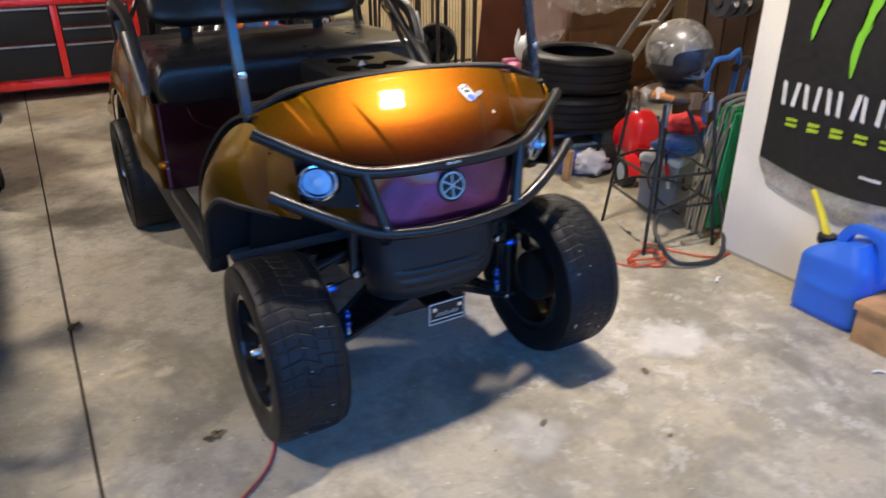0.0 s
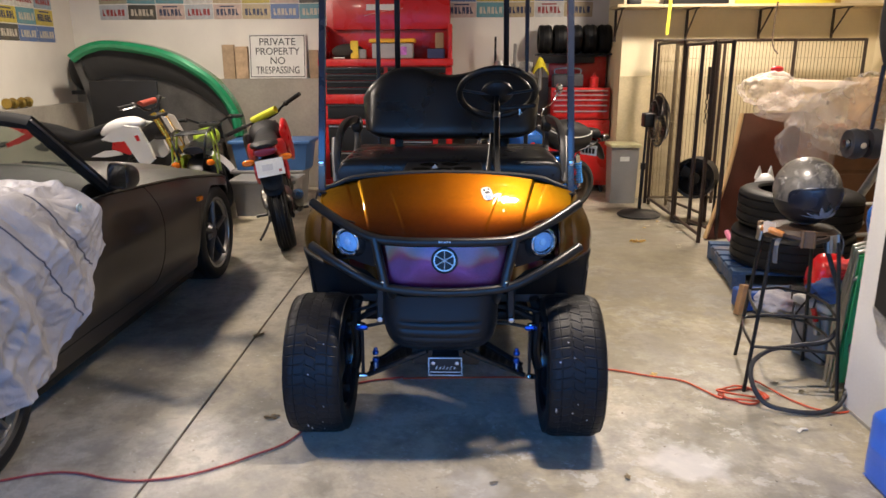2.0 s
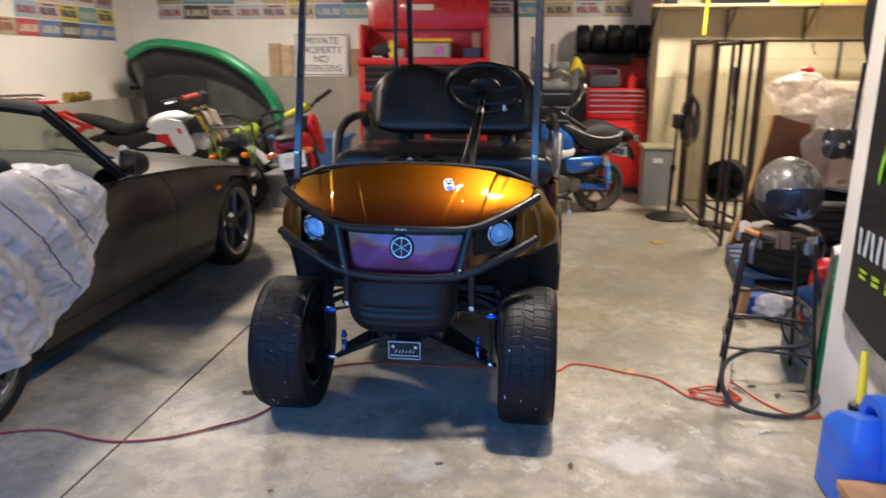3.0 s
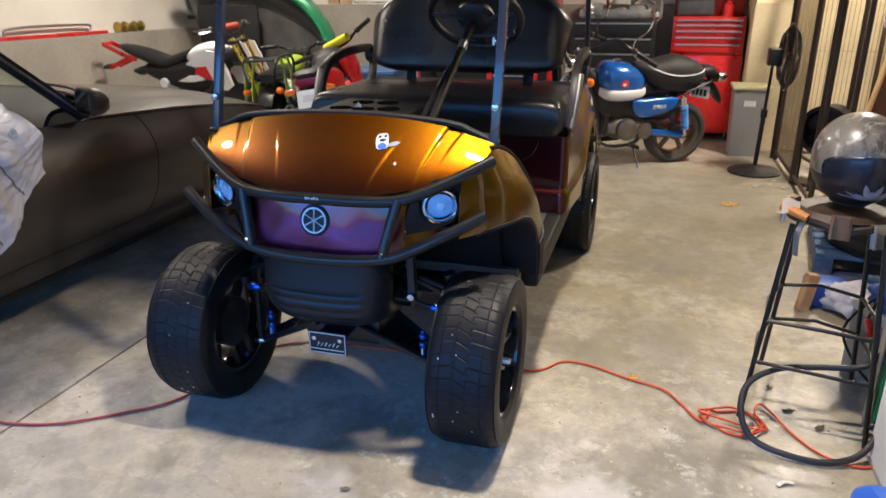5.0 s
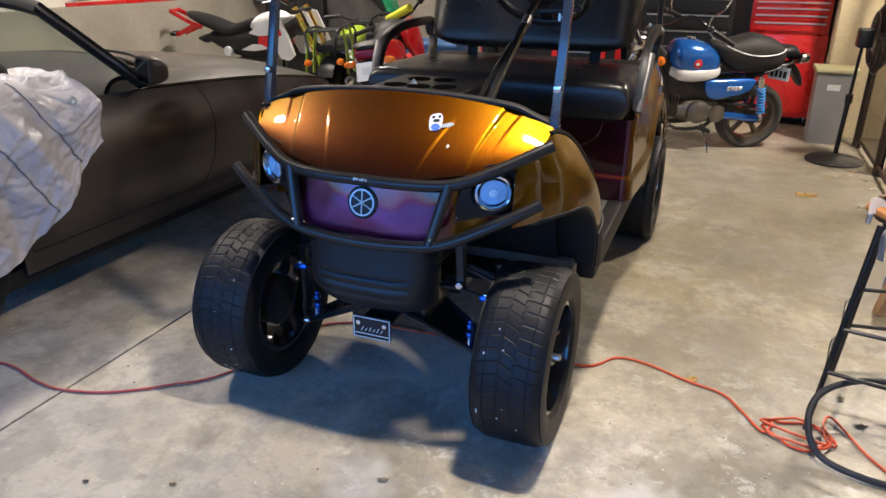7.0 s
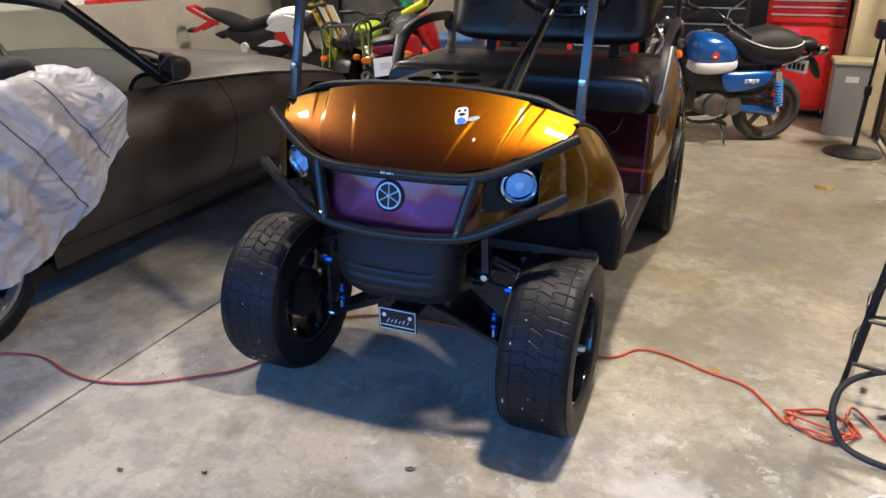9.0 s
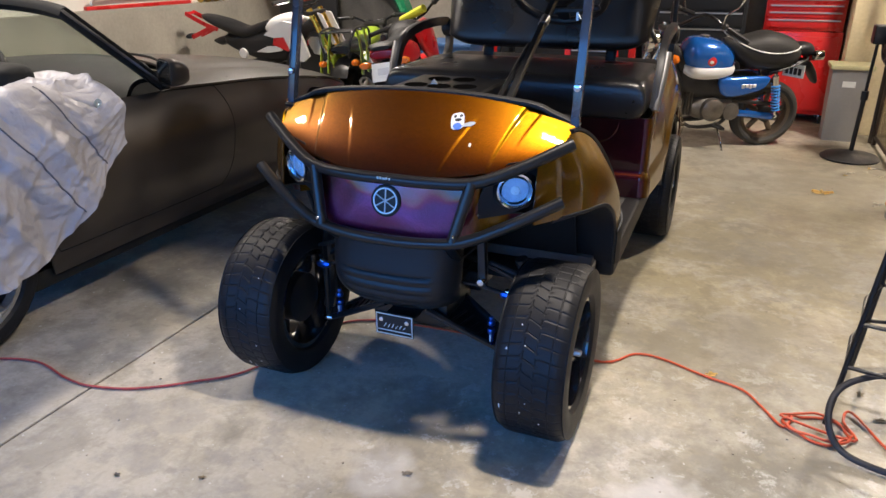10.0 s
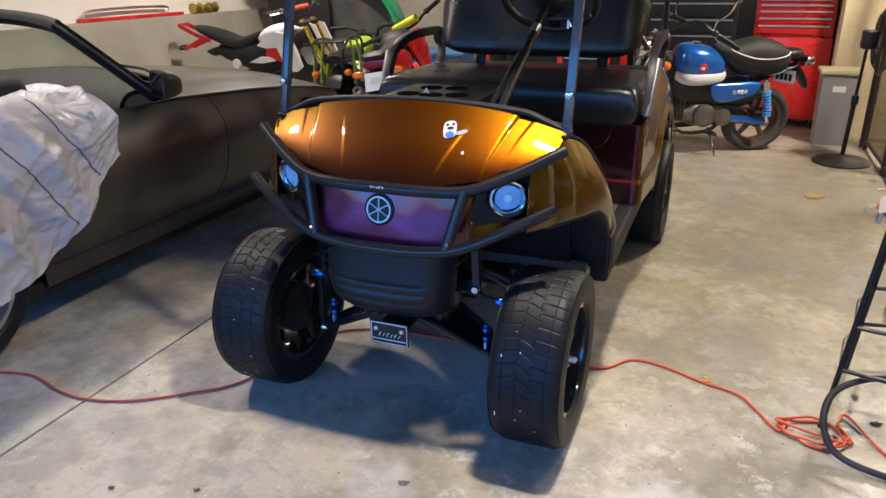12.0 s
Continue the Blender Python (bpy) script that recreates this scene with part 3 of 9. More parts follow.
for k in range(3):
    a = math.pi * k / 3 + math.pi / 2
    c, s = math.cos(a), math.sin(a)
    part("spoke", sweep(B(), [EM @ Vector((-0.033 * c, -0.0145, -0.033 * s)), EM @ Vector((0.033 * c, -0.0145, 0.033 * s))], 0.003, 6, flat=(0.0035, 0.0042)), M_PALE, em)

# head lamps in black pods
M_HEADLENS = glass("headlight_lens", (0.86, 0.94, 1.0), 0.03)
for sx in (-1, 1):
    c = Vector((sx * 0.330, -0.104, 0.747))
    m = Matrix.Translation(c) @ pose(0, 0, 0, 4, 0, sx * 24)

    def pod(u, v, m=m, sx=sx):
        a = 2 * math.pi * u
        rx = 0.066 + 0.014 * max(math.cos(a) * sx, 0) + 0.018 * max(-math.cos(a) * sx, 0) * max(-math.sin(a), 0)
        rz = 0.064 + 0.02 * max(-math.sin(a), 0) * max(-math.cos(a) * sx, 0.2)
        r = lerp(1.0, 0.55, v)
        return m @ Vector((rx * r * math.cos(a), -0.006 - 0.034 * math.sin(v * math.pi / 2), rz * r * math.sin(a)))

    hp = part("headlight_pod", sheet(B(), pod, 40, 6, 0.004), M_BLACK, CART, "black plastic headlight surround")
    hl = part("headlight", lathe(B(), [(0.0, 0.03), (-0.04, 0.048), (-0.05, 0.051), (-0.052, 0.046), (-0.03, 0.036), (-0.01, 0.02)], "y", 40, m=m, closed=True), M_CHROME, CART, "round headlight with clear bluish lens")
    part("reflector", lathe(B(), [(-0.004, 0.0005), (-0.008, 0.02), (-0.034, 0.043), (-0.03, 0.045), (0.0, 0.02)], "y", 32, m=m), mat("lamp_reflector", (0.62, 0.78, 1.0), 0.25, metal=0.0, bump=0, coat=0.5), hl)
    part("diffuser", lathe(B(), [(-0.020, 0.0005), (-0.024, 0.038), (-0.036, 0.037), (-0.040, 0.030), (-0.041, 0.0005)], "y", 28, m=m), mat("lamp_diffuser", (0.68, 0.78, 0.92), 0.3, bump=0, var=0.2, scale=30), hl, "pale blue diffuser disc")
    part("bulb", lathe(B(), [(-0.041, 0.014), (-0.045, 0.012), (-0.046, 0.0005)], "y", 16, m=m), mat("lamp_bulb", (0.85, 0.9, 0.95), 0.2, bump=0), hl)
    part("lens", lathe(B(), [(-0.046, 0.046), (-0.054, 0.034), (-0.058, 0.016), (-0.0585, 0.0005), (-0.056, 0.0005), (-0.052, 0.032), (-0.0445, 0.045)], "y", 40, m=m), M_HEADLENS, hl, "clear lens").visible_shadow = False
    ol = [(-0.112, -0.095), (-0.092, -0.02), (-0.07, 0.035), (-0.018, 0.070), (0.052, 0.080), (0.074, 0.035), (0.066, -0.02), (0.040, -0.058), (-0.02, -0.080)]
    ol = [(sx * a, b) for a, b in ol]
    part("lamp_plate", plate(B(), ol, -0.020, -0.008, m=m), M_BLACK, CART, "black plate behind the headlight", 0)
    for a, b in ((-0.098, -0.08), (-0.048, 0.05), (0.046, 0.068), (0.060, -0.02)):
        part("plate_screw", ball(B(), m @ Vector((sx * a, -0.021, b)), 0.004, 1), M_CHROME, hp)

# fenders and their black arch liners
FA = [(0.438, -0.085, 0.815), (0.468, -0.01, 0.885), (0.512, 0.13, 0.815), (0.552, 0.28, 0.64), (0.556, 0.335, 0.40)]
FB = [(0.44, -0.10, 0.655), (0.515, -0.015, 0.668), (0.555, 0.10, 0.655), (0.567, 0.215, 0.56), (0.562, 0.272, 0.40)]
for sx in (-1, 1):
    def fender(u, v, sx=sx):
        p = curve_at(FA, u).lerp(curve_at(FB, u), v)
        p.x += 0.022 * math.sin(v * math.pi) * math.sin(min(u * 1.3, 1) * math.pi * 0.8)
        return Vector((sx * p.x, p.y, p.z))

    def liner(u, v, sx=sx):
        p = curve_at(FB, u)
        return Vector((sx * lerp(p.x - 0.002, 0.27, v), p.y + 0.01 * v, p.z + 0.012 * math.sin(v * math.pi)))

    def cowl(u, v, sx=sx):
        p = curve_at(FA, 0.22 + 0.78 * u)
        return Vector((sx * lerp(p.x + 0.004, p.x - 0.045, v), p.y + 0.012 + 0.03 * v, p.z + 0.012 - 0.012 * v))

    def cheek(u, v, sx=sx):
        a = Vector((0.402, lerp(-0.118, -0.152, v), lerp(0.838, 0.655, v)))
        b = curve_at(FA, 0.10).lerp(curve_at(FB, 0.10), v)
        p = a.lerp(b, u)
        return Vector((sx * p.x, p.y - 0.010 * math.sin(v * math.pi) - 0.004 * math.sin(u * math.pi), p.z))

    part("cheek_panel", sheet(B(), cheek, 12, 16, 0.004), M_PAINT, CART, "copper painted strip beside the headlight", 60)
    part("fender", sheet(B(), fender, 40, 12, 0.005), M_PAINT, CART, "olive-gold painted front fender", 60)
    part("wheel_arch_liner", sheet(B(), liner, 28, 8, 0.006), M_TRIM, CART, "black plastic wheel arch liner")
    part("fender_trim", sheet(B(), cowl, 28, 3, 0.008), M_TRIM, CART, "black trim strip along the fender edge")
    part("arch_lip", sweep(B(), [(sx * p.x, p.y, p.z) for p in (curve_at(FB, i / 20) for i in range(21))], 0.008, 8), M_TRIM, CART)
    part("fender_foot", sheet(B(), lambda u, v, sx=sx: fender(lerp(0.80, 1.0, u), lerp(-0.02, 1.02, v), sx) + Vector((sx * 0.007, 0, 0)), 10, 6, 0.006), M_TRIM, CART, "black plastic foot of the fender", 60)
    # hanging rear lower corner of the fender
    part("mud_flap", sheet(B(), lambda u, v, sx=sx: Vector((sx * lerp(0.30, 0.558, u), 0.275 + 0.05 * u + 0.02 * v, lerp(0.62, 0.385, v))), 6, 6, 0.008), M_TRIM, CART)

# dash behind the hood, trimmed edge and cup tray
part("dash_trim", sweep(B(), smooth_line([(-0.475, 0.035, 0.895), (-0.40, 0.03, 0.925), (-0.33, 0.03, 0.948), (-0.12, 0.03, 0.964), (0.12, 0.03, 0.964), (0.33, 0.03, 0.948), (0.40, 0.03, 0.925), (0.475, 0.035, 0.895)], 5), 0.014, 8, flat=(0.03, 0.018)), M_TRIM, CART, "black trim along the back edge of the hood")


def dash_pt(u, v):
    x = lerp(-0.45, 0.45, u)
    return Vector((x, lerp(0.035, 0.20, v), 0.945 - 0.05 * (x / 0.45) ** 2 - 0.012 * math.sin(v * math.pi) - 0.05 * v ** 4))


part("dashboard", sheet(B(), dash_pt, 24, 8, 0.03), M_TRIM, CART, "black textured plastic dashboard")
part("dash_front", box(B(), -0.44, 0.44, 0.10, 0.19, 0.62, 0.90, 0.03), M_TRIM, CART, "black plastic dash underside")
tray = part("cup_tray", box(B(), -0.175, 0.145, 0.09, 0.43, 0.885, 0.952, 0.016, 3), mat("black_tray_plastic", (0.006, 0.006, 0.0065), 0.30, var=0.3, bump=0.04, fine=200, spec=0.12, rvar=0.04), CART, "black cup holder tray with flat dark discs for its wells")
# no recess is cut: the black of these discs paints the wells' inner shade
M_WELL_SHADE = mat("painted_well_shade", (0.002, 0.002, 0.002), 0.95, spec=0.0, bump=0)
for cx, cy in ((-0.10, 0.20), (-0.018, 0.195), (0.063, 0.215), (-0.075, 0.335), (0.012, 0.345)):
    part("cup_well_disc", lathe(B(), [(0.9515, 0.0385), (0.9545, 0.0375), (0.9535, 0.0345), (0.953, 0.0005)], "z", 28, centre=(cx, cy, 0)), M_WELL_SHADE, tray, "flat black disc painted as the shade in a cup well")
part("card", plate(B(), [(-0.060, 0.953), (-0.034, 0.953), (-0.046, 0.971)], 0.222, 0.224), mat("white_card", (0.42, 0.42, 0.41), 0.6), tray, "small white card in the tray", smooth=0)
part("tray_stem", box(B(), -0.2, 0.05, 0.18, 0.30, 0.70, 0.86, 0.03), M_TRIM, CART)

# pusher bumper of bent tube
UP = [(-0.482, -0.072, 0.874), (-0.36, -0.146, 0.812), (-0.25, -0.200, 0.772), (-0.13, -0.224, 0.764), (0, -0.229, 0.764), (0.13, -0.224, 0.764), (0.25, -0.200, 0.770), (0.36, -0.146, 0.809), (0.482, -0.066, 0.868)]
LO = [(-0.478, -0.148, 0.733), (-0.36, -0.205, 0.672), (-0.235, -0.242, 0.616), (-0.12, -0.258, 0.598), (0, -0.262, 0.594), (0.12, -0.258, 0.598), (0.235, -0.242, 0.613), (0.36, -0.205, 0.668), (0.478, -0.142, 0.727)]
part("bumper_bar", sweep(B(), smooth_line(UP, 5), 0.0165, 12), M_STEEL, CART, "black powder-coated bent tube")
part("bumper_bar", sweep(B(), smooth_line(LO, 5), 0.0165, 12), M_STEEL, CART, "black powder-coated bent tube")
for sx in (-1, 1):
    part("bumper_upright", sweep(B(), [(sx * 0.243, -0.206, 0.772), (sx * 0.205, -0.250, 0.612)], 0.016, 12), M_STEEL, CART, "black tube upright of the bumper")
    part("bumper_bolt", ball(B(), (sx * 0.212, -0.262, 0.632), 0.006, 1), M_CHROME, CART, "small chrome bolt")
    part("bumper_bracket", sweep(B(), [(sx * 0.19, -0.25, 0.60), (sx * 0.18, -0.15, 0.52), (sx * 0.16, 0.1, 0.48)], 0.014, 8, flat=(0.03, 0.02)), M_STEEL, CART)
for k, w_ in enumerate((0.008, 0.006, 0.009, 0.006, 0.005)):
    part("bumper_tag", box(B(), -0.020 + 0.009 * k, -0.020 + 0.009 * k + w_ * 0.8, -0.2478, -0.2448, 0.766 + 0.001 * (k % 2), 0.773 - 0.001 * (k % 3)), M_PALE, CART, "tiny pale marking on the bar", 0)

# rounded black under-tray box
def tray_pt(u, v):
    a = u * math.pi
    x = -math.cos(a)
    hw = 0.204 - 0.028 * v ** 4
    xx = math.copysign(abs(x) ** 0.4, x) * hw
    e = abs(xx / hw)
    y = -0.222 + (1 - max(1 - e ** 5, 0) ** 0.5) * 0.09 + 0.075 * v ** 5 + 0.012 * math.cos(v * math.pi) - 0.012 * (1 - e ** 2)
    rib = 0.0030 * math.cos((v - 0.42) * 46) if 0.42 < v < 0.83 and e < 0.72 else 0
    return Vector((xx - 0.018, y + rib, lerp(0.565, 0.358, v) - 0.010 * (1 - e ** 2) * v))


part("front_tray", sheet(B(), tray_pt, 48, 40, 0.006), M_BLACK, CART, "rounded black plastic box with moulded ribs under the bumper", 50)
part("tray_top", box(B(), -0.206, 0.170, -0.185, -0.06, 0.545, 0.568, 0.010), M_BLACK, CART)
part("tray_bottom", box(B(), -0.173, 0.137, -0.150, 0.02, 0.366, 0.40, 0.012), M_BLACK, CART)

# small black name plate with pale border
pl = part("front_plate", box(B(), -0.064, 0.064, -0.209, -0.205, 0.257, 0.334, 0.003, 1), M_BLACK, CART, "small black plate with pale border and two bolts", 0)
for a, b, c, d in ((-0.061, 0.061, 0.3265, 0.3295), (-0.061, 0.061, 0.2595, 0.2625), (-0.061, -0.058, 0.2625, 0.3265), (0.058, 0.061, 0.2625, 0.3265)):
    part("border", box(B(), a, b, -0.2105, -0.2085, c, d), M_PALE, pl, smooth=0)
for k in range(6):
    part("writing", plate(B(), [(-0.036 + 0.013 * k, 0.284), (-0.033 + 0.013 * k, 0.284), (-0.026 + 0.013 * k, 0.297 - 0.003 * (k % 2)), (-0.029 + 0.013 * k, 0.297 - 0.003 * (k % 2))], -0.2105, -0.2085), M_PALE, pl, smooth=0)
part("writing", box(B(), -0.055, 0.055, -0.2105, -0.2085, 0.272, 0.275), M_PALE, pl, smooth=0)
for sx in (-1, 1):
    part("bolt", lathe(B(), [(-0.209, 0.008), (-0.213, 0.007), (-0.2145, 0.0005)], "y", 16, centre=(sx * 0.043, 0, 0.309)), M_CHROME, pl)
part("plate_bracket", box(B(), -0.05, 0.05, -0.2045, -0.10, 0.30, 0.31, 0.002, 1), M_STEEL, CART)

# front suspension
part("cross_member", box(B(), -0.13, 0.13, -0.10, 0.12, 0.25, 0.37, 0.015), M_STEEL, CART, "black steel front cross member")


def blue_link(parent, x, y, pieces):
    for z0, z1, rr in pieces:
        part("blue_joint", lathe(B(), [(z0, rr * 0.8), (lerp(z0, z1, 0.25), rr), (lerp(z0, z1, 0.75), rr), (z1, rr * 0.8)], "z", 10, centre=(x, y, 0)), M_BLUEAL, parent, "blue anodised joint")


for sx in (-1, 1):
    def arm_plate(u, v, sx=sx):
        return Vector((sx * lerp(0.07, 0.30, u), lerp(-0.135, 0.09, v) * lerp(0.95, 0.40, u) - 0.02 * u, lerp(0.318, 0.196, u)))

    arm = part("lower_arm", sheet(B(), arm_plate, 8, 4, 0.005), M_STEEL, CART, "slotted black lower arm plate")
    for vv in (0.0, 1.0):
        part("arm_tube", sweep(B(), [arm_plate(u / 6, vv) + Vector((0, 0, 0.004)) for u in range(7)], 0.011, 8), M_STEEL, arm, "black tubular edge")
    for k in range(7):
        u = 0.10 + 0.115 * k
        part("arm_rib", sweep(B(), [arm_plate(u, 0.08) + Vector((0, 0, 0.007)), arm_plate(u + 0.05, 0.60) + Vector((0, 0, 0.007))], 0.0045, 6), M_STEEL, arm)
    part("upper_arm", sweep(B(), smooth_line([(sx * 0.12, 0.02, 0.47), (sx * 0.26, 0.0, 0.44), (sx * 0.38, 0.0, 0.38)], 4), 0.012, 8), M_STEEL, CART, "black upper arm")
    part("spindle", sweep(B(), smooth_line([(sx * 0.36, 0.0, 0.20), (sx * 0.345, 0.0, 0.28), (sx * 0.35, 0.0, 0.42), (sx * 0.335, -0.01, 0.49)], 4), 0.02, 8), M_STEEL, CART, "black steering spindle")
    blue_link(arm, sx * 0.268, -0.078, ((0.212, 0.226, 0.013), (0.226, 0.256, 0.010), (0.256, 0.272, 0.013), (0.284, 0.300, 0.013), (0.300, 0.312, 0.008)))
    part("joint_mark", box(B(), sx * 0.268 - 0.0025, sx * 0.268 + 0.0025, -0.0895, -0.0875, 0.232, 0.254), M_PALE, arm, "pale mark on the joint", 0)
    # thin upright link with a ball joint at each end
    lk = part("sway_link", sweep(B(), [(sx * 0.318, -0.078, 0.20), (sx * 0.316, -0.078, 0.40)], 0.0065, 8), M_STEEL, CART, "thin black upright link")
    for zz in (0.198, 0.404):
        part("ball_joint", lathe(B(), [(-0.016, 0.006), (-0.010, 0.011), (0.010, 0.011), (0.020, 0.007)], "x", 10, centre=(sx * 0.322, -0.080, zz)), M_CHROME, lk, "bright ball joint")
    st_ = part("strut", sweep(B(), [(sx * 0.243, -0.092, 0.425), (sx * 0.238, -0.098, 0.60)], 0.016, 10, flat=(0.030, 0.024)), M_STEEL, CART, "black upright strut")
    part("strut_bolt", lathe(B(), [(-0.122, 0.0005), (-0.120, 0.010), (-0.112, 0.013), (-0.100, 0.013)], "y", 12, centre=(sx * 0.243, 0, 0.440)), M_CHROME, st_, "bright blue-white bolt head")
    tr = part("tie_rod", sweep(B(), [(sx * 0.09, -0.095, 0.425), (sx * 0.235, -0.09, 0.418), (sx * 0.30, -0.085, 0.402)], 0.0065, 8), M_STEEL, CART, "black tie rod")
    part("rod_end", lathe(B(), [(-0.022, 0.007), (-0.014, 0.012), (0.014, 0.013), (0.024, 0.009)], "x", 8, centre=(sx * 0.318, -0.085, 0.398)), M_BLUEAL, tr, "blue rod end")
    part("brake_rod", sweep(B(), [(sx * 0.25, -0.05, 0.482), (sx * 0.36, -0.035, 0.440)], 0.0075, 8), M_BLACK, CART, "dull black rod to the wheel")
part("frame_rail", box(B(), -0.17, -0.11, 0.1, 2.25, 0.30, 0.37, 0.01), M_STEEL, CART)
part("frame_rail", box(B(), 0.11, 0.17, 0.1, 2.25, 0.30, 0.37, 0.01), M_STEEL, CART)
part("under_pan", box(B(), -0.34, 0.34, 0.16, 1.45, 0.335, 0.372, 0.01), M_TRIM, CART, "black under-body pan")
part("rear_axle", lathe(B(), [(-0.42, 0.035), (0.42, 0.035)], "x", 16, centre=(0, 1.72, R_T)), M_STEEL, CART)
part("differential", ball(B(), (0.05, 1.72, R_T + 0.01), (0.11, 0.12, 0.1), 2), M_STEEL, CART)

# floor, rockers
part("floor_mat", box(B(), -0.505, 0.505, 0.24, 0.95, 0.385, 0.42, 0.006), mat("grey_floor_mat", (0.10, 0.098, 0.095), 0.7, var=0.25, bump=0.4, fine=70), CART, "worn grey ribbed floor mat")
for sx in (-1, 1):
    part("rocker_panel", box(B(), min(sx * 0.5, sx * 0.565), max(sx * 0.5, sx * 0.565), 0.325, 1.42, 0.325, 0.425, 0.018, 3), M_TRIM, CART, "black plastic rocker panel")
    part("mat_edge", box(B(), min(sx * 0.40, sx * 0.408), max(sx * 0.40, sx * 0.408), 0.35, 0.9, 0.4205, 0.4245, 0.001, 1), M_ALU, CART, "", 0)
part("toe_board", sheet(B(), lambda u, v: Vector((lerp(-0.45, 0.45, u), lerp(0.16, 0.26, v), lerp(0.64, 0.41, v))), 4, 4, 0.01), M_TRIM, CART)

# seat pod and rear body
def pod_front(u, v):
    x = (u * 2 - 1)
    ax = abs(x)
    z = lerp(0.748, 0.425, v)
    y = 0.936 - 0.012 * step(0.72, v, 0.05) + 0.004 * math.sin(v * math.pi)
    return Vector((x * 0.548, y, z))


part("seat_pod_front", sheet(B(), pod_front, 48, 32, 0.006), M_PAINT, CART, "dark maroon to violet painted panel under the seat", 50)
SIDE_T = [(0.93, 0.748), (1.15, 0.80), (1.45, 0.86), (1.75, 0.875), (2.05, 0.80), (2.28, 0.66), (2.34, 0.52)]
for sx in (-1, 1):
    # rounded corner between the front panel and the side
    def pod_corner(u, v, sx=sx):
        a = u * math.pi / 2
        z = lerp(0.748, 0.425, v)
        o = 0.012 * step(0.72, v, 0.05)
        return Vector((sx * (0.546 + (0.026 + o) * math.sin(a)), 0.964 - (0.028 + o) * math.cos(a) + 0.004 * math.sin(v * math.pi), z))

    part("pod_corner", sheet(B(), pod_corner, 10, 32, 0.005), M_PAINT, CART, "rounded painted corner", 50)
    part("pod_seam", sweep(B(), smooth_line([(sx * 0.452, 0.934, 0.745), (sx * 0.44, 0.934, 0.69), (sx * 0.40, 0.934, 0.65), (sx * 0.33, 0.933, 0.628), (sx * 0.26, 0.933, 0.625)], 5), 0.004, 6), M_PAINT, CART, "thin raised seam in the panel")

    def flank(u, v, sx=sx):
        t = curve_at([(y, z, 0) for y, z in SIDE_T], u)
        y = max(t.x, 0.962)
        d = abs(y - 1.72)
        zb = 0.425 if d > 0.33 else max(0.425, 0.30 + math.sqrt(max(0.36 ** 2 - d * d, 0)))
        zb = min(zb, t.y - 0.08)
        z = lerp(t.y, zb, v)
        k = min(max(y - 0.962, 0) * 3.5, 1)
        x = 0.572 + k * (0.022 * math.sin(v * math.pi * 0.6) - 0.03 * (1 - v) ** 3) + 0.012 * step(0.72, v, 0.05)
        return Vector((sx * x, y, z))

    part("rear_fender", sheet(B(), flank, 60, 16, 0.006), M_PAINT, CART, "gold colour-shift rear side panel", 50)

    def rear_flare(u, v, sx=sx):
        a = math.pi * (0.06 + 0.88 * u)
        r = lerp(0.345, 0.315, v)
        return Vector((sx * lerp(0.578, 0.592, v), 1.72 - r * math.cos(a), 0.29 + r * math.sin(a)))

    part("rear_arch_flare", sheet(B(), rear_flare, 28, 3, 0.01), M_TRIM, CART, "black rear arch flare")
    part("rear_arch_liner", sheet(B(), lambda u, v, sx=sx: Vector((sx * lerp(0.59, 0.30, v), 1.72 - 0.34 * math.cos(math.pi * u), 0.29 + 0.34 * math.sin(math.pi * u))), 20, 3, 0.006), M_TRIM, CART)


def deck(u, v):
    t = curve_at([(y, z, 0) for y, z in SIDE_T], v)
    return Vector((lerp(-0.54, 0.54, u), t.x, t.y + 0.004))


part("rear_deck", sheet(B(), deck, 10, 24, 0.008), M_TRIM, CART, "black deck behind the seat")


# seats: plump vinyl cushions
def cushion(bm, x0, x1, y0, y1, z0, z1):
    """A boxy padded cushion with rounded edges, slightly domed on top."""
    n = 28
    g = {}

    def bend(i):
        t = i / n * 2 - 1
        return math.copysign(1 - (1 - abs(t)) ** 2.2, t)

    zc, hz = (z0 + z1) / 2, (z1 - z0) / 2
    for side in (0, 1):
        for i in range(n + 1):
            for j in range(n + 1):
                a, b = bend(i), bend(j)
                h = max((1 - abs(a) ** 30) * (1 - abs(b) ** 18), 0) ** 0.33
                puff = 0.012 * math.cos(a * math.pi * 0.5) * math.cos(b * math.pi * 0.5)
                rim = i in (0, n) or j in (0, n)
                key = (i, j) if rim else (i, j, side)
                if key not in g:
                    z = zc if rim else zc + (hz + puff) * h * (1 if side else -1)
                    g[key] = bm.verts.new((lerp(x0, x1, (a + 1) / 2), lerp(y0, y1, (b + 1) / 2), z))
        for i in range(n):
            for j in range(n):
                ks = [g[(p, q) if p in (0, n) or q in (0, n) else (p, q, side)] for p, q in ((i, j), (i + 1, j), (i + 1, j + 1), (i, j + 1))]
                if bm.faces.get(ks) is None:
                    bm.faces.new(ks)
    bmesh.ops.recalc_face_normals(bm, faces=bm.faces)
    return bm


part("seat_cushion", cushion(B(), -0.548, 0.548, 0.86, 1.44, 0.745, 0.905), M_VINYL, CART, "glossy black vinyl bench cushion", 80)
part("seat_base", box(B(), -0.52, 0.52, 0.95, 1.5, 0.66, 0.77, 0.01), M_TRIM, CART)


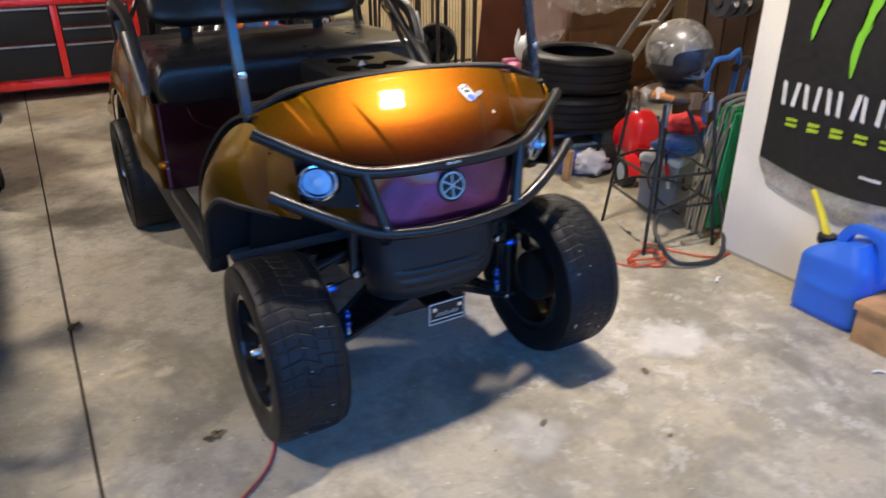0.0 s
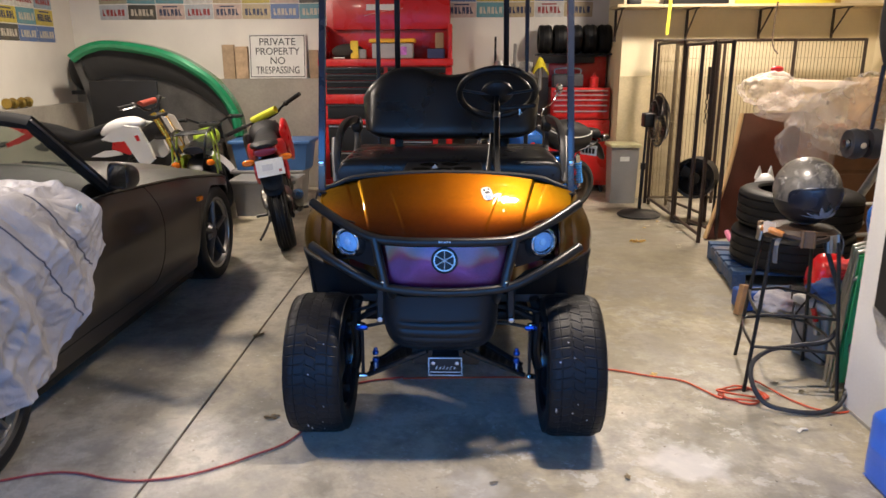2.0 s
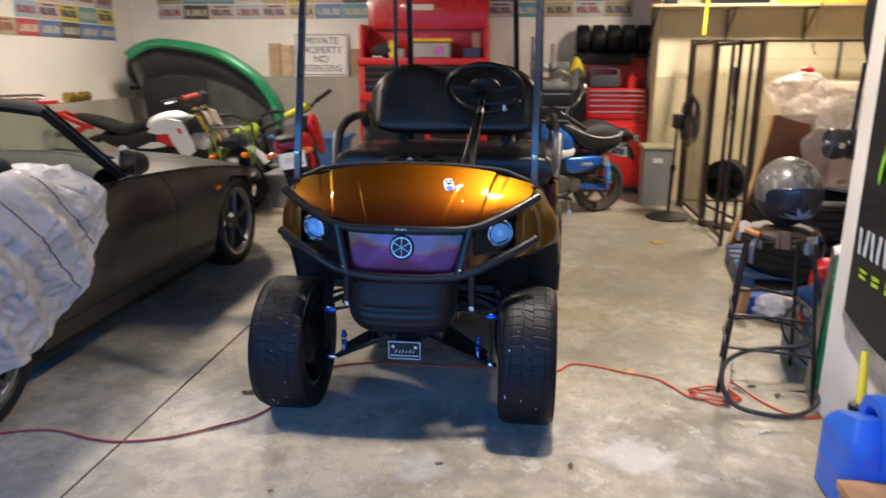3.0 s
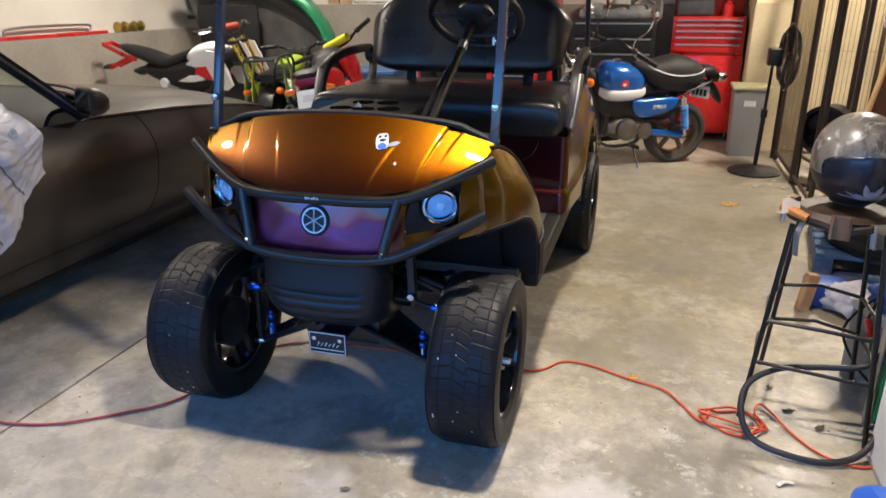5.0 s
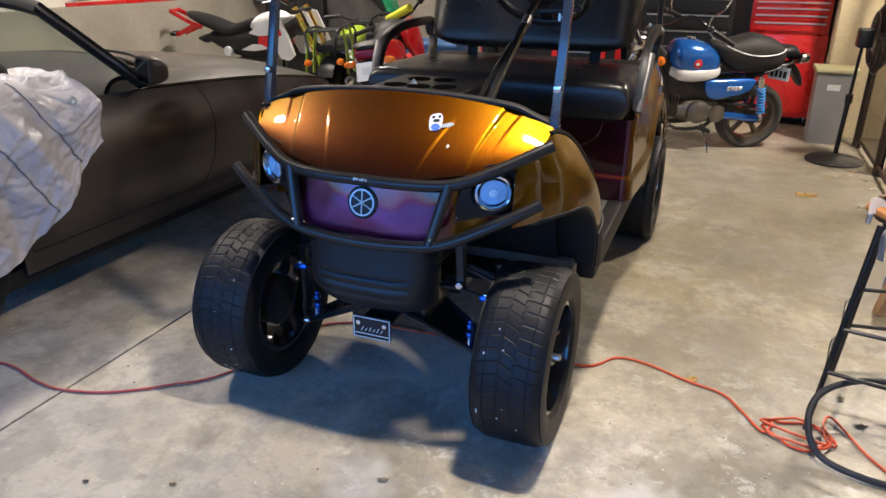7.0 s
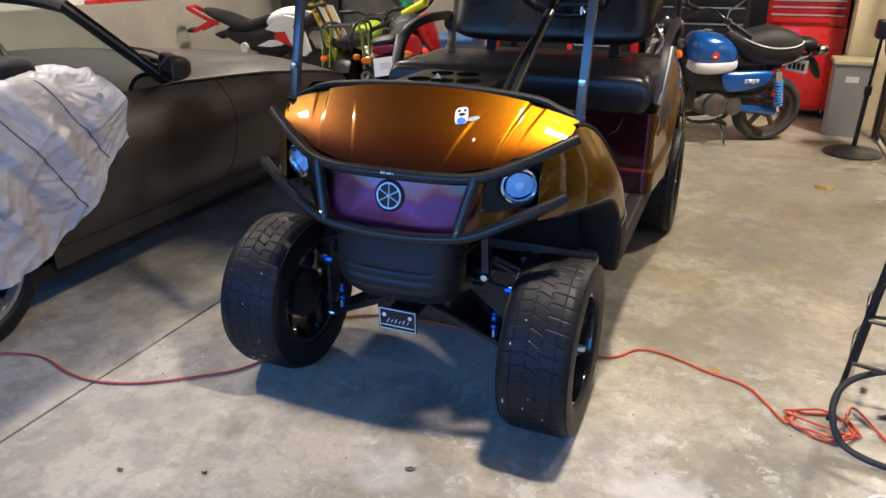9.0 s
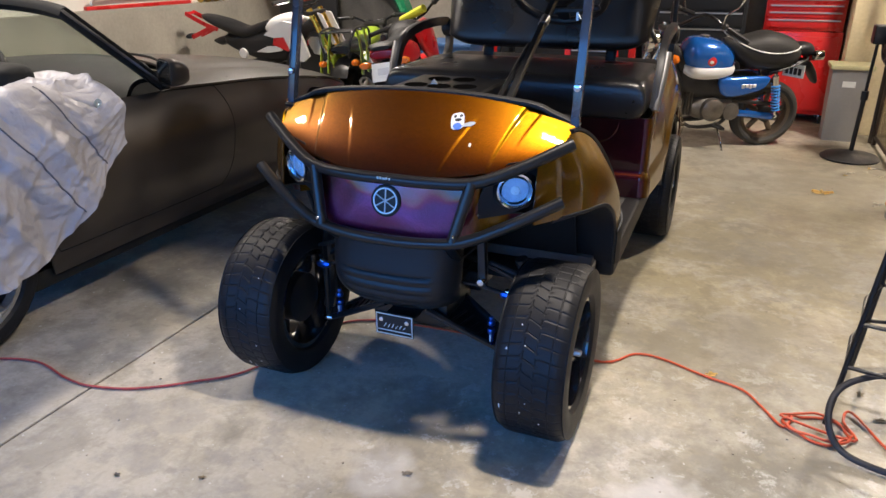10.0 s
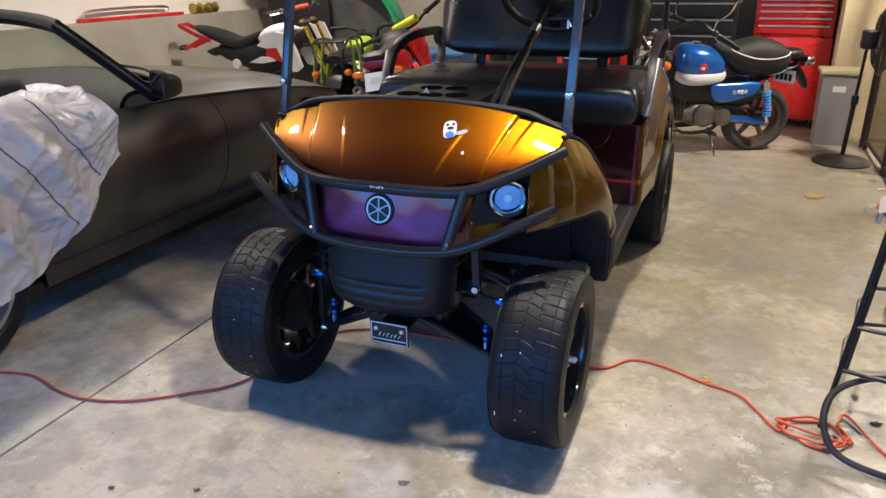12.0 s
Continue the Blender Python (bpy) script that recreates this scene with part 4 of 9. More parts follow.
def back_pt(sgn):
    def f(u, v):
        x = u * 2 - 1
        top = 1.315 + 0.022 * math.cos(x * math.pi * 2 + math.pi) - 0.03 * abs(x) ** 6
        bot = 0.945
        r = (1 - abs(x) ** 10)
        z = lerp(bot + 0.05 * abs(x) ** 8, top - 0.09 * abs(x) ** 8, v)
        y = 1.42 + 0.10 * v
        e = max((1 - abs(x) ** 8) * (1 - abs(v * 2 - 1) ** 8), 0) ** 0.45
        return Vector((x * (0.50 - 0.025 * (1 - v)), y + sgn * (0.055 * e + 0.0005) - (0.015 * math.cos(x * math.pi * 2) * e if sgn < 0 else 0), z))
    return f


sb = B()
sheet(sb, back_pt(-1), 40, 20)
sheet(sb, back_pt(1), 40, 20)
bmesh.ops.remove_doubles(sb, verts=sb.verts, dist=0.002)
part("seat_back", sb, M_VINYL, CART, "black vinyl backrest with two bucket shapes", 80)
for sx in (-1, 1):
    part("back_bracket", sweep(B(), smooth_line([(sx * 0.3, 1.47, 0.80), (sx * 0.3, 1.53, 1.0), (sx * 0.3, 1.56, 1.25)], 3), 0.014, 8, flat=(0.05, 0.016)), M_STEEL, CART, "black seat back bracket")
    # arm rest loop
    lp = smooth_line([(sx * 0.57, 0.985, 0.78), (sx * 0.573, 1.035, 0.92), (sx * 0.573, 1.11, 1.0), (sx * 0.571, 1.27, 1.038), (sx * 0.566, 1.48, 1.045), (sx * 0.56, 1.60, 1.035), (sx * 0.555, 1.62, 0.96), (sx * 0.55, 1.57, 0.875), (sx * 0.545, 1.42, 0.80)], 6)
    ar = part("arm_rest", sweep(B(), lp, 0.02, 12, flat=(0.030, 0.042)), mat("black_arm_pad", (0.016, 0.0155, 0.016), 0.45, var=0.2, bump=0.1), CART, "flat black padded arm rest loop", 60)
    part("arm_tube", sweep(B(), [(sx * 0.578, 0.975, 0.775), (sx * 0.592, 1.03, 0.91), (sx * 0.594, 1.075, 0.985)], 0.016, 12), mat("brushed_arm_tube", (0.20, 0.195, 0.19), 0.4, metal=0.7, var=0.2), ar, "brushed grey arm tube", 60)
    part("grab_cap", lathe(B(), [(-0.03, 0.03), (-0.02, 0.042), (0.02, 0.042), (0.03, 0.03)], "x", 20, centre=(sx * 0.555, 1.61, 1.01)), M_BLACK, CART)
    # posts and roof struts
    part("front_post", sweep(B(), [(sx * 0.463, 0.035, 0.80), (sx * 0.463, 0.03, 0.92), (sx * 0.462, 0.10, 1.2), (sx * 0.46, 0.20, 1.62), (sx * 0.455, 0.29, 1.90)], 0.02, 12, flat=(0.025, 0.027)), mat("navy_black_steel", (0.018, 0.024, 0.042), 0.26, var=0.15, bump=0.03, coat=0.5), CART, "blue-black square steel roof post")
    part("post_bolt", lathe(B(), [(-0.002, 0.011), (-0.008, 0.010), (-0.011, 0.0005)], "y", 12, centre=(sx * 0.462, 0.032, 1.0)), M_CHROME, CART, "chrome post bolt")
    part("rear_post", sweep(B(), [(sx * 0.36, 2.10, 0.75), (sx * 0.34, 1.98, 1.25), (sx * 0.32, 1.80, 1.90)], 0.018, 12, flat=(0.034, 0.034)), M_STEEL, CART, "black rear roof post")
    part("rear_side_post", sweep(B(), [(sx * 0.50, 2.28, 0.62), (sx * 0.50, 2.3, 1.0), (sx * 0.48, 2.2, 1.90)], 0.016, 10, flat=(0.028, 0.028)), M_STEEL, CART, "black rear frame post")
    part("rear_bag_hook", sweep(B(), smooth_line([(sx * 0.42, 2.25, 0.9), (sx * 0.3, 2.3, 1.05), (0, 2.32, 1.05)], 4), 0.012, 8), M_STEEL, CART)
    part("tail_light", box(B(), sx * 0.46 - 0.06, sx * 0.46 + 0.06, 2.30, 2.345, 0.60, 0.66, 0.012), mat("red_lens", (0.5, 0.01, 0.01), 0.15, bump=0), CART, "red tail lamp")
part("roof", sheet(B(), lambda u, v: Vector((lerp(-0.56, 0.56, u), lerp(0.15, 2.45, v), 1.935 + 0.03 * math.sin(u * math.pi) * math.sin(v * math.pi))), 16, 24, 0.035), M_TRIM, CART, "black moulded canopy roof")

# steering column, wheel and its levers
part("steering_column", sweep(B(), [(0.20, 0.16, 0.86), (0.205, 0.36, 0.985), (0.215, 0.62, 1.145), (0.22, 0.72, 1.205)], 0.013, 10, flat=(0.026, 0.026)), M_STEEL, CART, "black steering column")
part("column_tube", sweep(B(), [(0.155, 0.18, 0.87), (0.19, 0.5, 1.06)], 0.009, 8), M_STEEL, CART)
SWM = Matrix.Translation((0.222, 0.745, 1.222)) @ pose(0, 0, 0, 50, 0, 0)
sw = part("steering_wheel", sweep(B(), [SWM @ Vector((0.172 * math.cos(2 * math.pi * i / 40), 0, 0.172 * math.sin(2 * math.pi * i / 40))) for i in range(40)], 0.0155, 10, closed=True), M_BLACK, CART, "black steering wheel")
for a in (0.15, math.pi - 0.15, 1.5 * math.pi):
    part("wheel_spoke", sweep(B(), [SWM @ Vector((0.04 * math.cos(a), -0.01, 0.04 * math.sin(a))), SWM @ Vector((0.168 * math.cos(a), 0, 0.168 * math.sin(a)))], 0.014, 8, flat=(0.045, 0.012)), M_BLACK, sw)
part("wheel_hub", lathe(B(), [(-0.03, 0.03), (-0.02, 0.06), (0.0, 0.075), (0.018, 0.07), (0.026, 0.0005)], "y", 28, m=SWM), M_BLACK, sw)
part("indicator_lever", sweep(B(), [(0.235, 0.66, 1.16), (0.33, 0.65, 1.165), (0.37, 0.65, 1.17)], 0.010, 8), M_BLACK, CART, "black lever")
part("lever_knob", ball(B(), (0.375, 0.65, 1.172), (0.02, 0.012, 0.012), 2), M_BLACK, CART)
part("column_collar", sweep(B(), [(0.213, 0.575, 1.117), (0.2145, 0.61, 1.139)], 0.017, 10), M_ALU, CART, "bright collar on the steering column")
for k, (dx, dz) in enumerate(((0.0, -0.028), (0.012, -0.022))):
    part("key", sweep(B(), [(0.318, 0.640, 1.158), (0.318 + dx, 0.638, 1.158 + dz)], 0.003, 6, flat=(0.008, 0.002)), M_ALU, CART, "small key hanging from the column")

# round cartoon-like sticker, drawn as plain pale and blue shapes


def on_hood(x, y, lift):
    """A point of the hood's skin above (x, y)."""
    a, b = 0.0, 1.0
    for _ in range(30):
        v = (a + b) / 2
        p = hood_pt(0.5 + x / (2 * lerp(0.465, 0.445, v)), v)
        a, b = (v, b) if p.y > y else (a, v)
    lift += 0.0062
    return p + Vector((0, -0.4 * lift, 0.92 * lift))


def patch(bm, cx, cy, rx, ry, turn, lift, n=20, sq=1.0):
    c = bm.verts.new(on_hood(cx, cy, lift))
    ring = []
    for i in range(n):
        a = 2 * math.pi * i / n
        u, w = math.copysign(abs(math.cos(a)) ** sq, math.cos(a)) * rx, math.copysign(abs(math.sin(a)) ** sq, math.sin(a)) * ry
        ring.append(bm.verts.new(on_hood(cx + u * math.cos(turn) - w * math.sin(turn), cy + u * math.sin(turn) + w * math.cos(turn), lift)))
    for i in range(n):
        bm.faces.new((c, ring[i], ring[(i + 1) % n]))
    return bm


SX, SY = 0.150, -0.066
st = part("sticker", patch(B(), SX, SY, 0.019, 0.026, 0.3, 0.0025, sq=0.6), mat("sticker_white", (0.5, 0.52, 0.56), 0.45), CART, "small pale and blue vinyl sticker on the hood", 0)
part("blue_patch", patch(B(), SX + 0.005, SY - 0.016, 0.013, 0.010, 0, 0.0032), mat("sticker_blue", (0.05, 0.13, 0.5), 0.35), st, smooth=0)
part("pale_tail", patch(B(), SX + 0.035, SY - 0.004, 0.020, 0.006, 0.45, 0.0025), mat("sticker_grey", (0.26, 0.28, 0.31), 0.35), st, smooth=0)
part("dark_patch", patch(B(), SX + 0.001, SY + 0.003, 0.010, 0.005, 0.2, 0.0032), M_BLACK, st, smooth=0)
for dx in (-0.008, 0.008):
    part("dark_patch", patch(B(), SX - 0.003 + dx, SY + 0.014 + 0.3 * dx, 0.0045, 0.005, 0, 0.0032, 10), M_BLACK, st, smooth=0)
part("pale_chip", patch(B(), 0.207, -0.120, 0.004, 0.005, 0, 0.0022, 8), mat("paint_chip", (0.7, 0.62, 0.5), 0.5), CART, "small pale chip in the paint", 0)


# ---- parked convertible ----
CAR = thing("convertible_car", "dark grey two-seat convertible parked with its top down", "car", pose(-2.36, 0.62, 0))
M_CARPAINT = mat("grey_metallic_paint", (0.060, 0.053, 0.048), 0.40, metal=0.55, var=0.08, scale=2, bump=0.02, fine=300, coat=0.22)
M_CARIN = mat("black_car_interior", (0.013, 0.0135, 0.0135), 0.7, var=0.2, bump=0.15, spec=0.2)
# local: y ahead, x to its right; wheels at FY and RY
FY, RY, CW = 1.22, -1.12, 0.86
SILL = 0.17


def car_half(y):
    w = CW
    if y > 1.2:
        w -= 0.26 * ((y - 1.2) / 0.72) ** 2.2
    if y < -1.2:
        w -= 0.16 * ((-1.2 - y) / 0.75) ** 2
    for c in (FY, RY):
        w += 0.018 * math.exp(-((y - c) / 0.28) ** 2)
    return w


def car_belt(y):
    return curve_at([(-1.95, 0.74, 0), (-1.2, 0.80, 0), (-0.5, 0.80, 0), (0.1, 0.785, 0), (0.6, 0.755, 0), (1.1, 0.715, 0), (1.55, 0.64, 0), (1.92, 0.50, 0)], (y + 1.95) / 3.87).y


def car_low(y):
    z = SILL + 0.03 * max(abs(y) - 1.5, 0)
    for c in (FY, RY):
        d = abs(y - c)
        if d < 0.345:
            z = max(z, 0.30 + math.sqrt(0.345 ** 2 - d * d))
    return min(z, car_belt(y) - 0.05)


def car_side(sx):
    def f(u, v):
        y = lerp(-1.95, 1.92, u)
        zb, zt = car_low(y), car_belt(y)
        z = lerp(zb, zt, v)
        w = car_half(y)
        x = w - 0.05 * max((0.40 - z) / 0.25, 0) ** 1.5 - 0.10 * max((z - 0.52) / 0.28, 0) ** 2.0
        x += 0.0015 * math.exp(-((z - 0.53) / 0.03) ** 2)
        x -= 0.008 * math.exp(-((z - 0.235) / 0.015) ** 2)
        return Vector((sx * x, y, z))
    return f


for sx in (-1, 1):
    part("body_side", sheet(B(), car_side(sx), 110, 26, 0.008), M_CARPAINT, CAR, "dark grey metallic side of the car", 40)
    part("sill", box(B(), min(sx * 0.55, sx * 0.80), max(sx * 0.55, sx * 0.80), -0.85, 0.88, 0.12, 0.20, 0.02), M_CARIN, CAR)
    for c in (FY, RY):
        part("wheel_well", sheet(B(), lambda u, v, sx=sx, c=c: Vector((sx * lerp(0.80, 0.5, v), c - 0.345 * math.cos(math.pi * u), 0.29 + 0.345 * math.sin(math.pi * u))), 20, 3, 0.006), M_CARIN, CAR)


def car_top(y0, y1, rise):
    def f(u, v):
        if y0 > 0:
            y = lerp(0.05 + 0.42 * (1 - abs(v * 2 - 1) ** 2.2), y1, u)
        else:
            y = lerp(y0, y1, u)
        w = car_half(y) - 0.10 * max((car_belt(y) - 0.52) / 0.28, 0) ** 2
        x = (v * 2 - 1)
        ax = abs(x)
        z = car_belt(y) + rise * (1 - ax ** 2.2) - 0.012 * math.exp(-((ax - 0.68) / 0.05) ** 2) + 0.006
        return Vector((x * (w + 0.002), y, z))
    return f


part("bonnet", sheet(B(), car_top(0.50, 1.92, 0.085), 40, 40, 0.01), M_CARPAINT, CAR, "long grey bonnet", 40)
BON = car_top(0.50, 1.92, 0.085)
part("bonnet_vent", sheet(B(), lambda u, v: BON(lerp(0.845, 0.895, u), lerp(0.06, 0.135, v)) + Vector((0, 0, 0.004 + 0.003 * math.sin(u * math.pi))), 4, 6, 0.004), M_CARIN, CAR, "dark vent slot in the bonnet")
part("rear_deck", sheet(B(), car_top(-1.95, -0.95, 0.07), 20, 30, 0.01), M_CARPAINT, CAR, "", 40)
part("front_bumper", sheet(B(), lambda u, v: Vector((lerp(-0.60, 0.60, u), 1.915 + 0.12 * math.sin(u * math.pi) ** 0.7, lerp(0.50, 0.20, v) + 0.08 * math.sin(u * math.pi) * (1 - v))), 24, 8, 0.01), M_CARPAINT, CAR, "", 50)
part("bonnet_vent", box(B(), 0.40, 0.56, 0.62, 0.72, 0.80, 0.808, 0.003, 1, m=pose(0, 0, 0.012, 0, 6, 0)), M_CARIN, CAR, "black bonnet vent", 0)

# cabin: tub, dash, wheel, seats
part("cabin_tub", sheet(B(), lambda u, v: Vector((lerp(-0.74, 0.74, u), lerp(-0.95, 0.52, v), 0.30 + 0.47 * max(abs(u * 2 - 1), abs(v * 2 - 1)) ** 10)), 24, 24, 0.01), M_CARIN, CAR, "black cabin", 50)
part("dashboard", sheet(B(), lambda u, v: Vector((lerp(-0.72, 0.72, u), lerp(0.0 + 0.40 * (1 - abs(u * 2 - 1) ** 2.2), -0.18, v), 0.815 + 0.03 * math.sin(u * math.pi) - 0.26 * v ** 5)), 16, 12, 0.02), M_CARIN, CAR, "black dashboard", 50)
WHM = Matrix.Translation((-0.36, -0.05, 0.76)) @ pose(0, 0, 0, -24, 0, 0)
part("steering_wheel", sweep(B(), [WHM @ Vector((0.18 * math.cos(2 * math.pi * i / 32), 0, 0.18 * math.sin(2 * math.pi * i / 32))) for i in range(32)], 0.016, 8, closed=True), M_CARIN, CAR, "black car steering wheel")
part("wheel_boss", lathe(B(), [(-0.02, 0.07), (0.03, 0.075), (0.25, 0.05)], "y", 20, m=WHM), M_CARIN, CAR)
for sx in (-1, 1):
    part("seat", box(B(), sx * 0.36 - 0.23, sx * 0.36 + 0.23, -0.62, -0.45, 0.35, 0.95, 0.07, 4, m=None), M_CARIN, CAR, "black seat")
    part("roll_hoop", sweep(B(), smooth_line([(sx * 0.2, -0.8, 0.8), (sx * 0.22, -0.8, 1.0), (sx * 0.36, -0.8, 1.06), (sx * 0.5, -0.8, 1.0), (sx * 0.52, -0.8, 0.8)], 4), 0.025, 8), M_CARIN, CAR)

# windscreen with its frame
def ws(u, v):
    x = u * 2 - 1
    return Vector((x * lerp(0.755, 0.68, v), lerp(0.03, -0.36, v) + lerp(0.42, 0.12, v) * (1 - abs(x) ** 2.2), lerp(0.80, 1.135, v) + 0.03 * (1 - x * x) * v))


fr = B()
sweep(fr, [ws(0, i / 8) for i in range(9)] + [ws(i / 20, 1.0) for i in range(1, 20)] + [ws(1, 1 - i / 8) for i in range(9)], 0.03, 10, flat=(0.055, 0.05))
part("windscreen_frame", fr, M_CARIN, CAR, "black windscreen frame")
part("windscreen", sheet(B(), ws, 20, 10, 0.004), glass("windscreen_glass", (0.86, 0.95, 0.88), 0.01), CAR, "clear green-tinted windscreen", 60).visible_shadow = False
part("wiper", sweep(B(), smooth_line([(0.10, 0.475, 0.865), (0.35, 0.40, 0.862), (0.60, 0.24, 0.850)], 4), 0.007, 6), M_CARIN, CAR, "black wiper arm")
for sx in (-1, 1):
    part("pillar_seal", sweep(B(), [ws(0.5 + sx * 0.5, i / 8) + Vector((sx * 0.024, -0.024, 0.012)) for i in range(9)], 0.006, 6), M_RIMGREY, CAR, "grey seal along the pillar")
part("cabin_mirror", box(B(), -0.12, 0.12, -0.33, -0.30, 1.03, 1.09, 0.02, 3), M_CARIN, CAR, "rear-view mirror")
for sx in (-1, 1):
    # wing mirror on a short stalk at the foot of the frame
    mm = Matrix.Translation((sx * 0.868, 0.0, 0.868)) @ pose(0, 0, 0, 0, sx * 6, sx * -14) @ Matrix.Diagonal((0.82, 0.9, 0.88, 1))
    wm = part("wing_mirror", loft(B(), fine([(-0.055, 0.0, 0.068, 0.068), (-0.03, 0.0, 0.072, 0.074), (0.02, -0.006, 0.062, 0.066), (0.06, -0.014, 0.04, 0.045), (0.075, -0.016, 0.012, 0.015)]), 24, 3.2, m=mm @ pose(0, 0, 0, 0, 0, 90)), M_CARPAINT, CAR, "grey wing mirror")
    part("mirror_glass", sheet(B(), lambda u, v, mm=mm: mm @ Vector((lerp(-0.056, 0.056, u), -0.057, lerp(-0.055, 0.057, v))), 6, 4, 0.012), M_CHROME, wm, "mirror glass")
    part("mirror_stalk", sweep(B(), [(sx * 0.74, 0.04, 0.79), (sx * 0.84, 0.0, 0.825)], 0.022, 8), M_CARIN, wm)
    part("side_marker", box(B(), min(sx * 0.852, sx * 0.878), max(sx * 0.852, sx * 0.878), 0.86, 0.925, 0.575, 0.60, 0.006), mat("amber_lens", (0.75, 0.2, 0.01), 0.2, bump=0), CAR, "amber side marker lamp")
    part("door_handle", box(B(), min(sx * 0.855, sx * 0.875), max(sx * 0.855, sx * 0.875), -0.55, -0.40, 0.60, 0.63, 0.008), M_CARPAINT, CAR)
    # door gap: thin dark line along the door's outline
    f = car_side(sx)
    outline = []
    for q in smooth_line([(0.33, 0.775, 0), (0.385, 0.62, 0), (0.36, 0.42, 0), (0.28, 0.285, 0), (0.15, 0.262, 0), (-0.4, 0.262, 0), (-0.78, 0.27, 0), (-0.86, 0.35, 0), (-0.86, 0.6, 0), (-0.80, 0.78, 0)], 5):
        y, z = q.x, q.y
        zb, zt = car_low(y), car_belt(y)
        p = f((y + 1.95) / 3.87, min(max((z - zb) / (zt - zb), 0), 1))
        outline.append(p)
    part("door_gap", sweep(B(), outline, 0.0026, 6), M_CARIN, CAR)


def road_wheel(parent, m, R=0.305, w=0.215, rim=0.225, side=1, spokes=5, metal=M_RIMGREY):
    h = w / 2
    rb = B()
    lathe(rb, [(-h * 0.8, rim), (-h * 0.8, rim - 0.02), (h * 0.7, rim - 0.03), (h * 0.84, rim - 0.012), (h * 0.84, rim + 0.002), (h * 0.5, rim - 0.004), (-h * 0.5, rim - 0.004)], "x", 40, m=m, closed=True)
    s = side
    lathe(rb, [(s * h * 0.66, 0.0005), (s * h * 0.66, 0.05), (s * h * 0.5, 0.07), (s * h * 0.3, 0.07), (s * h * 0.3, 0.0005)], "x", 20, m=m)
    for k in range(spokes):
        a = 2 * math.pi * k / spokes + 0.3
        p0 = Vector((s * h * 0.55, 0.04 * math.cos(a), 0.04 * math.sin(a)))
        p1 = Vector((s * h * 0.62, (rim - 0.015) * math.cos(a), (rim - 0.015) * math.sin(a)))
        sweep(rb, [m @ p0, m @ lerp(p0, p1, 0.5), m @ p1], 0.03, 8, flat=(0.045, 0.03))
    wl = part("wheel", rb, metal, parent, "dark grey five-spoke alloy wheel")
    part("rim_lip", lathe(B(), [(s * h * 0.80, rim - 0.012), (s * h * 0.87, rim - 0.010), (s * h * 0.88, rim + 0.004), (s * h * 0.80, rim + 0.004)], "x", 40, m=m, closed=True), M_ALU, wl, "bright machined rim lip")
    part("tyre", lathe(B(), [(-h * 0.8, rim - 0.004), (-h * 0.97, rim + 0.015), (-h, lerp(rim, R, 0.5)), (-h * 0.93, R - 0.016), (-h * 0.8, R - 0.004), (-h * 0.42, R), (-h * 0.4, R - 0.006), (-h * 0.34, R - 0.006), (-h * 0.32, R), (h * 0.32, R), (h * 0.34, R - 0.006), (h * 0.4, R - 0.006), (h * 0.42, R), (h * 0.8, R - 0.004), (h * 0.93, R - 0.016), (h, lerp(rim, R, 0.5)), (h * 0.97, rim + 0.015), (h * 0.8, rim - 0.004)], "x", 48, m=m, closed=True), M_TYRE, wl, "low-profile black road tyre")
    part("brake_disc", lathe(B(), [(-0.006, 0.04), (-0.006, 0.15), (0.006, 0.15), (0.006, 0.04)], "x", 28, m=m, closed=True), M_RIMGREY, wl)
    return wl


for sx in (-1, 1):
    for c in (FY, RY):
        road_wheel(CAR, Matrix.Translation((sx * 0.745, c, 0.303)), side=sx)


# ---- car cover, thrown back over the door ----
def cover(u, v):
    """u: from its front hem backwards, v: from inside the cabin over the door top and down the side."""
    y = lerp(0.235, -1.25, u)
    hem = curve_at([(0.64, 0, 0), (0.45, 0, 0), (0.29, 0, 0), (0.25, 0, 0), (0.24, 0, 0), (0.24, 0, 0), (0.24, 0, 0)], u).x
    fold = noise.noise(Vector((u * 7, v * 1.5, 3.1))) * 0.035 + abs(math.sin(u * 13 + 2.4 * v + 0.9 * noise.noise(Vector((u * 4, v * 3, 0))))) * 0.05 - 0.025
    n2 = 0.026 - abs(noise.noise(Vector((u * 9 + v * 3.2, v * 1.6, 9.0)))) * 0.045 - abs(noise.noise(Vector((u * 16 - v * 9, v * 6, 4.0)))) * 0.026 - abs(noise.noise(Vector((u * 28 + v * 16, v * 15, 7.0)))) * 0.015 - abs(noise.noise(Vector((u * 55 - v * 12, v * 30, 1.0)))) * 0.005
    if v < 0.4:
        t = v / 0.4
        x = lerp(-2.25, -1.565, t)
        z = 0.74 + 0.14 * math.sin(t * math.pi * 0.5) + 0.05 * noise.noise(Vector((u * 6, t * 4, 1.0))) + n2 + 0.04 * math.exp(-((u - 0.05) / 0.08) ** 2) * t
    else:
        t = (v - 0.4) / 0.6
        z = lerp(0.88, hem, t) + (0.05 * noise.noise(Vector((u * 6, 4.0, 1.0)))) * (1 - t)
        x = -1.565 + 0.115 * min(t * 2.6, 1) ** 0.6 + 0.008 + (fold * min(u * 7, 1) + n2 * min(0.25 + u * 6, 1)) * min(t * 3, 1) + 0.03 * t
        y += 0.02 * math.sin(t * 5 + u * 9)
    return Vector((x, y, z))


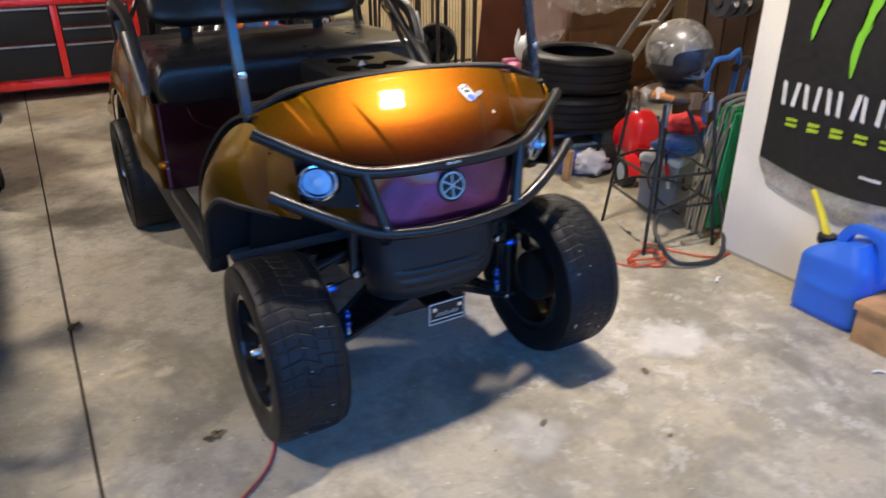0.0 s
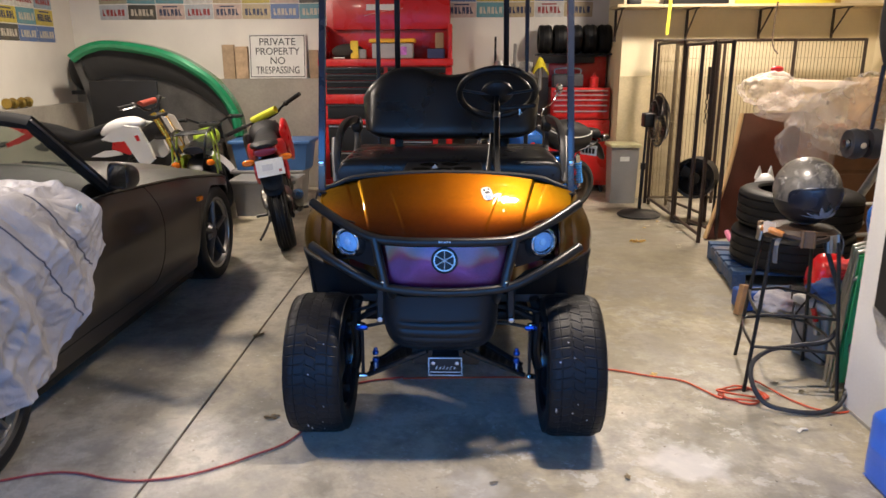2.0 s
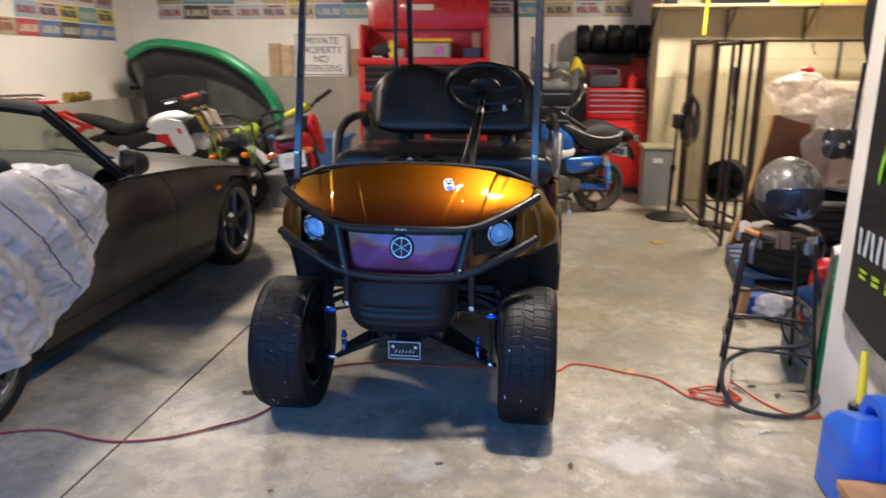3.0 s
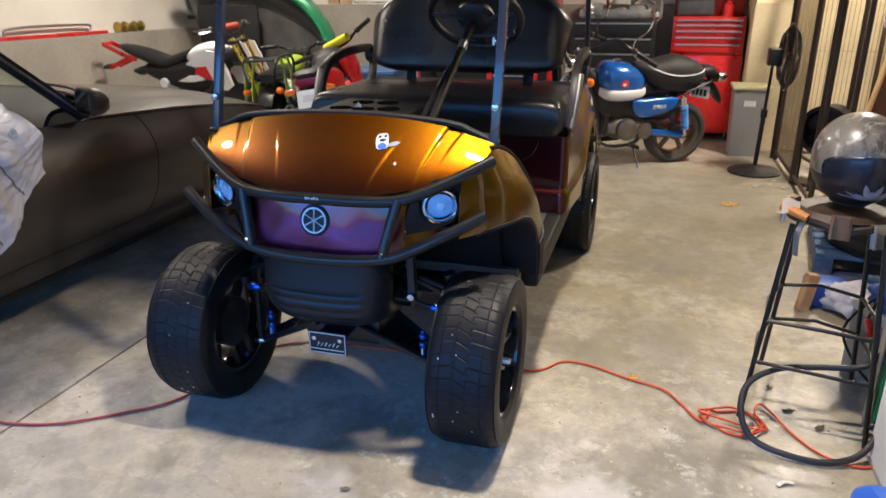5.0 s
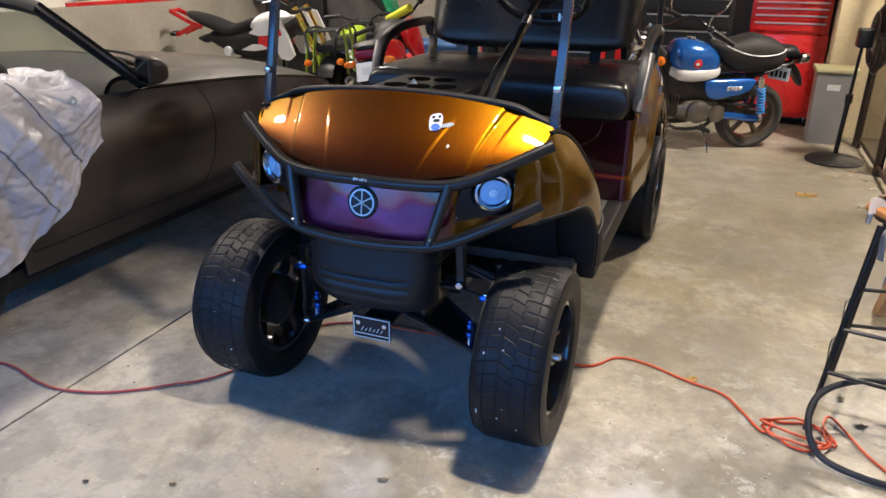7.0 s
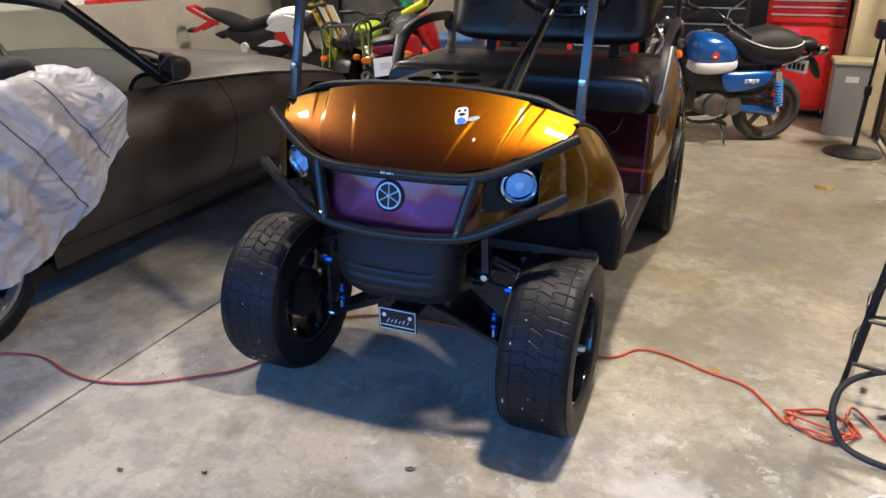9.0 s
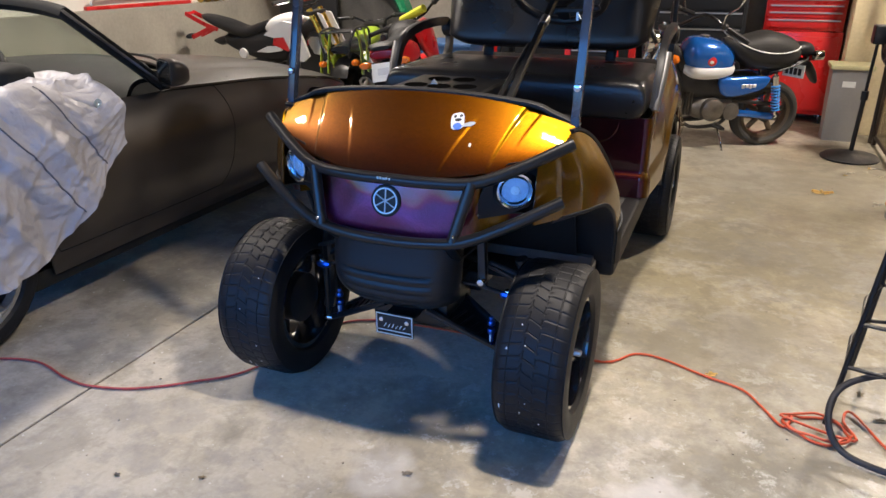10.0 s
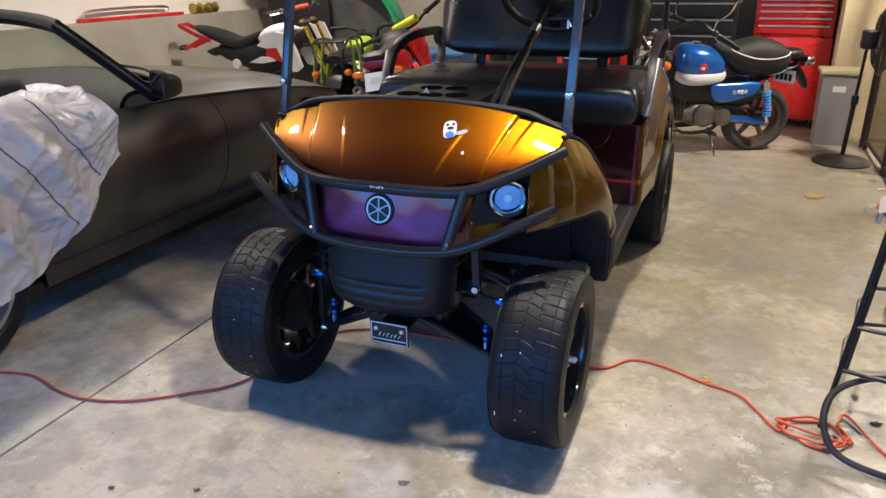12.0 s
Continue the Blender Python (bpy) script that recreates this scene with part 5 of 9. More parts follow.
def crumpled_cloth():
    """Thin coated cloth, creased all over."""
    m = mat("grey_cover_cloth", (0.34, 0.333, 0.355), 0.5, var=0.10, scale=5, bump=0.2, fine=60)
    nt = m.node_tree
    b = nt.nodes["Principled BSDF"]
    v = nt.nodes["Texture Coordinate"].outputs["Object"]
    last = b.inputs["Normal"].links[0].from_socket
    for scale, dist, strength in ((4.0, 0.060, 0.9), (10.0, 0.022, 0.6), (30.0, 0.006, 0.45)):
        n = nt.nodes.new("ShaderNodeTexNoise")
        n.inputs["Scale"].default_value, n.inputs["Detail"].default_value, n.inputs["Distortion"].default_value = scale, 2, 0.6
        link(nt, v, n.inputs["Vector"])
        sub = nt.nodes.new("ShaderNodeMath")
        sub.operation = "SUBTRACT"
        sub.inputs[1].default_value = 0.5
        link(nt, n.outputs["Fac"], sub.inputs[0])
        ridge = nt.nodes.new("ShaderNodeMath")
        ridge.operation = "ABSOLUTE"
        link(nt, sub.outputs[0], ridge.inputs[0])
        bp = nt.nodes.new("ShaderNodeBump")
        bp.inputs["Strength"].default_value, bp.inputs["Distance"].default_value = strength, dist
        link(nt, ridge.outputs[0], bp.inputs["Height"])
        link(nt, last, bp.inputs["Normal"])
        last = bp.outputs["Normal"]
    link(nt, last, b.inputs["Normal"])
    return m


COVER = solo("car_cover", sheet(B(), cover, 200, 120, 0.004), crumpled_cloth(), "crumpled light grey car cover hanging over the car door", "car cover", smooth=80)
for u0, u1 in ((0.20, 0.07), (0.36, 0.20)):
    pts = [cover(lerp(u0, u1, (v / 40) ** 0.8) + 0.006 * math.sin(v / 5), lerp(0.40, 0.97, v / 40)) + Vector((0.001, 0, 0.001)) for v in range(41)]
    part("dark_seam", sweep(B(), pts, 0.0032, 6), mat("dark_seam", (0.10, 0.10, 0.13), 0.7), COVER, "dark piping seam")
part("eyelet", lathe(B(), [(-0.004, 0.012), (0.006, 0.018), (0.006, 0.008), (-0.004, 0.008)], "x", 20, centre=cover(0.07, 0.5) + Vector((0.008, 0, 0)), closed=True), M_PALE, COVER, "pale metal eyelet")


# ---- motorcycles ----
M_BIKEBLUE = mat("pearl_blue_paint", (0.010, 0.125, 0.50), 0.2, metal=0.3, var=0.1, bump=0, coat=1.0)
M_BIKEWHITE = mat("white_plastic", (0.72, 0.72, 0.70), 0.35, var=0.06, bump=0.03)
M_BIKERED = mat("red_plastic", (0.60, 0.010, 0.014), 0.3, var=0.1, bump=0.02, coat=0.3)
M_GOLD = mat("gold_anodised_fork", (0.80, 0.50, 0.08), 0.28, metal=1, var=0.1, bump=0)
M_LIME = mat("lime_green_plastic", (0.30, 0.44, 0.03), 0.4, var=0.15, bump=0.05)
M_CLUTTER = mat("grey_machine_parts", (0.26, 0.25, 0.24), 0.45, metal=0.5, var=0.4, scale=14, bump=0.2)
M_DUSTY = mat("dusty_tyre_rubber", (0.045, 0.042, 0.036), 0.8, var=0.3, scale=9, bump=0.3, dirt=(0.17, 0.15, 0.11), dirt_amount=0.6)
M_CAST = mat("dull_cast_aluminium", (0.19, 0.175, 0.155), 0.36, metal=0.75, var=0.3, scale=12, bump=0.15)
M_GRIME = mat("grimy_black_metal", (0.028, 0.026, 0.024), 0.5, metal=0.2, var=0.4, scale=14, bump=0.2)
M_ORANGE = mat("orange_indicator", (0.85, 0.20, 0.01), 0.25, bump=0)
M_REDLENS = mat("red_lens", (0.22, 0.006, 0.010), 0.15, bump=0)
M_PIPING = mat("white_piping", (0.7, 0.7, 0.68), 0.5)
M_PLATEWHITE = mat("plate_white", (0.76, 0.78, 0.76), 0.45, bump=0.02)


def bike_base(name, label, m, wb, R, tw, head, fork, tyre, rim, lower, bars, bar_mat, arm):
    """Wheels, fork, bars, engine and frame of a small motorcycle: x ahead, y to its near side, rear axle over the origin."""
    T = thing(name, label, "motorcycle", m)
    head = Vector(head)
    for nm, x in (("rear_wheel", 0.0), ("front_wheel", wb)):
        w = part(nm, lathe(B(), [(-0.04, R - 0.085), (-0.05, R - 0.06), (0.05, R - 0.06), (0.04, R - 0.085), (0.0, R - 0.095)], "y", 40, centre=(x, 0, R), closed=True), rim, T, "metal wheel rim")
        prof = [(-0.042, R - 0.07), (-tw * 0.5, R - 0.045), (-tw * 0.5, R - 0.028), (-tw * 0.40, R - 0.010), (-tw * 0.37, R - 0.016), (-tw * 0.30, R - 0.010), (-tw * 0.25, R - 0.001), (-tw * 0.22, R - 0.008), (-tw * 0.08, R - 0.006), (-tw * 0.06, R)]
        prof = prof + [(-a, r) for a, r in reversed(prof)]
        part("tyre", lathe(B(), prof, "y", 56, centre=(x, 0, R), closed=True), tyre, w, "black motorcycle tyre")
        part("hub", lathe(B(), [(-0.06, 0.03), (-0.045, 0.06), (0.045, 0.06), (0.06, 0.03)], "y", 20, centre=(x, 0, R)), M_GRIME, w)
        for k in range(5):
            a = 2 * math.pi * k / 5 + 0.4
            part("spoke", sweep(B(), [(x + 0.05 * math.cos(a), 0, R + 0.05 * math.sin(a)), (x + (R - 0.088) * math.cos(a), 0, R + (R - 0.088) * math.sin(a))], 0.014, 8, flat=(0.03, 0.04)), rim, w)
    for sy in (-1, 1):
        part("fork_slider", sweep(B(), [(wb + 0.01, sy * 0.078, R - 0.02), (lerp(wb, head.x, 0.40), sy * 0.078, lerp(R, head.z, 0.40))], 0.026, 10), lower, T, "fork slider")
        part("fork_tube", sweep(B(), [(lerp(wb, head.x, 0.36), sy * 0.078, lerp(R, head.z, 0.36)), (head.x - 0.025, sy * 0.078, head.z + 0.05)], 0.021 if fork is not M_GOLD else 0.024, 12), fork, T, "fork tube")
        b = [Vector(q) for q in bars[sy]]
        part("handlebar", sweep(B(), smooth_line(b, 5), 0.011, 8), bar_mat, T, "bent handlebar half")
        part("grip", sweep(B(), [b[-2].lerp(b[-1], 0.25), b[-1] + (b[-1] - b[-2]) * 0.08], 0.018, 10), M_BLACK, T, "black rubber grip")
        d = (b[-1] - b[-2]).normalized()
        part("brake_lever", sweep(B(), smooth_line([b[-2].lerp(b[-1], 0.1), b[-2].lerp(b[-1], 0.4) + Vector((0.05, 0, -0.005)), b[-1] + Vector((0.035, 0, -0.01))], 3), 0.005, 6), M_ALU, T)
        part("control_pod", ball(B(), b[-2].lerp(b[-1], 0.08), (0.026, 0.026, 0.024), 2), M_GRIME, T)
        part("swing_arm", sweep(B(), [(-0.03, sy * 0.085, R - 0.005), (0.34, sy * 0.085, R + 0.04)], 0.02, 8, flat=(0.026, 0.05)), arm, T)
        part("foot_peg", sweep(B(), [(0.40, sy * 0.08, R - 0.05), (0.40, sy * 0.21, R - 0.05)], 0.012, 6), M_GRIME, T)
        part("frame_tube", sweep(B(), smooth_line([(head.x - 0.03, 0, head.z - 0.12), (0.72, sy * 0.07, head.z - 0.35), (0.66, sy * 0.09, R - 0.04), (0.40, sy * 0.09, R - 0.06), (0.30, sy * 0.09, R + 0.05)], 4), 0.014, 8), M_GRIME, T)
    part("triple_clamp", box(B(), head.x - 0.06, head.x + 0.02, -0.105, 0.105, head.z + 0.0, head.z + 0.035, 0.01), M_GRIME, T, "fork clamp")
    part("lower_clamp", box(B(), head.x - 0.03, head.x + 0.07, -0.105, 0.105, head.z - 0.17, head.z - 0.135, 0.01), M_GRIME, T)
    part("frame_spine", loft(B(), [(0.22, R + 0.19, 0.05, 0.05), (0.45, R + 0.24, 0.08, 0.055), (0.70, lerp(R, head.z, 0.62), 0.08, 0.05), (head.x, head.z - 0.06, 0.07, 0.035)]), M_GRIME, T, "grimy frame and air box")
    eng = part("engine", loft(B(), fine([(0.24, R + 0.05, 0.05, 0.08), (0.28, R + 0.05, 0.085, 0.10), (0.50, R + 0.06, 0.095, 0.105), (0.60, R + 0.06, 0.06, 0.08)])), M_CAST, T, "cast aluminium engine case")
    part("cylinder", loft(B(), [(0.55, R + 0.08, 0.05, 0.055), (0.74, R + 0.11, 0.055, 0.058)]), M_CAST, eng)
    for k in range(6):
        part("cooling_fin", box(B(), 0.60 + 0.024 * k, 0.609 + 0.024 * k, -0.075, 0.075, R + 0.015, R + 0.185, 0.004, 1), M_CAST, eng)
    part("crank_cover", lathe(B(), [(0.09, 0.088), (0.128, 0.082), (0.142, 0.06), (0.146, 0.0005)], "y", 28, centre=(0.46, 0, R + 0.06)), M_CAST, eng, "round engine side cover")
    part("sprocket_cover", lathe(B(), [(0.09, 0.065), (0.115, 0.06), (0.122, 0.0005)], "y", 20, centre=(0.31, 0, R + 0.04)), M_CAST, eng)
    part("chain_guard", sweep(B(), [(-0.05, 0.075, R + 0.085), (0.30, 0.08, R + 0.12)], 0.01, 6, flat=(0.02, 0.03)), M_GRIME, T)
    part("carburettor", loft(B(), [(0.50, R + 0.22, 0.03, 0.04), (0.60, R + 0.21, 0.035, 0.045)]), M_GRIME, T)
    part("exhaust", sweep(B(), smooth_line([(0.74, -0.05, R + 0.1), (0.82, -0.09, R - 0.04), (0.55, -0.12, R - 0.08), (0.24, -0.15, R - 0.02), (0.1, -0.155, R + 0.06)], 5), 0.02, 10), M_GRIME, T, "exhaust pipe")
    muf = part("muffler", lathe(B(), [(0, 0.02), (0.03, 0.042), (0.26, 0.046), (0.29, 0.04), (0.285, 0.02), (0.25, 0.018), (0.25, 0.0005)], "z", 20, m=Matrix.Translation((0.16, -0.155, R + 0.045)) @ pose(0, 0, 0, 0, -68, 0)), M_CAST, T, "silver muffler")
    return T


def shock(T, a, b, colour):
    a, b = Vector(a), Vector(b)
    s = part("shock", sweep(B(), [a, b], 0.013, 8), M_CHROME, T, "rear shock with coil spring")
    part("shock_body", sweep(B(), [a.lerp(b, 0.62), a.lerp(b, 0.95)], 0.024, 10), M_CHROME, s)
    coil = [a.lerp(b, 0.14 + 0.62 * i / 100) + Vector((0.028 * math.cos(i * 0.56), 0.028 * math.sin(i * 0.56), 0)) for i in range(101)]
    part("spring", sweep(B(), coil, 0.0065, 5), colour, s, "coloured coil spring")


def arc_guard(T, x, R, r, a0, a1, w, material, label, z=0.0):
    part("mudguard", sheet(B(), lambda u, v: Vector((x + r * math.cos(lerp(a0, a1, u)), lerp(-w, w, v), R + z + (r + 0.014 * math.sin(v * math.pi)) * math.sin(lerp(a0, a1, u)))), 16, 6, 0.004), material, T, label, 60)


# small retro bike: round tank, plump saddle with piping
MM = pose(1.06, 4.02, 0, 0, 0, 207) @ pose(0, 0, 0, -6, 0, 0)
MINI = bike_base("mini_motorcycle", "small retro motorcycle, pearl blue and white, on its side stand", MM, 1.14, 0.25, 0.135, (0.86, 0, 0.86), M_CHROME, M_DUSTY, mat("bronze_rim", (0.13, 0.10, 0.07), 0.45, metal=0.6, var=0.3), M_BIKEBLUE,
                 {1: [(0.80, 0.03, 0.92), (0.79, 0.10, 0.93), (0.70, 0.26, 1.02), (0.60, 0.33, 0.96), (0.43, 0.36, 0.86)], -1: [(0.80, -0.03, 0.92), (0.79, -0.10, 0.93), (0.72, -0.26, 1.02), (0.66, -0.33, 0.97), (0.52, -0.38, 0.92)]}, M_STEEL, M_BIKEBLUE)
SEAT = fine([(-0.155, 0.705, 0.03, 0.06), (-0.13, 0.705, 0.075, 0.10), (-0.06, 0.708, 0.115, 0.132), (0.05, 0.718, 0.138, 0.14), (0.13, 0.722, 0.138, 0.14), (0.21, 0.718, 0.122, 0.134), (0.29, 0.735, 0.085, 0.118), (0.36, 0.765, 0.052, 0.09), (0.415, 0.785, 0.025, 0.05)])
ms = part("seat", loft(B(), SEAT, 28), mat("matte_black_saddle", (0.022, 0.021, 0.020), 0.6, var=0.25, bump=0.25, fine=120, spec=0.4), MINI, "plump black saddle", 80)


def piping(sy):
    out = []
    for q in range(15):
        x = lerp(-0.135, 0.37, q / 14)
        i = min(range(len(SEAT)), key=lambda k: abs(SEAT[k][0] - x))
        _, zc, hz, hy, _ = SEAT[i]
        zp = 0.705 + 0.9 * (x - 0.06) ** 2 + 0.02
        f = min(abs(zp - zc) / hz, 0.97)
        out.append(Vector((x, sy * (hy * (1 - f ** 2.4) ** (1 / 2.4) + 0.001), zp)))
    return out


part("piping", sweep(B(), piping(1) + list(reversed(piping(-1))), 0.005, 6, closed=True), M_PIPING, ms, "white seat piping")
tk = part("fuel_tank", loft(B(), fine([(0.335, 0.655, 0.04, 0.06), (0.37, 0.66, 0.085, 0.11), (0.45, 0.675, 0.125, 0.142), (0.55, 0.69, 0.135, 0.15), (0.64, 0.70, 0.125, 0.138), (0.69, 0.71, 0.085, 0.10), (0.715, 0.715, 0.03, 0.05)]), 28), M_BIKEBLUE, MINI, "pearl blue fuel tank", 80)
part("lower_tank", loft(B(), fine([(0.33, 0.60, 0.035, 0.08), (0.37, 0.597, 0.05, 0.118), (0.46, 0.592, 0.058, 0.150), (0.56, 0.588, 0.058, 0.157), (0.65, 0.592, 0.05, 0.142), (0.70, 0.605, 0.03, 0.09)]), 24, 3.0), M_BIKEWHITE, tk, "white lower half of the tank", 80)
for sy in (-1, 1):
    part("tank_badge", ball(B(), (0.54, sy * 0.147, 0.675), (0.034, 0.008, 0.034), 2), M_RED, tk, "round red badge")
    part("badge_mark", ball(B(), (0.545, sy * 0.1535, 0.672), (0.016, 0.004, 0.012), 2), M_BIKEWHITE, tk)
    sc_ = part("side_cover", loft(B(), fine([(0.06, 0.53, 0.018, 0.02), (0.10, 0.505, 0.05, 0.028), (0.20, 0.49, 0.066, 0.033), (0.34, 0.475, 0.075, 0.034), (0.41, 0.49, 0.06, 0.028), (0.44, 0.52, 0.02, 0.02)]), 20, 3.2, m=Matrix.Translation((0, sy * 0.092, 0))), M_BIKEBLUE, MINI, "pearl blue side cover", 80)
    for k, (a, b) in enumerate(((0.165, 0.19), (0.195, 0.215), (0.22, 0.245), (0.25, 0.275))):
        part("side_writing", box(B(), a, b, min(sy * 0.1255, sy * 0.128), max(sy * 0.1255, sy * 0.128), 0.477 - 0.006 * (k % 2), 0.503, 0.0012, 1), M_PALE, sc_, "", 0)
    shock(MINI, (-0.03, sy * 0.125, 0.26), (0.03, sy * 0.118, 0.575), mat("sky_blue_spring", (0.05, 0.30, 0.75), 0.3, coat=0.5))
    part("axle_nut", lathe(B(), [(sy * 0.10, 0.018), (sy * 0.135, 0.017), (sy * 0.145, 0.008)], "y", 6, centre=(-0.03, 0, 0.255)), M_CHROME, MINI)
    part("grab_rail", sweep(B(), smooth_line([(0.02, sy * 0.13, 0.60), (-0.10, sy * 0.125, 0.635), (-0.20, sy * 0.09, 0.67), (-0.235, 0, 0.68)], 4), 0.007, 8), M_GRIME, MINI, "dark grab rail")
    part("rear_indicator", lathe(B(), [(-0.045, 0.012), (-0.03, 0.034), (0.02, 0.036), (0.032, 0.03), (0.036, 0.0005)], "x", 18, centre=(-0.27, sy * 0.10, 0.70)), M_CHROME, MINI, "chrome turn signal")
    part("front_indicator", ball(B(), (0.83, sy * 0.17, 0.70), (0.035, 0.032, 0.035), 2), M_ORANGE, MINI, "orange turn signal")
    part("mirror_stem", sweep(B(), smooth_line([(0.60, sy * 0.33, 0.96), (0.60, sy * 0.36, 1.03), (0.53, sy * 0.38, 1.09), (0.50, sy * 0.40, 1.18)], 4), 0.006, 6), M_CHROME, MINI)
    part("mirror_head", ball(B(), (0.50, sy * 0.41, 1.20), (0.014, 0.05, 0.045), 2), M_CHROME, MINI, "round mirror")
part("air_box", loft(B(), fine([(0.06, 0.44, 0.05, 0.06), (0.14, 0.46, 0.10, 0.085), (0.40, 0.46, 0.11, 0.09), (0.66, 0.50, 0.10, 0.08), (0.74, 0.52, 0.04, 0.05)])), M_GRIME, MINI, "black air box and frame", 80)
part("tank_cap", lathe(B(), [(0.80, 0.034), (0.835, 0.032), (0.84, 0.0005)], "z", 20, centre=(0.56, 0, 0)), M_CHROME, tk)
part("tail_hump", loft(B(), fine([(-0.27, 0.70, 0.03, 0.05), (-0.24, 0.725, 0.045, 0.07), (-0.15, 0.73, 0.045, 0.075), (-0.08, 0.70, 0.03, 0.06)])), M_BLACK, MINI, "black tail rack pad", 80)
part("tail_lamp", lathe(B(), [(-0.05, 0.03), (-0.03, 0.05), (0.04, 0.052), (0.05, 0.04)], "x", 20, centre=(-0.28, 0, 0.69)), M_REDLENS, MINI, "red tail lamp")
part("tail_mudguard", loft(B(), fine([(-0.34, 0.50, 0.03, 0.05), (-0.31, 0.545, 0.045, 0.06), (-0.25, 0.61, 0.04, 0.065), (-0.15, 0.625, 0.03, 0.06), (0.05, 0.56, 0.03, 0.06)])), M_BLACK, MINI, "black rear mudguard", 80)
pm = Matrix.Translation((-0.125, 0.075, 0.585)) @ pose(0, 0, 0, 4, 0, 128)
np_ = part("number_plate", box(B(), -0.075, 0.075, -0.002, 0.002, -0.045, 0.045, 0.002, 1, m=pm), M_PLATEWHITE, MINI, "white plate with plain dark bars", 0)
for k in range(4):
    part("plate_bar", box(B(), -0.06 + 0.031 * k, -0.037 + 0.031 * k, -0.0045, -0.0025, -0.028, 0.022, m=pm), M_BLACK, np_, smooth=0)
    part("plate_bar", box(B(), -0.06 + 0.031 * k, -0.037 + 0.031 * k, 0.0025, 0.0045, -0.028, 0.022, m=pm), M_BLACK, np_, smooth=0)
arc_guard(MINI, 1.14, 0.25, 0.285, 0.35, 2.4, 0.07, M_BIKEBLUE, "blue front mudguard")
part("headlamp", lathe(B(), [(0.0, 0.03), (0.03, 0.07), (0.10, 0.085), (0.12, 0.082), (0.125, 0.0005)], "x", 24, centre=(0.88, 0, 0.80)), M_CHROME, MINI, "round headlamp")
part("kick_stand", sweep(B(), smooth_line([(0.40, 0.10, 0.19), (0.38, 0.17, 0.09), (0.365, 0.20, 0.012), (0.33, 0.205, 0.010)], 4), 0.0095, 8), M_CHROME, MINI, "chrome side stand")
part("pedal", sweep(B(), [(0.46, 0.14, 0.20), (0.38, 0.20, 0.185)], 0.012, 6), M_BLACK, MINI)

# red bike seen from behind, leaning on its stand
RM = pose(-1.25, 2.58, 0, 0, 0, 104) @ pose(0, 0, 0, -9, 0, 0)
RI = RM.inverted()
RB = bike_base("red_motorcycle", "small red motorcycle with yellow bar pad leaning on its stand", RM, 1.18, 0.26, 0.13, (0.86, 0, 0.84), M_GRIME, M_TYRE, M_GRIME, M_GRIME,
               {1: [RI @ Vector(q) for q in ((-1.60, 3.52, 0.905), (-1.69, 3.50, 0.875), (-1.77, 3.42, 0.845), (-1.87, 3.24, 0.79))], -1: [RI @ Vector(q) for q in ((-1.60, 3.52, 0.905), (-1.52, 3.50, 0.95), (-1.43, 3.45, 1.03), (-1.29, 3.36, 1.11))]}, M_STEEL, M_GRIME)
part("bar_pad", sweep(B(), [RI @ Vector((-1.73, 3.50, 0.885)), RI @ Vector((-1.51, 3.45, 0.985))], 0.032, 10), mat("yellow_pad", (0.62, 0.62, 0.03), 0.6), RB, "yellow crossbar pad")
part("seat", loft(B(), fine([(-0.20, 0.80, 0.02, 0.035), (-0.10, 0.80, 0.035, 0.07), (0.10, 0.79, 0.045, 0.095), (0.34, 0.80, 0.05, 0.09), (0.50, 0.86, 0.035, 0.06)])), M_TRIM, RB, "black narrow seat", 80)
part("fuel_tank", loft(B(), fine([(0.40, 0.78, 0.04, 0.08), (0.48, 0.80, 0.09, 0.12), (0.60, 0.83, 0.10, 0.13), (0.76, 0.84, 0.07, 0.09), (0.82, 0.83, 0.03, 0.05)])), M_TRIM, RB, "black fuel tank", 80)
for sy in (-1, 1):
    part("tail_panel", loft(B(), fine([(-0.22, 0.785, 0.02, 0.02, sy * 0.055), (-0.12, 0.77, 0.055, 0.03, sy * 0.085), (0.08, 0.745, 0.075, 0.035, sy * 0.105), (0.30, 0.72, 0.06, 0.03, sy * 0.11), (0.38, 0.70, 0.02, 0.02, sy * 0.11)]), 16, 2.6), M_BIKERED, RB, "red tail panel", 80)
    part("shroud", loft(B(), fine([(0.40, 0.83, 0.03, 0.02, sy * 0.13), (0.48, 0.80, 0.11 if sy < 0 else 0.06, 0.032, sy * 0.145), (0.64, 0.76, 0.16 if sy < 0 else 0.09, 0.036, sy * 0.155), (0.80, 0.68, 0.13, 0.03, sy * 0.165), (0.86, 0.62, 0.03, 0.02, sy * 0.15)]), 16, 2.6), M_BIKERED if sy < 0 else M_GRIME, RB, "moulded tank shroud", 80)
    part("indicator_stalk", sweep(B(), [(-0.20, 0, 0.715), (-0.21, sy * 0.09, 0.715)], 0.011, 8), M_BLACK, RB)
    part("rear_indicator", loft(B(), fine([(-0.245, 0.715, 0.015, 0.03, sy * 0.13), (-0.225, 0.715, 0.024, 0.044, sy * 0.13), (-0.19, 0.715, 0.014, 0.03, sy * 0.125)])), M_ORANGE, RB, "orange turn signal")
    part("leg_shield", loft(B(), fine([(0.10, 0.60, 0.03, 0.015, sy * 0.10), (0.18, 0.58, 0.09, 0.02, sy * 0.11), (0.30, 0.58, 0.05, 0.02, sy * 0.11)]), 14), M_BIKERED, RB, "red lower side panel")
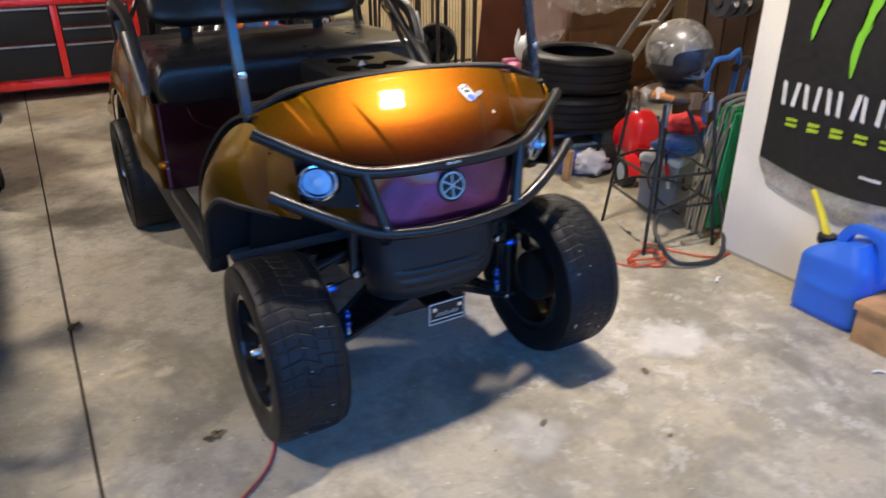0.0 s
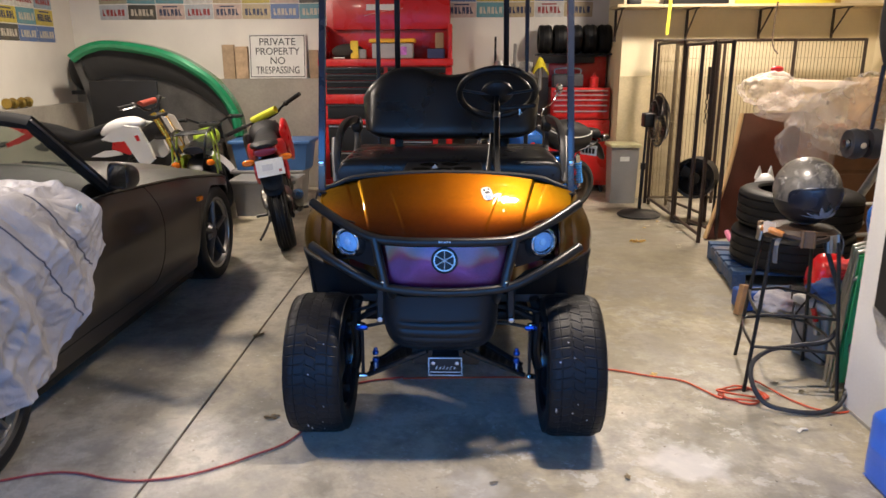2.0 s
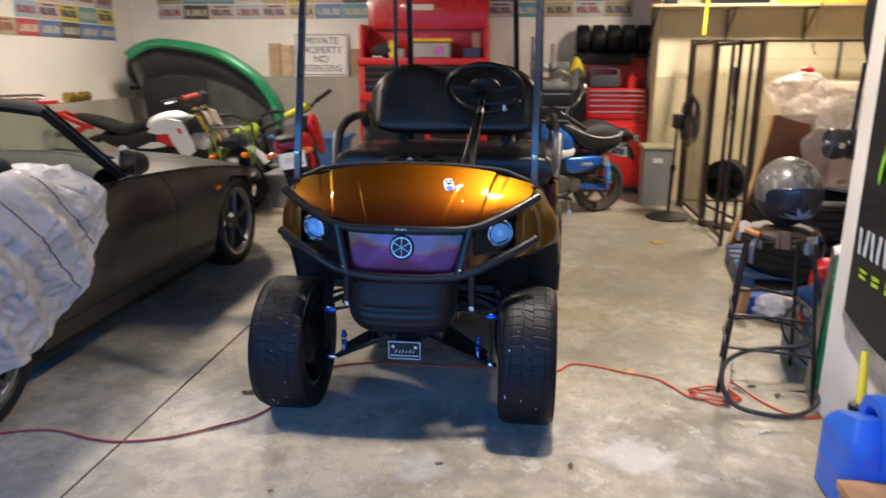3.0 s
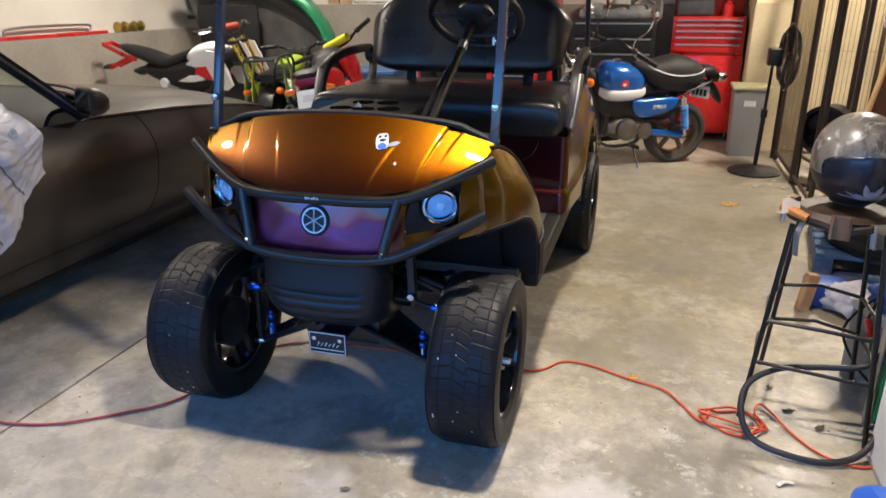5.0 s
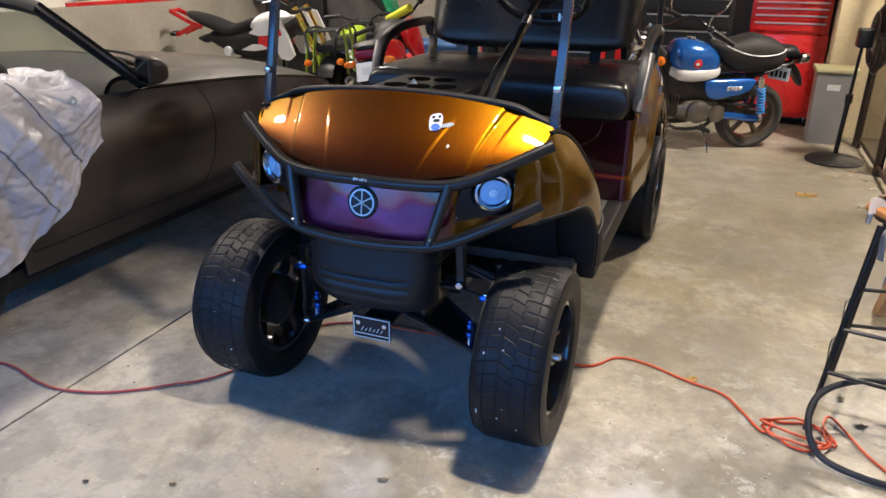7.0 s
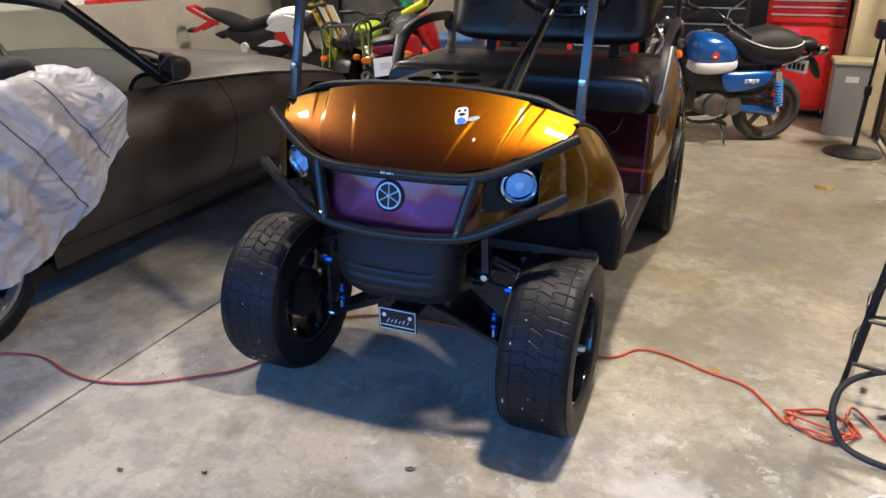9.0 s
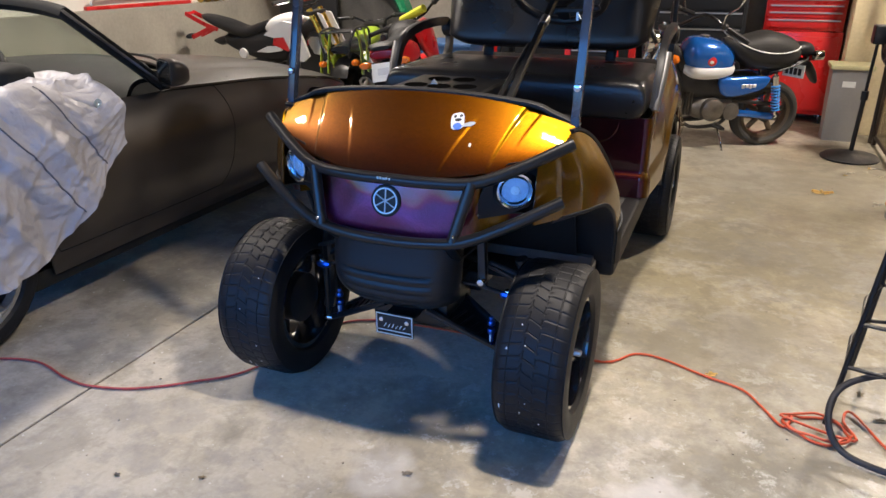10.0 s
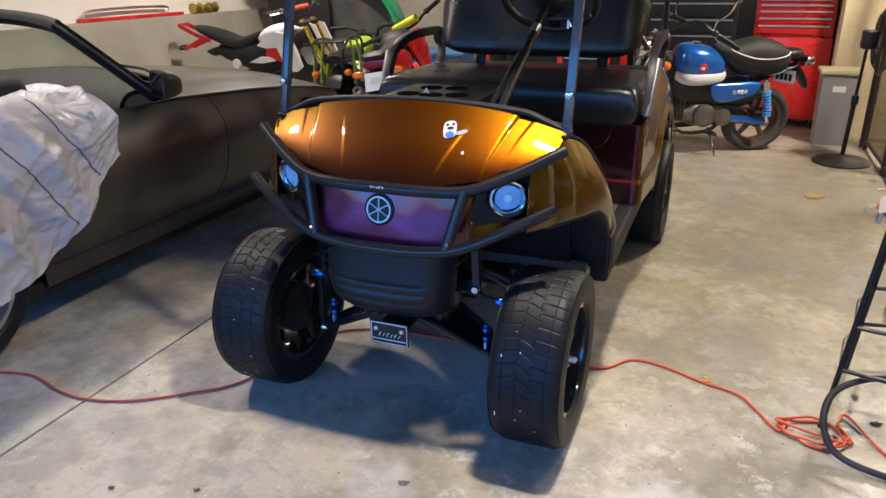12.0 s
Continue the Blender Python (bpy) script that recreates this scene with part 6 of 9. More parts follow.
part("tail_lamp", loft(B(), fine([(-0.262, 0.772, 0.018, 0.05), (-0.25, 0.775, 0.030, 0.085), (-0.17, 0.78, 0.028, 0.07)])), M_REDLENS, RB, "dark red tail lamp")
part("tail_cover", loft(B(), fine([(-0.265, 0.815, 0.012, 0.06), (-0.20, 0.822, 0.028, 0.10), (-0.05, 0.82, 0.025, 0.09)])), M_TRIM, RB)
pm = Matrix.Translation((-0.275, -0.012, 0.665)) @ pose(0, 0, 0, -24, 0, -90)
np_ = part("number_plate", box(B(), -0.092, 0.092, -0.002, 0.002, -0.058, 0.058, 0.003, 1, m=pm), M_PLATEWHITE, RB, "white number plate with plain faint bars", 0)
part("plate_bar", box(B(), -0.055, 0.02, -0.0045, -0.0025, -0.02, 0.025, m=pm), mat("faint_plate_bar", (0.58, 0.60, 0.61), 0.5), np_, smooth=0)
part("plate_bar", box(B(), 0.055, 0.075, -0.0045, -0.0025, -0.04, -0.022, m=pm), mat("faded_red_print", (0.45, 0.12, 0.12), 0.5), np_, smooth=0)
part("plate_holder", loft(B(), fine([(-0.25, 0.60, 0.10, 0.075), (-0.20, 0.62, 0.11, 0.08), (-0.10, 0.66, 0.07, 0.07)])), M_TRIM, RB, "black plastic tail under the plate", 80)
part("inner_guard", loft(B(), fine([(-0.20, 0.50, 0.05, 0.07), (-0.12, 0.55, 0.06, 0.075), (0.10, 0.60, 0.06, 0.07), (0.25, 0.58, 0.05, 0.06)])), M_TRIM, RB, "black inner mudguard", 80)
arc_guard(RB, 1.18, 0.26, 0.30, 0.6, 2.4, 0.06, M_BIKERED, "red front mudguard", 0.04)
part("kick_stand", sweep(B(), smooth_line([(0.36, 0.09, 0.20), (0.30, 0.17, 0.09), (0.26, 0.20, 0.06), (0.22, 0.205, 0.058)], 4), 0.010, 8), M_GRIME, RB, "side stand")
part("head_cowl", loft(B(), fine([(0.90, 0.80, 0.05, 0.06), (0.96, 0.79, 0.10, 0.10), (1.02, 0.77, 0.05, 0.06)])), M_BLACK, RB, "black headlamp cowl")

# white and red bike parked across, seen over the car's bonnet
WM = pose(-3.53, 3.62, 0, 0, 0, -3) @ pose(0, 0, 0, 5, 0, 0)
WB_ = bike_base("white_motorcycle", "white and red small motorcycle with gold fork tubes", WM, 1.32, 0.25, 0.11, (1.02, 0, 0.92), M_GOLD, M_TYRE, M_GRIME, M_GOLD,
                {1: [(0.95, 0.02, 0.99), (0.95, 0.10, 1.0), (0.92, 0.22, 1.06), (0.86, 0.36, 1.05)], -1: [(0.95, -0.02, 0.99), (0.95, -0.10, 1.0), (0.92, -0.22, 1.06), (0.86, -0.36, 1.05)]}, M_STEEL, M_GRIME)
part("seat", loft(B(), fine([(-0.24, 0.88, 0.012, 0.04), (-0.16, 0.855, 0.035, 0.08), (0.04, 0.80, 0.055, 0.10), (0.24, 0.745, 0.055, 0.10), (0.38, 0.775, 0.055, 0.09), (0.52, 0.83, 0.04, 0.07), (0.56, 0.84, 0.02, 0.04)])), M_TRIM, WB_, "black flat seat", 80)
part("mid_body", loft(B(), fine([(0.02, 0.68, 0.05, 0.07), (0.15, 0.65, 0.07, 0.10), (0.40, 0.64, 0.13, 0.11), (0.66, 0.66, 0.14, 0.10), (0.84, 0.70, 0.06, 0.06)])), M_TRIM, WB_, "black mid body", 80)
part("fuel_tank", loft(B(), fine([(0.50, 0.80, 0.04, 0.07), (0.60, 0.83, 0.07, 0.10), (0.76, 0.87, 0.06, 0.09), (0.86, 0.87, 0.03, 0.05)])), M_BIKEWHITE, WB_, "white fuel tank", 80)
for sy in (-1, 1):
    part("shroud", plate(B(), [(0.54, 0.756), (0.65, 0.83), (0.76, 0.876), (0.89, 0.86), (0.95, 0.72), (0.99, 0.59), (0.93, 0.545), (0.85, 0.556), (0.79, 0.66), (0.75, 0.745), (0.64, 0.735)], min(sy * 0.125, sy * 0.155), max(sy * 0.125, sy * 0.155)), M_BIKEWHITE, WB_, "angular white tank shroud", 0)
    part("shroud_patch", plate(B(), [(0.64, 0.742), (0.75, 0.75), (0.80, 0.66), (0.775, 0.625), (0.62, 0.675)], min(sy * 0.115, sy * 0.148), max(sy * 0.115, sy * 0.148)), M_BIKERED, WB_, "red patch in the shroud", 0)
    part("shroud_mark", plate(B(), [(0.84, 0.79), (0.875, 0.80), (0.89, 0.75), (0.86, 0.745)], min(sy * 0.15, sy * 0.158), max(sy * 0.15, sy * 0.158)), M_BIKERED, WB_, "small red mark", 0)
    part("side_stripe", plate(B(), [(0.42, 0.605), (0.54, 0.655), (0.68, 0.662), (0.70, 0.625), (0.56, 0.602)], min(sy * 0.12, sy * 0.14), max(sy * 0.12, sy * 0.14)), M_BIKEWHITE, WB_, "white side stripe", 0)
    part("fork_guard", plate(B(), [(1.00, 0.94), (1.09, 0.925), (1.20, 0.69), (1.16, 0.64), (1.10, 0.70)], min(sy * 0.10, sy * 0.112), max(sy * 0.10, sy * 0.112)) if sy > 0 else plate(B(), [(1.04, 0.94), (1.09, 0.925), (1.20, 0.69), (1.17, 0.68)], -0.04, -0.03), M_BIKEWHITE, WB_, "white guard beside the fork", 0)
    part("tail_frame", sweep(B(), smooth_line([(-0.05, sy * 0.07, 0.77), (-0.20, sy * 0.065, 0.81), (-0.42, sy * 0.05, 0.895)], 3), 0.018, 8, flat=(0.014, 0.04)), M_BIKERED, WB_, "red tail frame")
    part("tail_arm", sweep(B(), [(-0.14, sy * 0.06, 0.78), (-0.26, sy * 0.06, 0.73), (-0.38, sy * 0.055, 0.685)], 0.016, 8, flat=(0.014, 0.04)), M_BIKERED, WB_, "red lower tail arm")
    part("round_cover", lathe(B(), [(sy * 0.10, 0.045), (sy * 0.125, 0.042), (sy * 0.13, 0.0005)], "y", 20, centre=(0.25, 0, 0.58)), M_BIKEWHITE, WB_, "round white cover")
part("tail_bridge", sweep(B(), [(-0.41, -0.05, 0.893), (-0.41, 0.05, 0.893)], 0.014, 8), M_BIKERED, WB_)
part("tail_knob", ball(B(), (-0.45, 0.0, 0.685), (0.03, 0.07, 0.025), 2), M_BLACK, WB_)
part("tail_knob", loft(B(), fine([(-0.14, 0.66, 0.015, 0.04), (-0.06, 0.66, 0.04, 0.06), (0.02, 0.68, 0.03, 0.05)])), M_BLACK, WB_, "black lower tail")
arc_guard(WB_, 1.32, 0.25, 0.32, 0.5, 2.5, 0.06, M_BIKEWHITE, "white front mudguard", 0.06)
part("bar_pad", sweep(B(), [(0.92, -0.13, 1.05), (0.92, 0.13, 1.05)], 0.028, 10), mat("red_brown_pad", (0.30, 0.05, 0.03), 0.7), WB_, "worn red bar pad")
part("kick_stand", sweep(B(), smooth_line([(0.42, -0.09, 0.20), (0.40, -0.15, 0.10), (0.38, -0.20, 0.02)], 4), 0.010, 8), M_GRIME, WB_, "side stand")

# black and lime off-road bike between the others
GM = pose(-2.16, 3.42, 0, 0, 0, 100) @ pose(0, 0, 0, -4, 0, 0)
GB = bike_base("green_motorcycle", "black and lime green off-road motorcycle with a rear carrier", GM, 1.15, 0.24, 0.11, (0.86, 0, 0.78), M_GRIME, M_TYRE, M_GRIME, M_GRIME,
               {1: [(0.83, 0.02, 0.82), (0.83, 0.10, 0.82), (0.80, 0.2, 0.86), (0.74, 0.32, 0.86)], -1: [(0.83, -0.02, 0.82), (0.83, -0.10, 0.82), (0.80, -0.2, 0.86), (0.74, -0.32, 0.86)]}, M_STEEL, M_GRIME)
part("seat", loft(B(), fine([(-0.16, 0.66, 0.03, 0.08), (0.05, 0.66, 0.05, 0.11), (0.30, 0.67, 0.05, 0.10), (0.46, 0.70, 0.03, 0.06)])), M_VINYL, GB, "black seat", 80)
part("fuel_tank", loft(B(), fine([(0.42, 0.66, 0.04, 0.08), (0.55, 0.70, 0.08, 0.12), (0.70, 0.72, 0.06, 0.09), (0.78, 0.72, 0.03, 0.05)])), M_LIME, GB, "lime green tank", 80)
arc_guard(GB, 0.0, 0.24, 0.29, 0.9, 2.6, 0.065, M_BLACK, "black rear mudguard", 0.05)
part("engine_cage", loft(B(), fine([(0.05, 0.48, 0.08, 0.08), (0.25, 0.48, 0.12, 0.11), (0.45, 0.5, 0.1, 0.1)])), M_GRIME, GB)
for sy in (-1, 1):
    part("carrier_rail", sweep(B(), smooth_line([(0.22, sy * 0.13, 0.62), (0.18, sy * 0.14, 0.80), (-0.20, sy * 0.14, 0.80), (-0.24, sy * 0.10, 0.60)], 5), 0.010, 8), M_STEEL, GB, "black carrier rail")
    for k in range(2):
        part("lime_strap", sweep(B(), smooth_line([(0.05 - 0.16 * k, sy * 0.145, 0.81), (0.03 - 0.16 * k, sy * 0.17, 0.66), (-0.02 - 0.16 * k, sy * 0.18, 0.46)], 4), 0.015, 6, flat=(0.05, 0.012)), M_LIME, GB, "lime green strap")
    part("side_panel", loft(B(), fine([(-0.02, 0.56, 0.03, 0.012, sy * 0.13), (0.10, 0.53, 0.08, 0.02, sy * 0.14), (0.26, 0.55, 0.04, 0.015, sy * 0.13)]), 14), M_LIME, GB, "lime side panel")
    part("rear_indicator", ball(B(), (-0.22, sy * 0.14, 0.56), (0.03, 0.035, 0.028), 2), M_ORANGE, GB, "orange turn signal")
for k in range(4):
    part("carrier_bar", sweep(B(), [(0.14 - 0.11 * k, -0.14, 0.80), (0.14 - 0.11 * k, 0.14, 0.80)], 0.008, 6), M_STEEL, GB)

# ---- tool chests along the back wall ----
def drawer(parent, x0, x1, y, z0, z1, face, trim, strip=True):
    d = part("drawer", box(B(), x0, x1, y - 0.018, y, z0, z1, 0.004, 2), face, parent)
    if strip:
        part("drawer_pull", box(B(), x0 + 0.01, x1 - 0.01, y - 0.032, y - 0.017, z1 - 0.022, z1 - 0.008, 0.003, 1), trim, d, "long drawer pull", 0)
    return d


M_TRIMBAR = mat("brushed_trim", (0.55, 0.54, 0.52), 0.35, metal=0.9, var=0.15)
M_DARKBAR = mat("dark_trim", (0.05, 0.05, 0.052), 0.35, metal=0.5)
TC = thing("tall_tool_chest", "tall red steel tool chest with dark drawers and open hutch", "tool chest", pose(0, 0, 0))
X0, X1, CY, CB = -1.395, -0.035, 4.86, 5.29
part("base_cabinet", box(B(), X0, X1, CY, CB, 0.10, 1.33, 0.008), M_RED, TC, "red steel cabinet body")
part("worktop", box(B(), X0 - 0.01, X1 + 0.01, CY - 0.035, CB, 1.33, 1.40, 0.006), M_RED, TC, "red top lip")
for c, d, rows in ((X0 + 0.065, -0.683, ((0.185, 0.455), (0.465, 0.735))), (-0.627, -0.238, ((0.185, 0.445), (0.455, 0.570), (0.580, 0.690), (0.698, 0.735))), (-0.182, X1 - 0.065, ((0.185, 0.455), (0.465, 0.735)))):
    for a, b in rows:
        drawer(TC, c, d, CY - 0.002, a, b, M_DARKDRAWER, M_TRIMBAR)
for xx in (-0.655, -0.210):
    part("red_divider", box(B(), xx - 0.026, xx + 0.026, CY - 0.030, CY - 0.002, 0.165, 0.740, 0.005), M_RED, TC, "red upright between the drawers")
drawer(TC, X0 + 0.065, X1 - 0.065, CY - 0.002, 0.80, 0.945, M_DARKDRAWER, M_DARKBAR)
for z0, z1 in ((0.105, 0.16), (0.745, 0.79), (0.955, 1.045)):
    part("red_band", box(B(), X0 + 0.003, X1 - 0.003, CY - 0.028, CY - 0.002, z0, z1, 0.005), M_RED, TC, "red edge band")
for k in range(4):
    z = 1.052 + 0.068 * k
    for (c, d) in ((X0 + 0.065, -0.735), (-0.695, X1 - 0.065)):
        drawer(TC, c, d, CY - 0.002, z, z + 0.062, M_DARKDRAWER, M_DARKBAR)
part("hutch_back", box(B(), X0 + 0.02, X1 - 0.02, CB - 0.03, CB, 1.401, 2.02, 0.004), M_RED, TC, "red back panel of the hutch")
part("hutch_side", box(B(), X0, X0 + 0.04, CY + 0.05, CB, 1.401, 1.74, 0.006), M_RED, TC, "red hutch side")
part("hutch_side", box(B(), X1 - 0.04, X1, CY + 0.05, CB, 1.401, 1.74, 0.006), M_RED, TC, "red hutch side")
part("lid", box(B(), X0 + 0.10, X1 - 0.03, CB - 0.10, CB - 0.035, 1.70, 2.10, 0.01), M_RED, TC, "raised red lid")
part("lid_stripe", sweep(B(), smooth_line([(-0.96, CB - 0.1025, 1.84), (-0.80, CB - 0.1025, 1.875), (-0.55, CB - 0.1025, 1.91)], 4), 0.01, 6, flat=(0.014, 0.004)), M_BIKEWHITE, TC, "white swoosh and plain bar on the lid")
part("lid_mark", box(B(), -0.94, -0.64, CB - 0.104, CB - 0.1005, 1.895, 1.955, 0.001, 1, m=None), M_BIKEWHITE, TC, "", 0)
for xx in (X0 + 0.08, X1 - 0.08):
    for yy in (CY + 0.06, CB - 0.06):
        part("caster", lathe(B(), [(-0.02, 0.03), (-0.015, 0.05), (0.015, 0.05), (0.02, 0.03)], "x", 18, centre=(xx, yy, 0.05)), M_BLACK, TC, "black caster")
        part("caster_fork", box(B(), xx - 0.03, xx + 0.03, yy - 0.02, yy + 0.02, 0.05, 0.105, 0.006), M_ALU, TC)

tote = thing("lidded_tote", "clear plastic tote with an orange lid on the tool chest", "storage box")
part("tote_body", box(B(), -0.86, -0.44, 4.93, 5.14, 1.402, 1.56, 0.02, 3), mat("milky_plastic", (0.36, 0.36, 0.37), 0.35, var=0.15), tote, "cloudy clear tote")
part("tote_lid", box(B(), -0.885, -0.415, 4.91, 5.16, 1.56, 1.60, 0.012, 3), mat("orange_yellow_plastic", (0.78, 0.42, 0.02), 0.4), tote, "orange-yellow lid")
part("tote_label", box(B(), -0.60, -0.50, 4.925, 4.9295, 1.44, 1.52), mat("magenta_blue_label", (0.45, 0.15, 0.5), 0.5, var=0.6, scale=20), tote, smooth=0)
bx = solo("blue_box", box(B(), -0.29, -0.11, 4.95, 5.10, 1.402, 1.50, 0.01), mat("navy_card", (0.03, 0.045, 0.13), 0.6), "small navy blue box on the tool chest", "box")
solo("paper_bag", box(B(), -0.21, -0.12, 5.0, 5.08, 1.502, 1.66, 0.015, 2, m=None), mat("kraft_paper", (0.45, 0.31, 0.18), 0.8, var=0.2, bump=0.4, fine=25), "brown paper bag standing on a navy box", "bag")
tb = thing("tool_bag", "dark tool bag with yellow and white packets on the chest", "tool bag")
part("bag_body", ball(B(), (-1.12, 5.02, 1.475), (0.17, 0.11, 0.08), 3), mat("dark_canvas", (0.03, 0.028, 0.026), 0.85, bump=0.4), tb)
part("packet", box(B(), -1.08, -1.0, 4.92, 4.95, 1.402, 1.58, 0.006, 1, m=None), mat("yellow_card", (0.7, 0.5, 0.05), 0.6, var=0.3), tb, "yellow card packet", 0)
part("packet", box(B(), -1.26, -1.14, 4.90, 4.93, 1.402, 1.42, 0.006, 1), mat("white_card", (0.7, 0.7, 0.68), 0.6), tb, "white packet", 0)
part("packet", box(B(), -1.0, -0.92, 4.94, 4.98, 1.402, 1.50, 0.006, 1), M_CLUTTER, tb, "grey packet", 0)

# dark chest between the red ones, with machine parts on top
DC = thing("dark_tool_chest", "dark steel tool chest with silver drawer trims", "tool chest")
part("cabinet", box(B(), 0.10, 0.86, 4.90, 5.29, 0.06, 1.08, 0.008), M_DARKDRAWER, DC)
for k in range(7):
    drawer(DC, 0.13, 0.83, 4.898, 0.12 + 0.135 * k, 0.245 + 0.135 * k, M_DARKDRAWER, M_TRIMBAR)
for xx in (0.16, 0.80):
    for yy in (4.96, 5.23):
        part("foot", lathe(B(), [(0, 0.025), (0.06, 0.025)], "z", 12, centre=(xx, yy, 0)), M_BLACK, DC)
random.seed(4)
eng2 = thing("spare_engine", "grey stripped engine parts heaped on the dark chest", "engine parts")
for k in range(16):
    a, b, c = random.uniform(0.15, 0.80), random.uniform(4.97, 5.2), 1.10 + 0.26 * random.random() ** 1.5
    if k % 3 == 0:
        part("casting", box(B(), a - 0.07, a + 0.07, b - 0.05, b + 0.05, max(c - 0.06, 1.082), c + 0.05, 0.02, 2), M_CLUTTER, eng2)
    elif k % 3 == 1:
        part("cylinder", lathe(B(), [(max(c - 0.05, 1.082), 0.05), (c, 0.062), (c + 0.04, 0.045)], "z", 16, centre=(a, b, 0)), M_ALU, eng2)
    else:
        part("tube", sweep(B(), smooth_line([(a - 0.09, b, c), (a, b - 0.04, c + 0.05), (a + 0.1, b, c - 0.01)], 4), 0.018, 8), M_CLUTTER, eng2)
part("engine_base", box(B(), 0.16, 0.80, 4.96, 5.22, 1.081, 1.16, 0.02, 2), M_CLUTTER, eng2)
part("stand_post", sweep(B(), [(0.42, 5.15, 1.1), (0.42, 5.15, 1.62)], 0.012, 8), M_STEEL, eng2)
part("stand_post", sweep(B(), [(0.62, 5.18, 1.1), (0.63, 5.18, 1.55)], 0.018, 8), M_CLUTTER, eng2)
solo("yellow_rag", sheet(B(), lambda u, v: Vector((lerp(0.80, 0.97, u), 4.97 + 0.06 * v, 1.24 + 0.17 * math.sin(math.pi * u) * (0.4 + 0.6 * v) + 0.02 * noise.noise(Vector((u * 6, v * 6, 2))))), 14, 8, 0.006), mat("yellow_cloth", (0.72, 0.60, 0.03), 0.8, bump=0.3), "crumpled bright yellow rag over the engine parts", "rag", smooth=80)
part("rag_hook", sweep(B(), [(0.88, 5.0, 1.08), (0.88, 5.02, 1.36)], 0.02, 8), M_CLUTTER, eng2)

RC = thing("red_tool_chest", "red rolling tool chest with bright drawer pulls, lid open", "tool chest")
part("lower_cabinet", box(B(), 0.99, 1.62, 4.95, 5.29, 0.08, 0.77, 0.008), M_RED, RC, "red lower cabinet")
part("lower_door", box(B(), 1.02, 1.59, 4.935, 4.95, 0.12, 0.73, 0.006), M_RED, RC, "red cabinet door")
part("upper_chest", box(B(), 1.0, 1.61, 4.96, 5.28, 0.775, 1.10, 0.008), M_RED, RC, "red upper chest")
for (a, b) in ((0.80, 0.875), (0.885, 0.935), (0.945, 0.99), (1.0, 1.04), (1.05, 1.085)):
    drawer(RC, 1.02, 1.59, 4.96, a, b, M_RED, M_TRIMBAR)
part("open_lid", box(B(), 1.0, 1.61, 5.25, 5.285, 1.10, 1.41, 0.008), M_RED, RC, "raised red lid")
for xx in (1.04, 1.57):
    for yy in (5.0, 5.24):
        part("caster", lathe(B(), [(-0.018, 0.025), (-0.012, 0.04), (0.012, 0.04), (0.018, 0.025)], "x", 18, centre=(xx, yy, 0.04)), M_BLACK, RC, "black caster")
        part("caster_fork", box(B(), xx - 0.025, xx + 0.025, yy - 0.018, yy + 0.018, 0.04, 0.085, 0.005), M_ALU, RC)
solo("portable_radio", box(B(), 1.02, 1.34, 5.02, 5.16, 1.102, 1.24, 0.03, 3), mat("black_radio", (0.05, 0.05, 0.055), 0.45, var=0.4, scale=20), "dark portable radio on the red chest", "radio")
rh = sweep(B(), smooth_line([(1.05, 5.09, 1.23), (1.06, 5.09, 1.29), (1.30, 5.09, 1.29), (1.31, 5.09, 1.23)], 4), 0.008, 8)
part("handle", rh, M_ALU, bpy.data.objects["portable_radio"], "silver handle")
solo("oil_can", lathe(B(), [(1.102, 0.05), (1.20, 0.05), (1.22, 0.02), (1.25, 0.012)], "z", 20, centre=(1.46, 5.08, 0)), M_RED, "small red oil can on the chest", "can")
wl = thing("tyre_shelf", "narrow black wall shelf that carries small tyres", "shelf")
part("shelf_board", box(B(), 0.86, 1.68, 5.12, 5.395, 1.428, 1.446, 0.004), M_BLACK, wl)
part("apron", box(B(), 0.90, 1.46, 5.10, 5.16, 1.345, 1.427, 0.012), M_BLACK, wl, "black strip under the shelf")
for k in range(5):
    tw = lathe(B(), [(-0.066, 0.062), (-0.072, 0.10), (-0.064, 0.136), (-0.04, 0.147), (-0.022, 0.148), (-0.018, 0.143), (0.018, 0.143), (0.022, 0.148), (0.04, 0.147), (0.064, 0.136), (0.072, 0.10), (0.066, 0.062)], "x", 28, closed=True)
    solo("small_tyre", tw, M_TYRE, "small black tyre on the wall shelf", "tyre", pose(0.945 + 0.157 * k, 5.25, 1.594), group="row of small tyres")

# ---- storage by the back wall ----
def tub(name, label, x0, x1, y0, y1, z0, z1, body, lid):
    t = thing(name, label, "storage box")

    def wall(u, v):
        a = 2 * math.pi * u
        c, s = math.cos(a), math.sin(a)
        k = max(abs(c), abs(s))
        c, s = c / k ** 0.85, s / k ** 0.85
        g = lerp(0.90, 1.0, v)
        return Vector(((x0 + x1) / 2 + c * (x1 - x0) / 2 * g, (y0 + y1) / 2 + s * (y1 - y0) / 2 * g, lerp(z0, z1, v)))

    part("tub", sheet(B(), wall, 40, 6, 0.006), body, t)
    part("tub_floor", box(B(), x0 + 0.05, x1 - 0.05, y0 + 0.05, y1 - 0.05, z0, z0 + 0.01), body, t, smooth=0)
    part("lid", box(B(), x0 - 0.012, x1 + 0.012, y0 - 0.012, y1 + 0.012, z1, z1 + 0.035, 0.012, 3), lid, t, "snap-on lid")
    return t


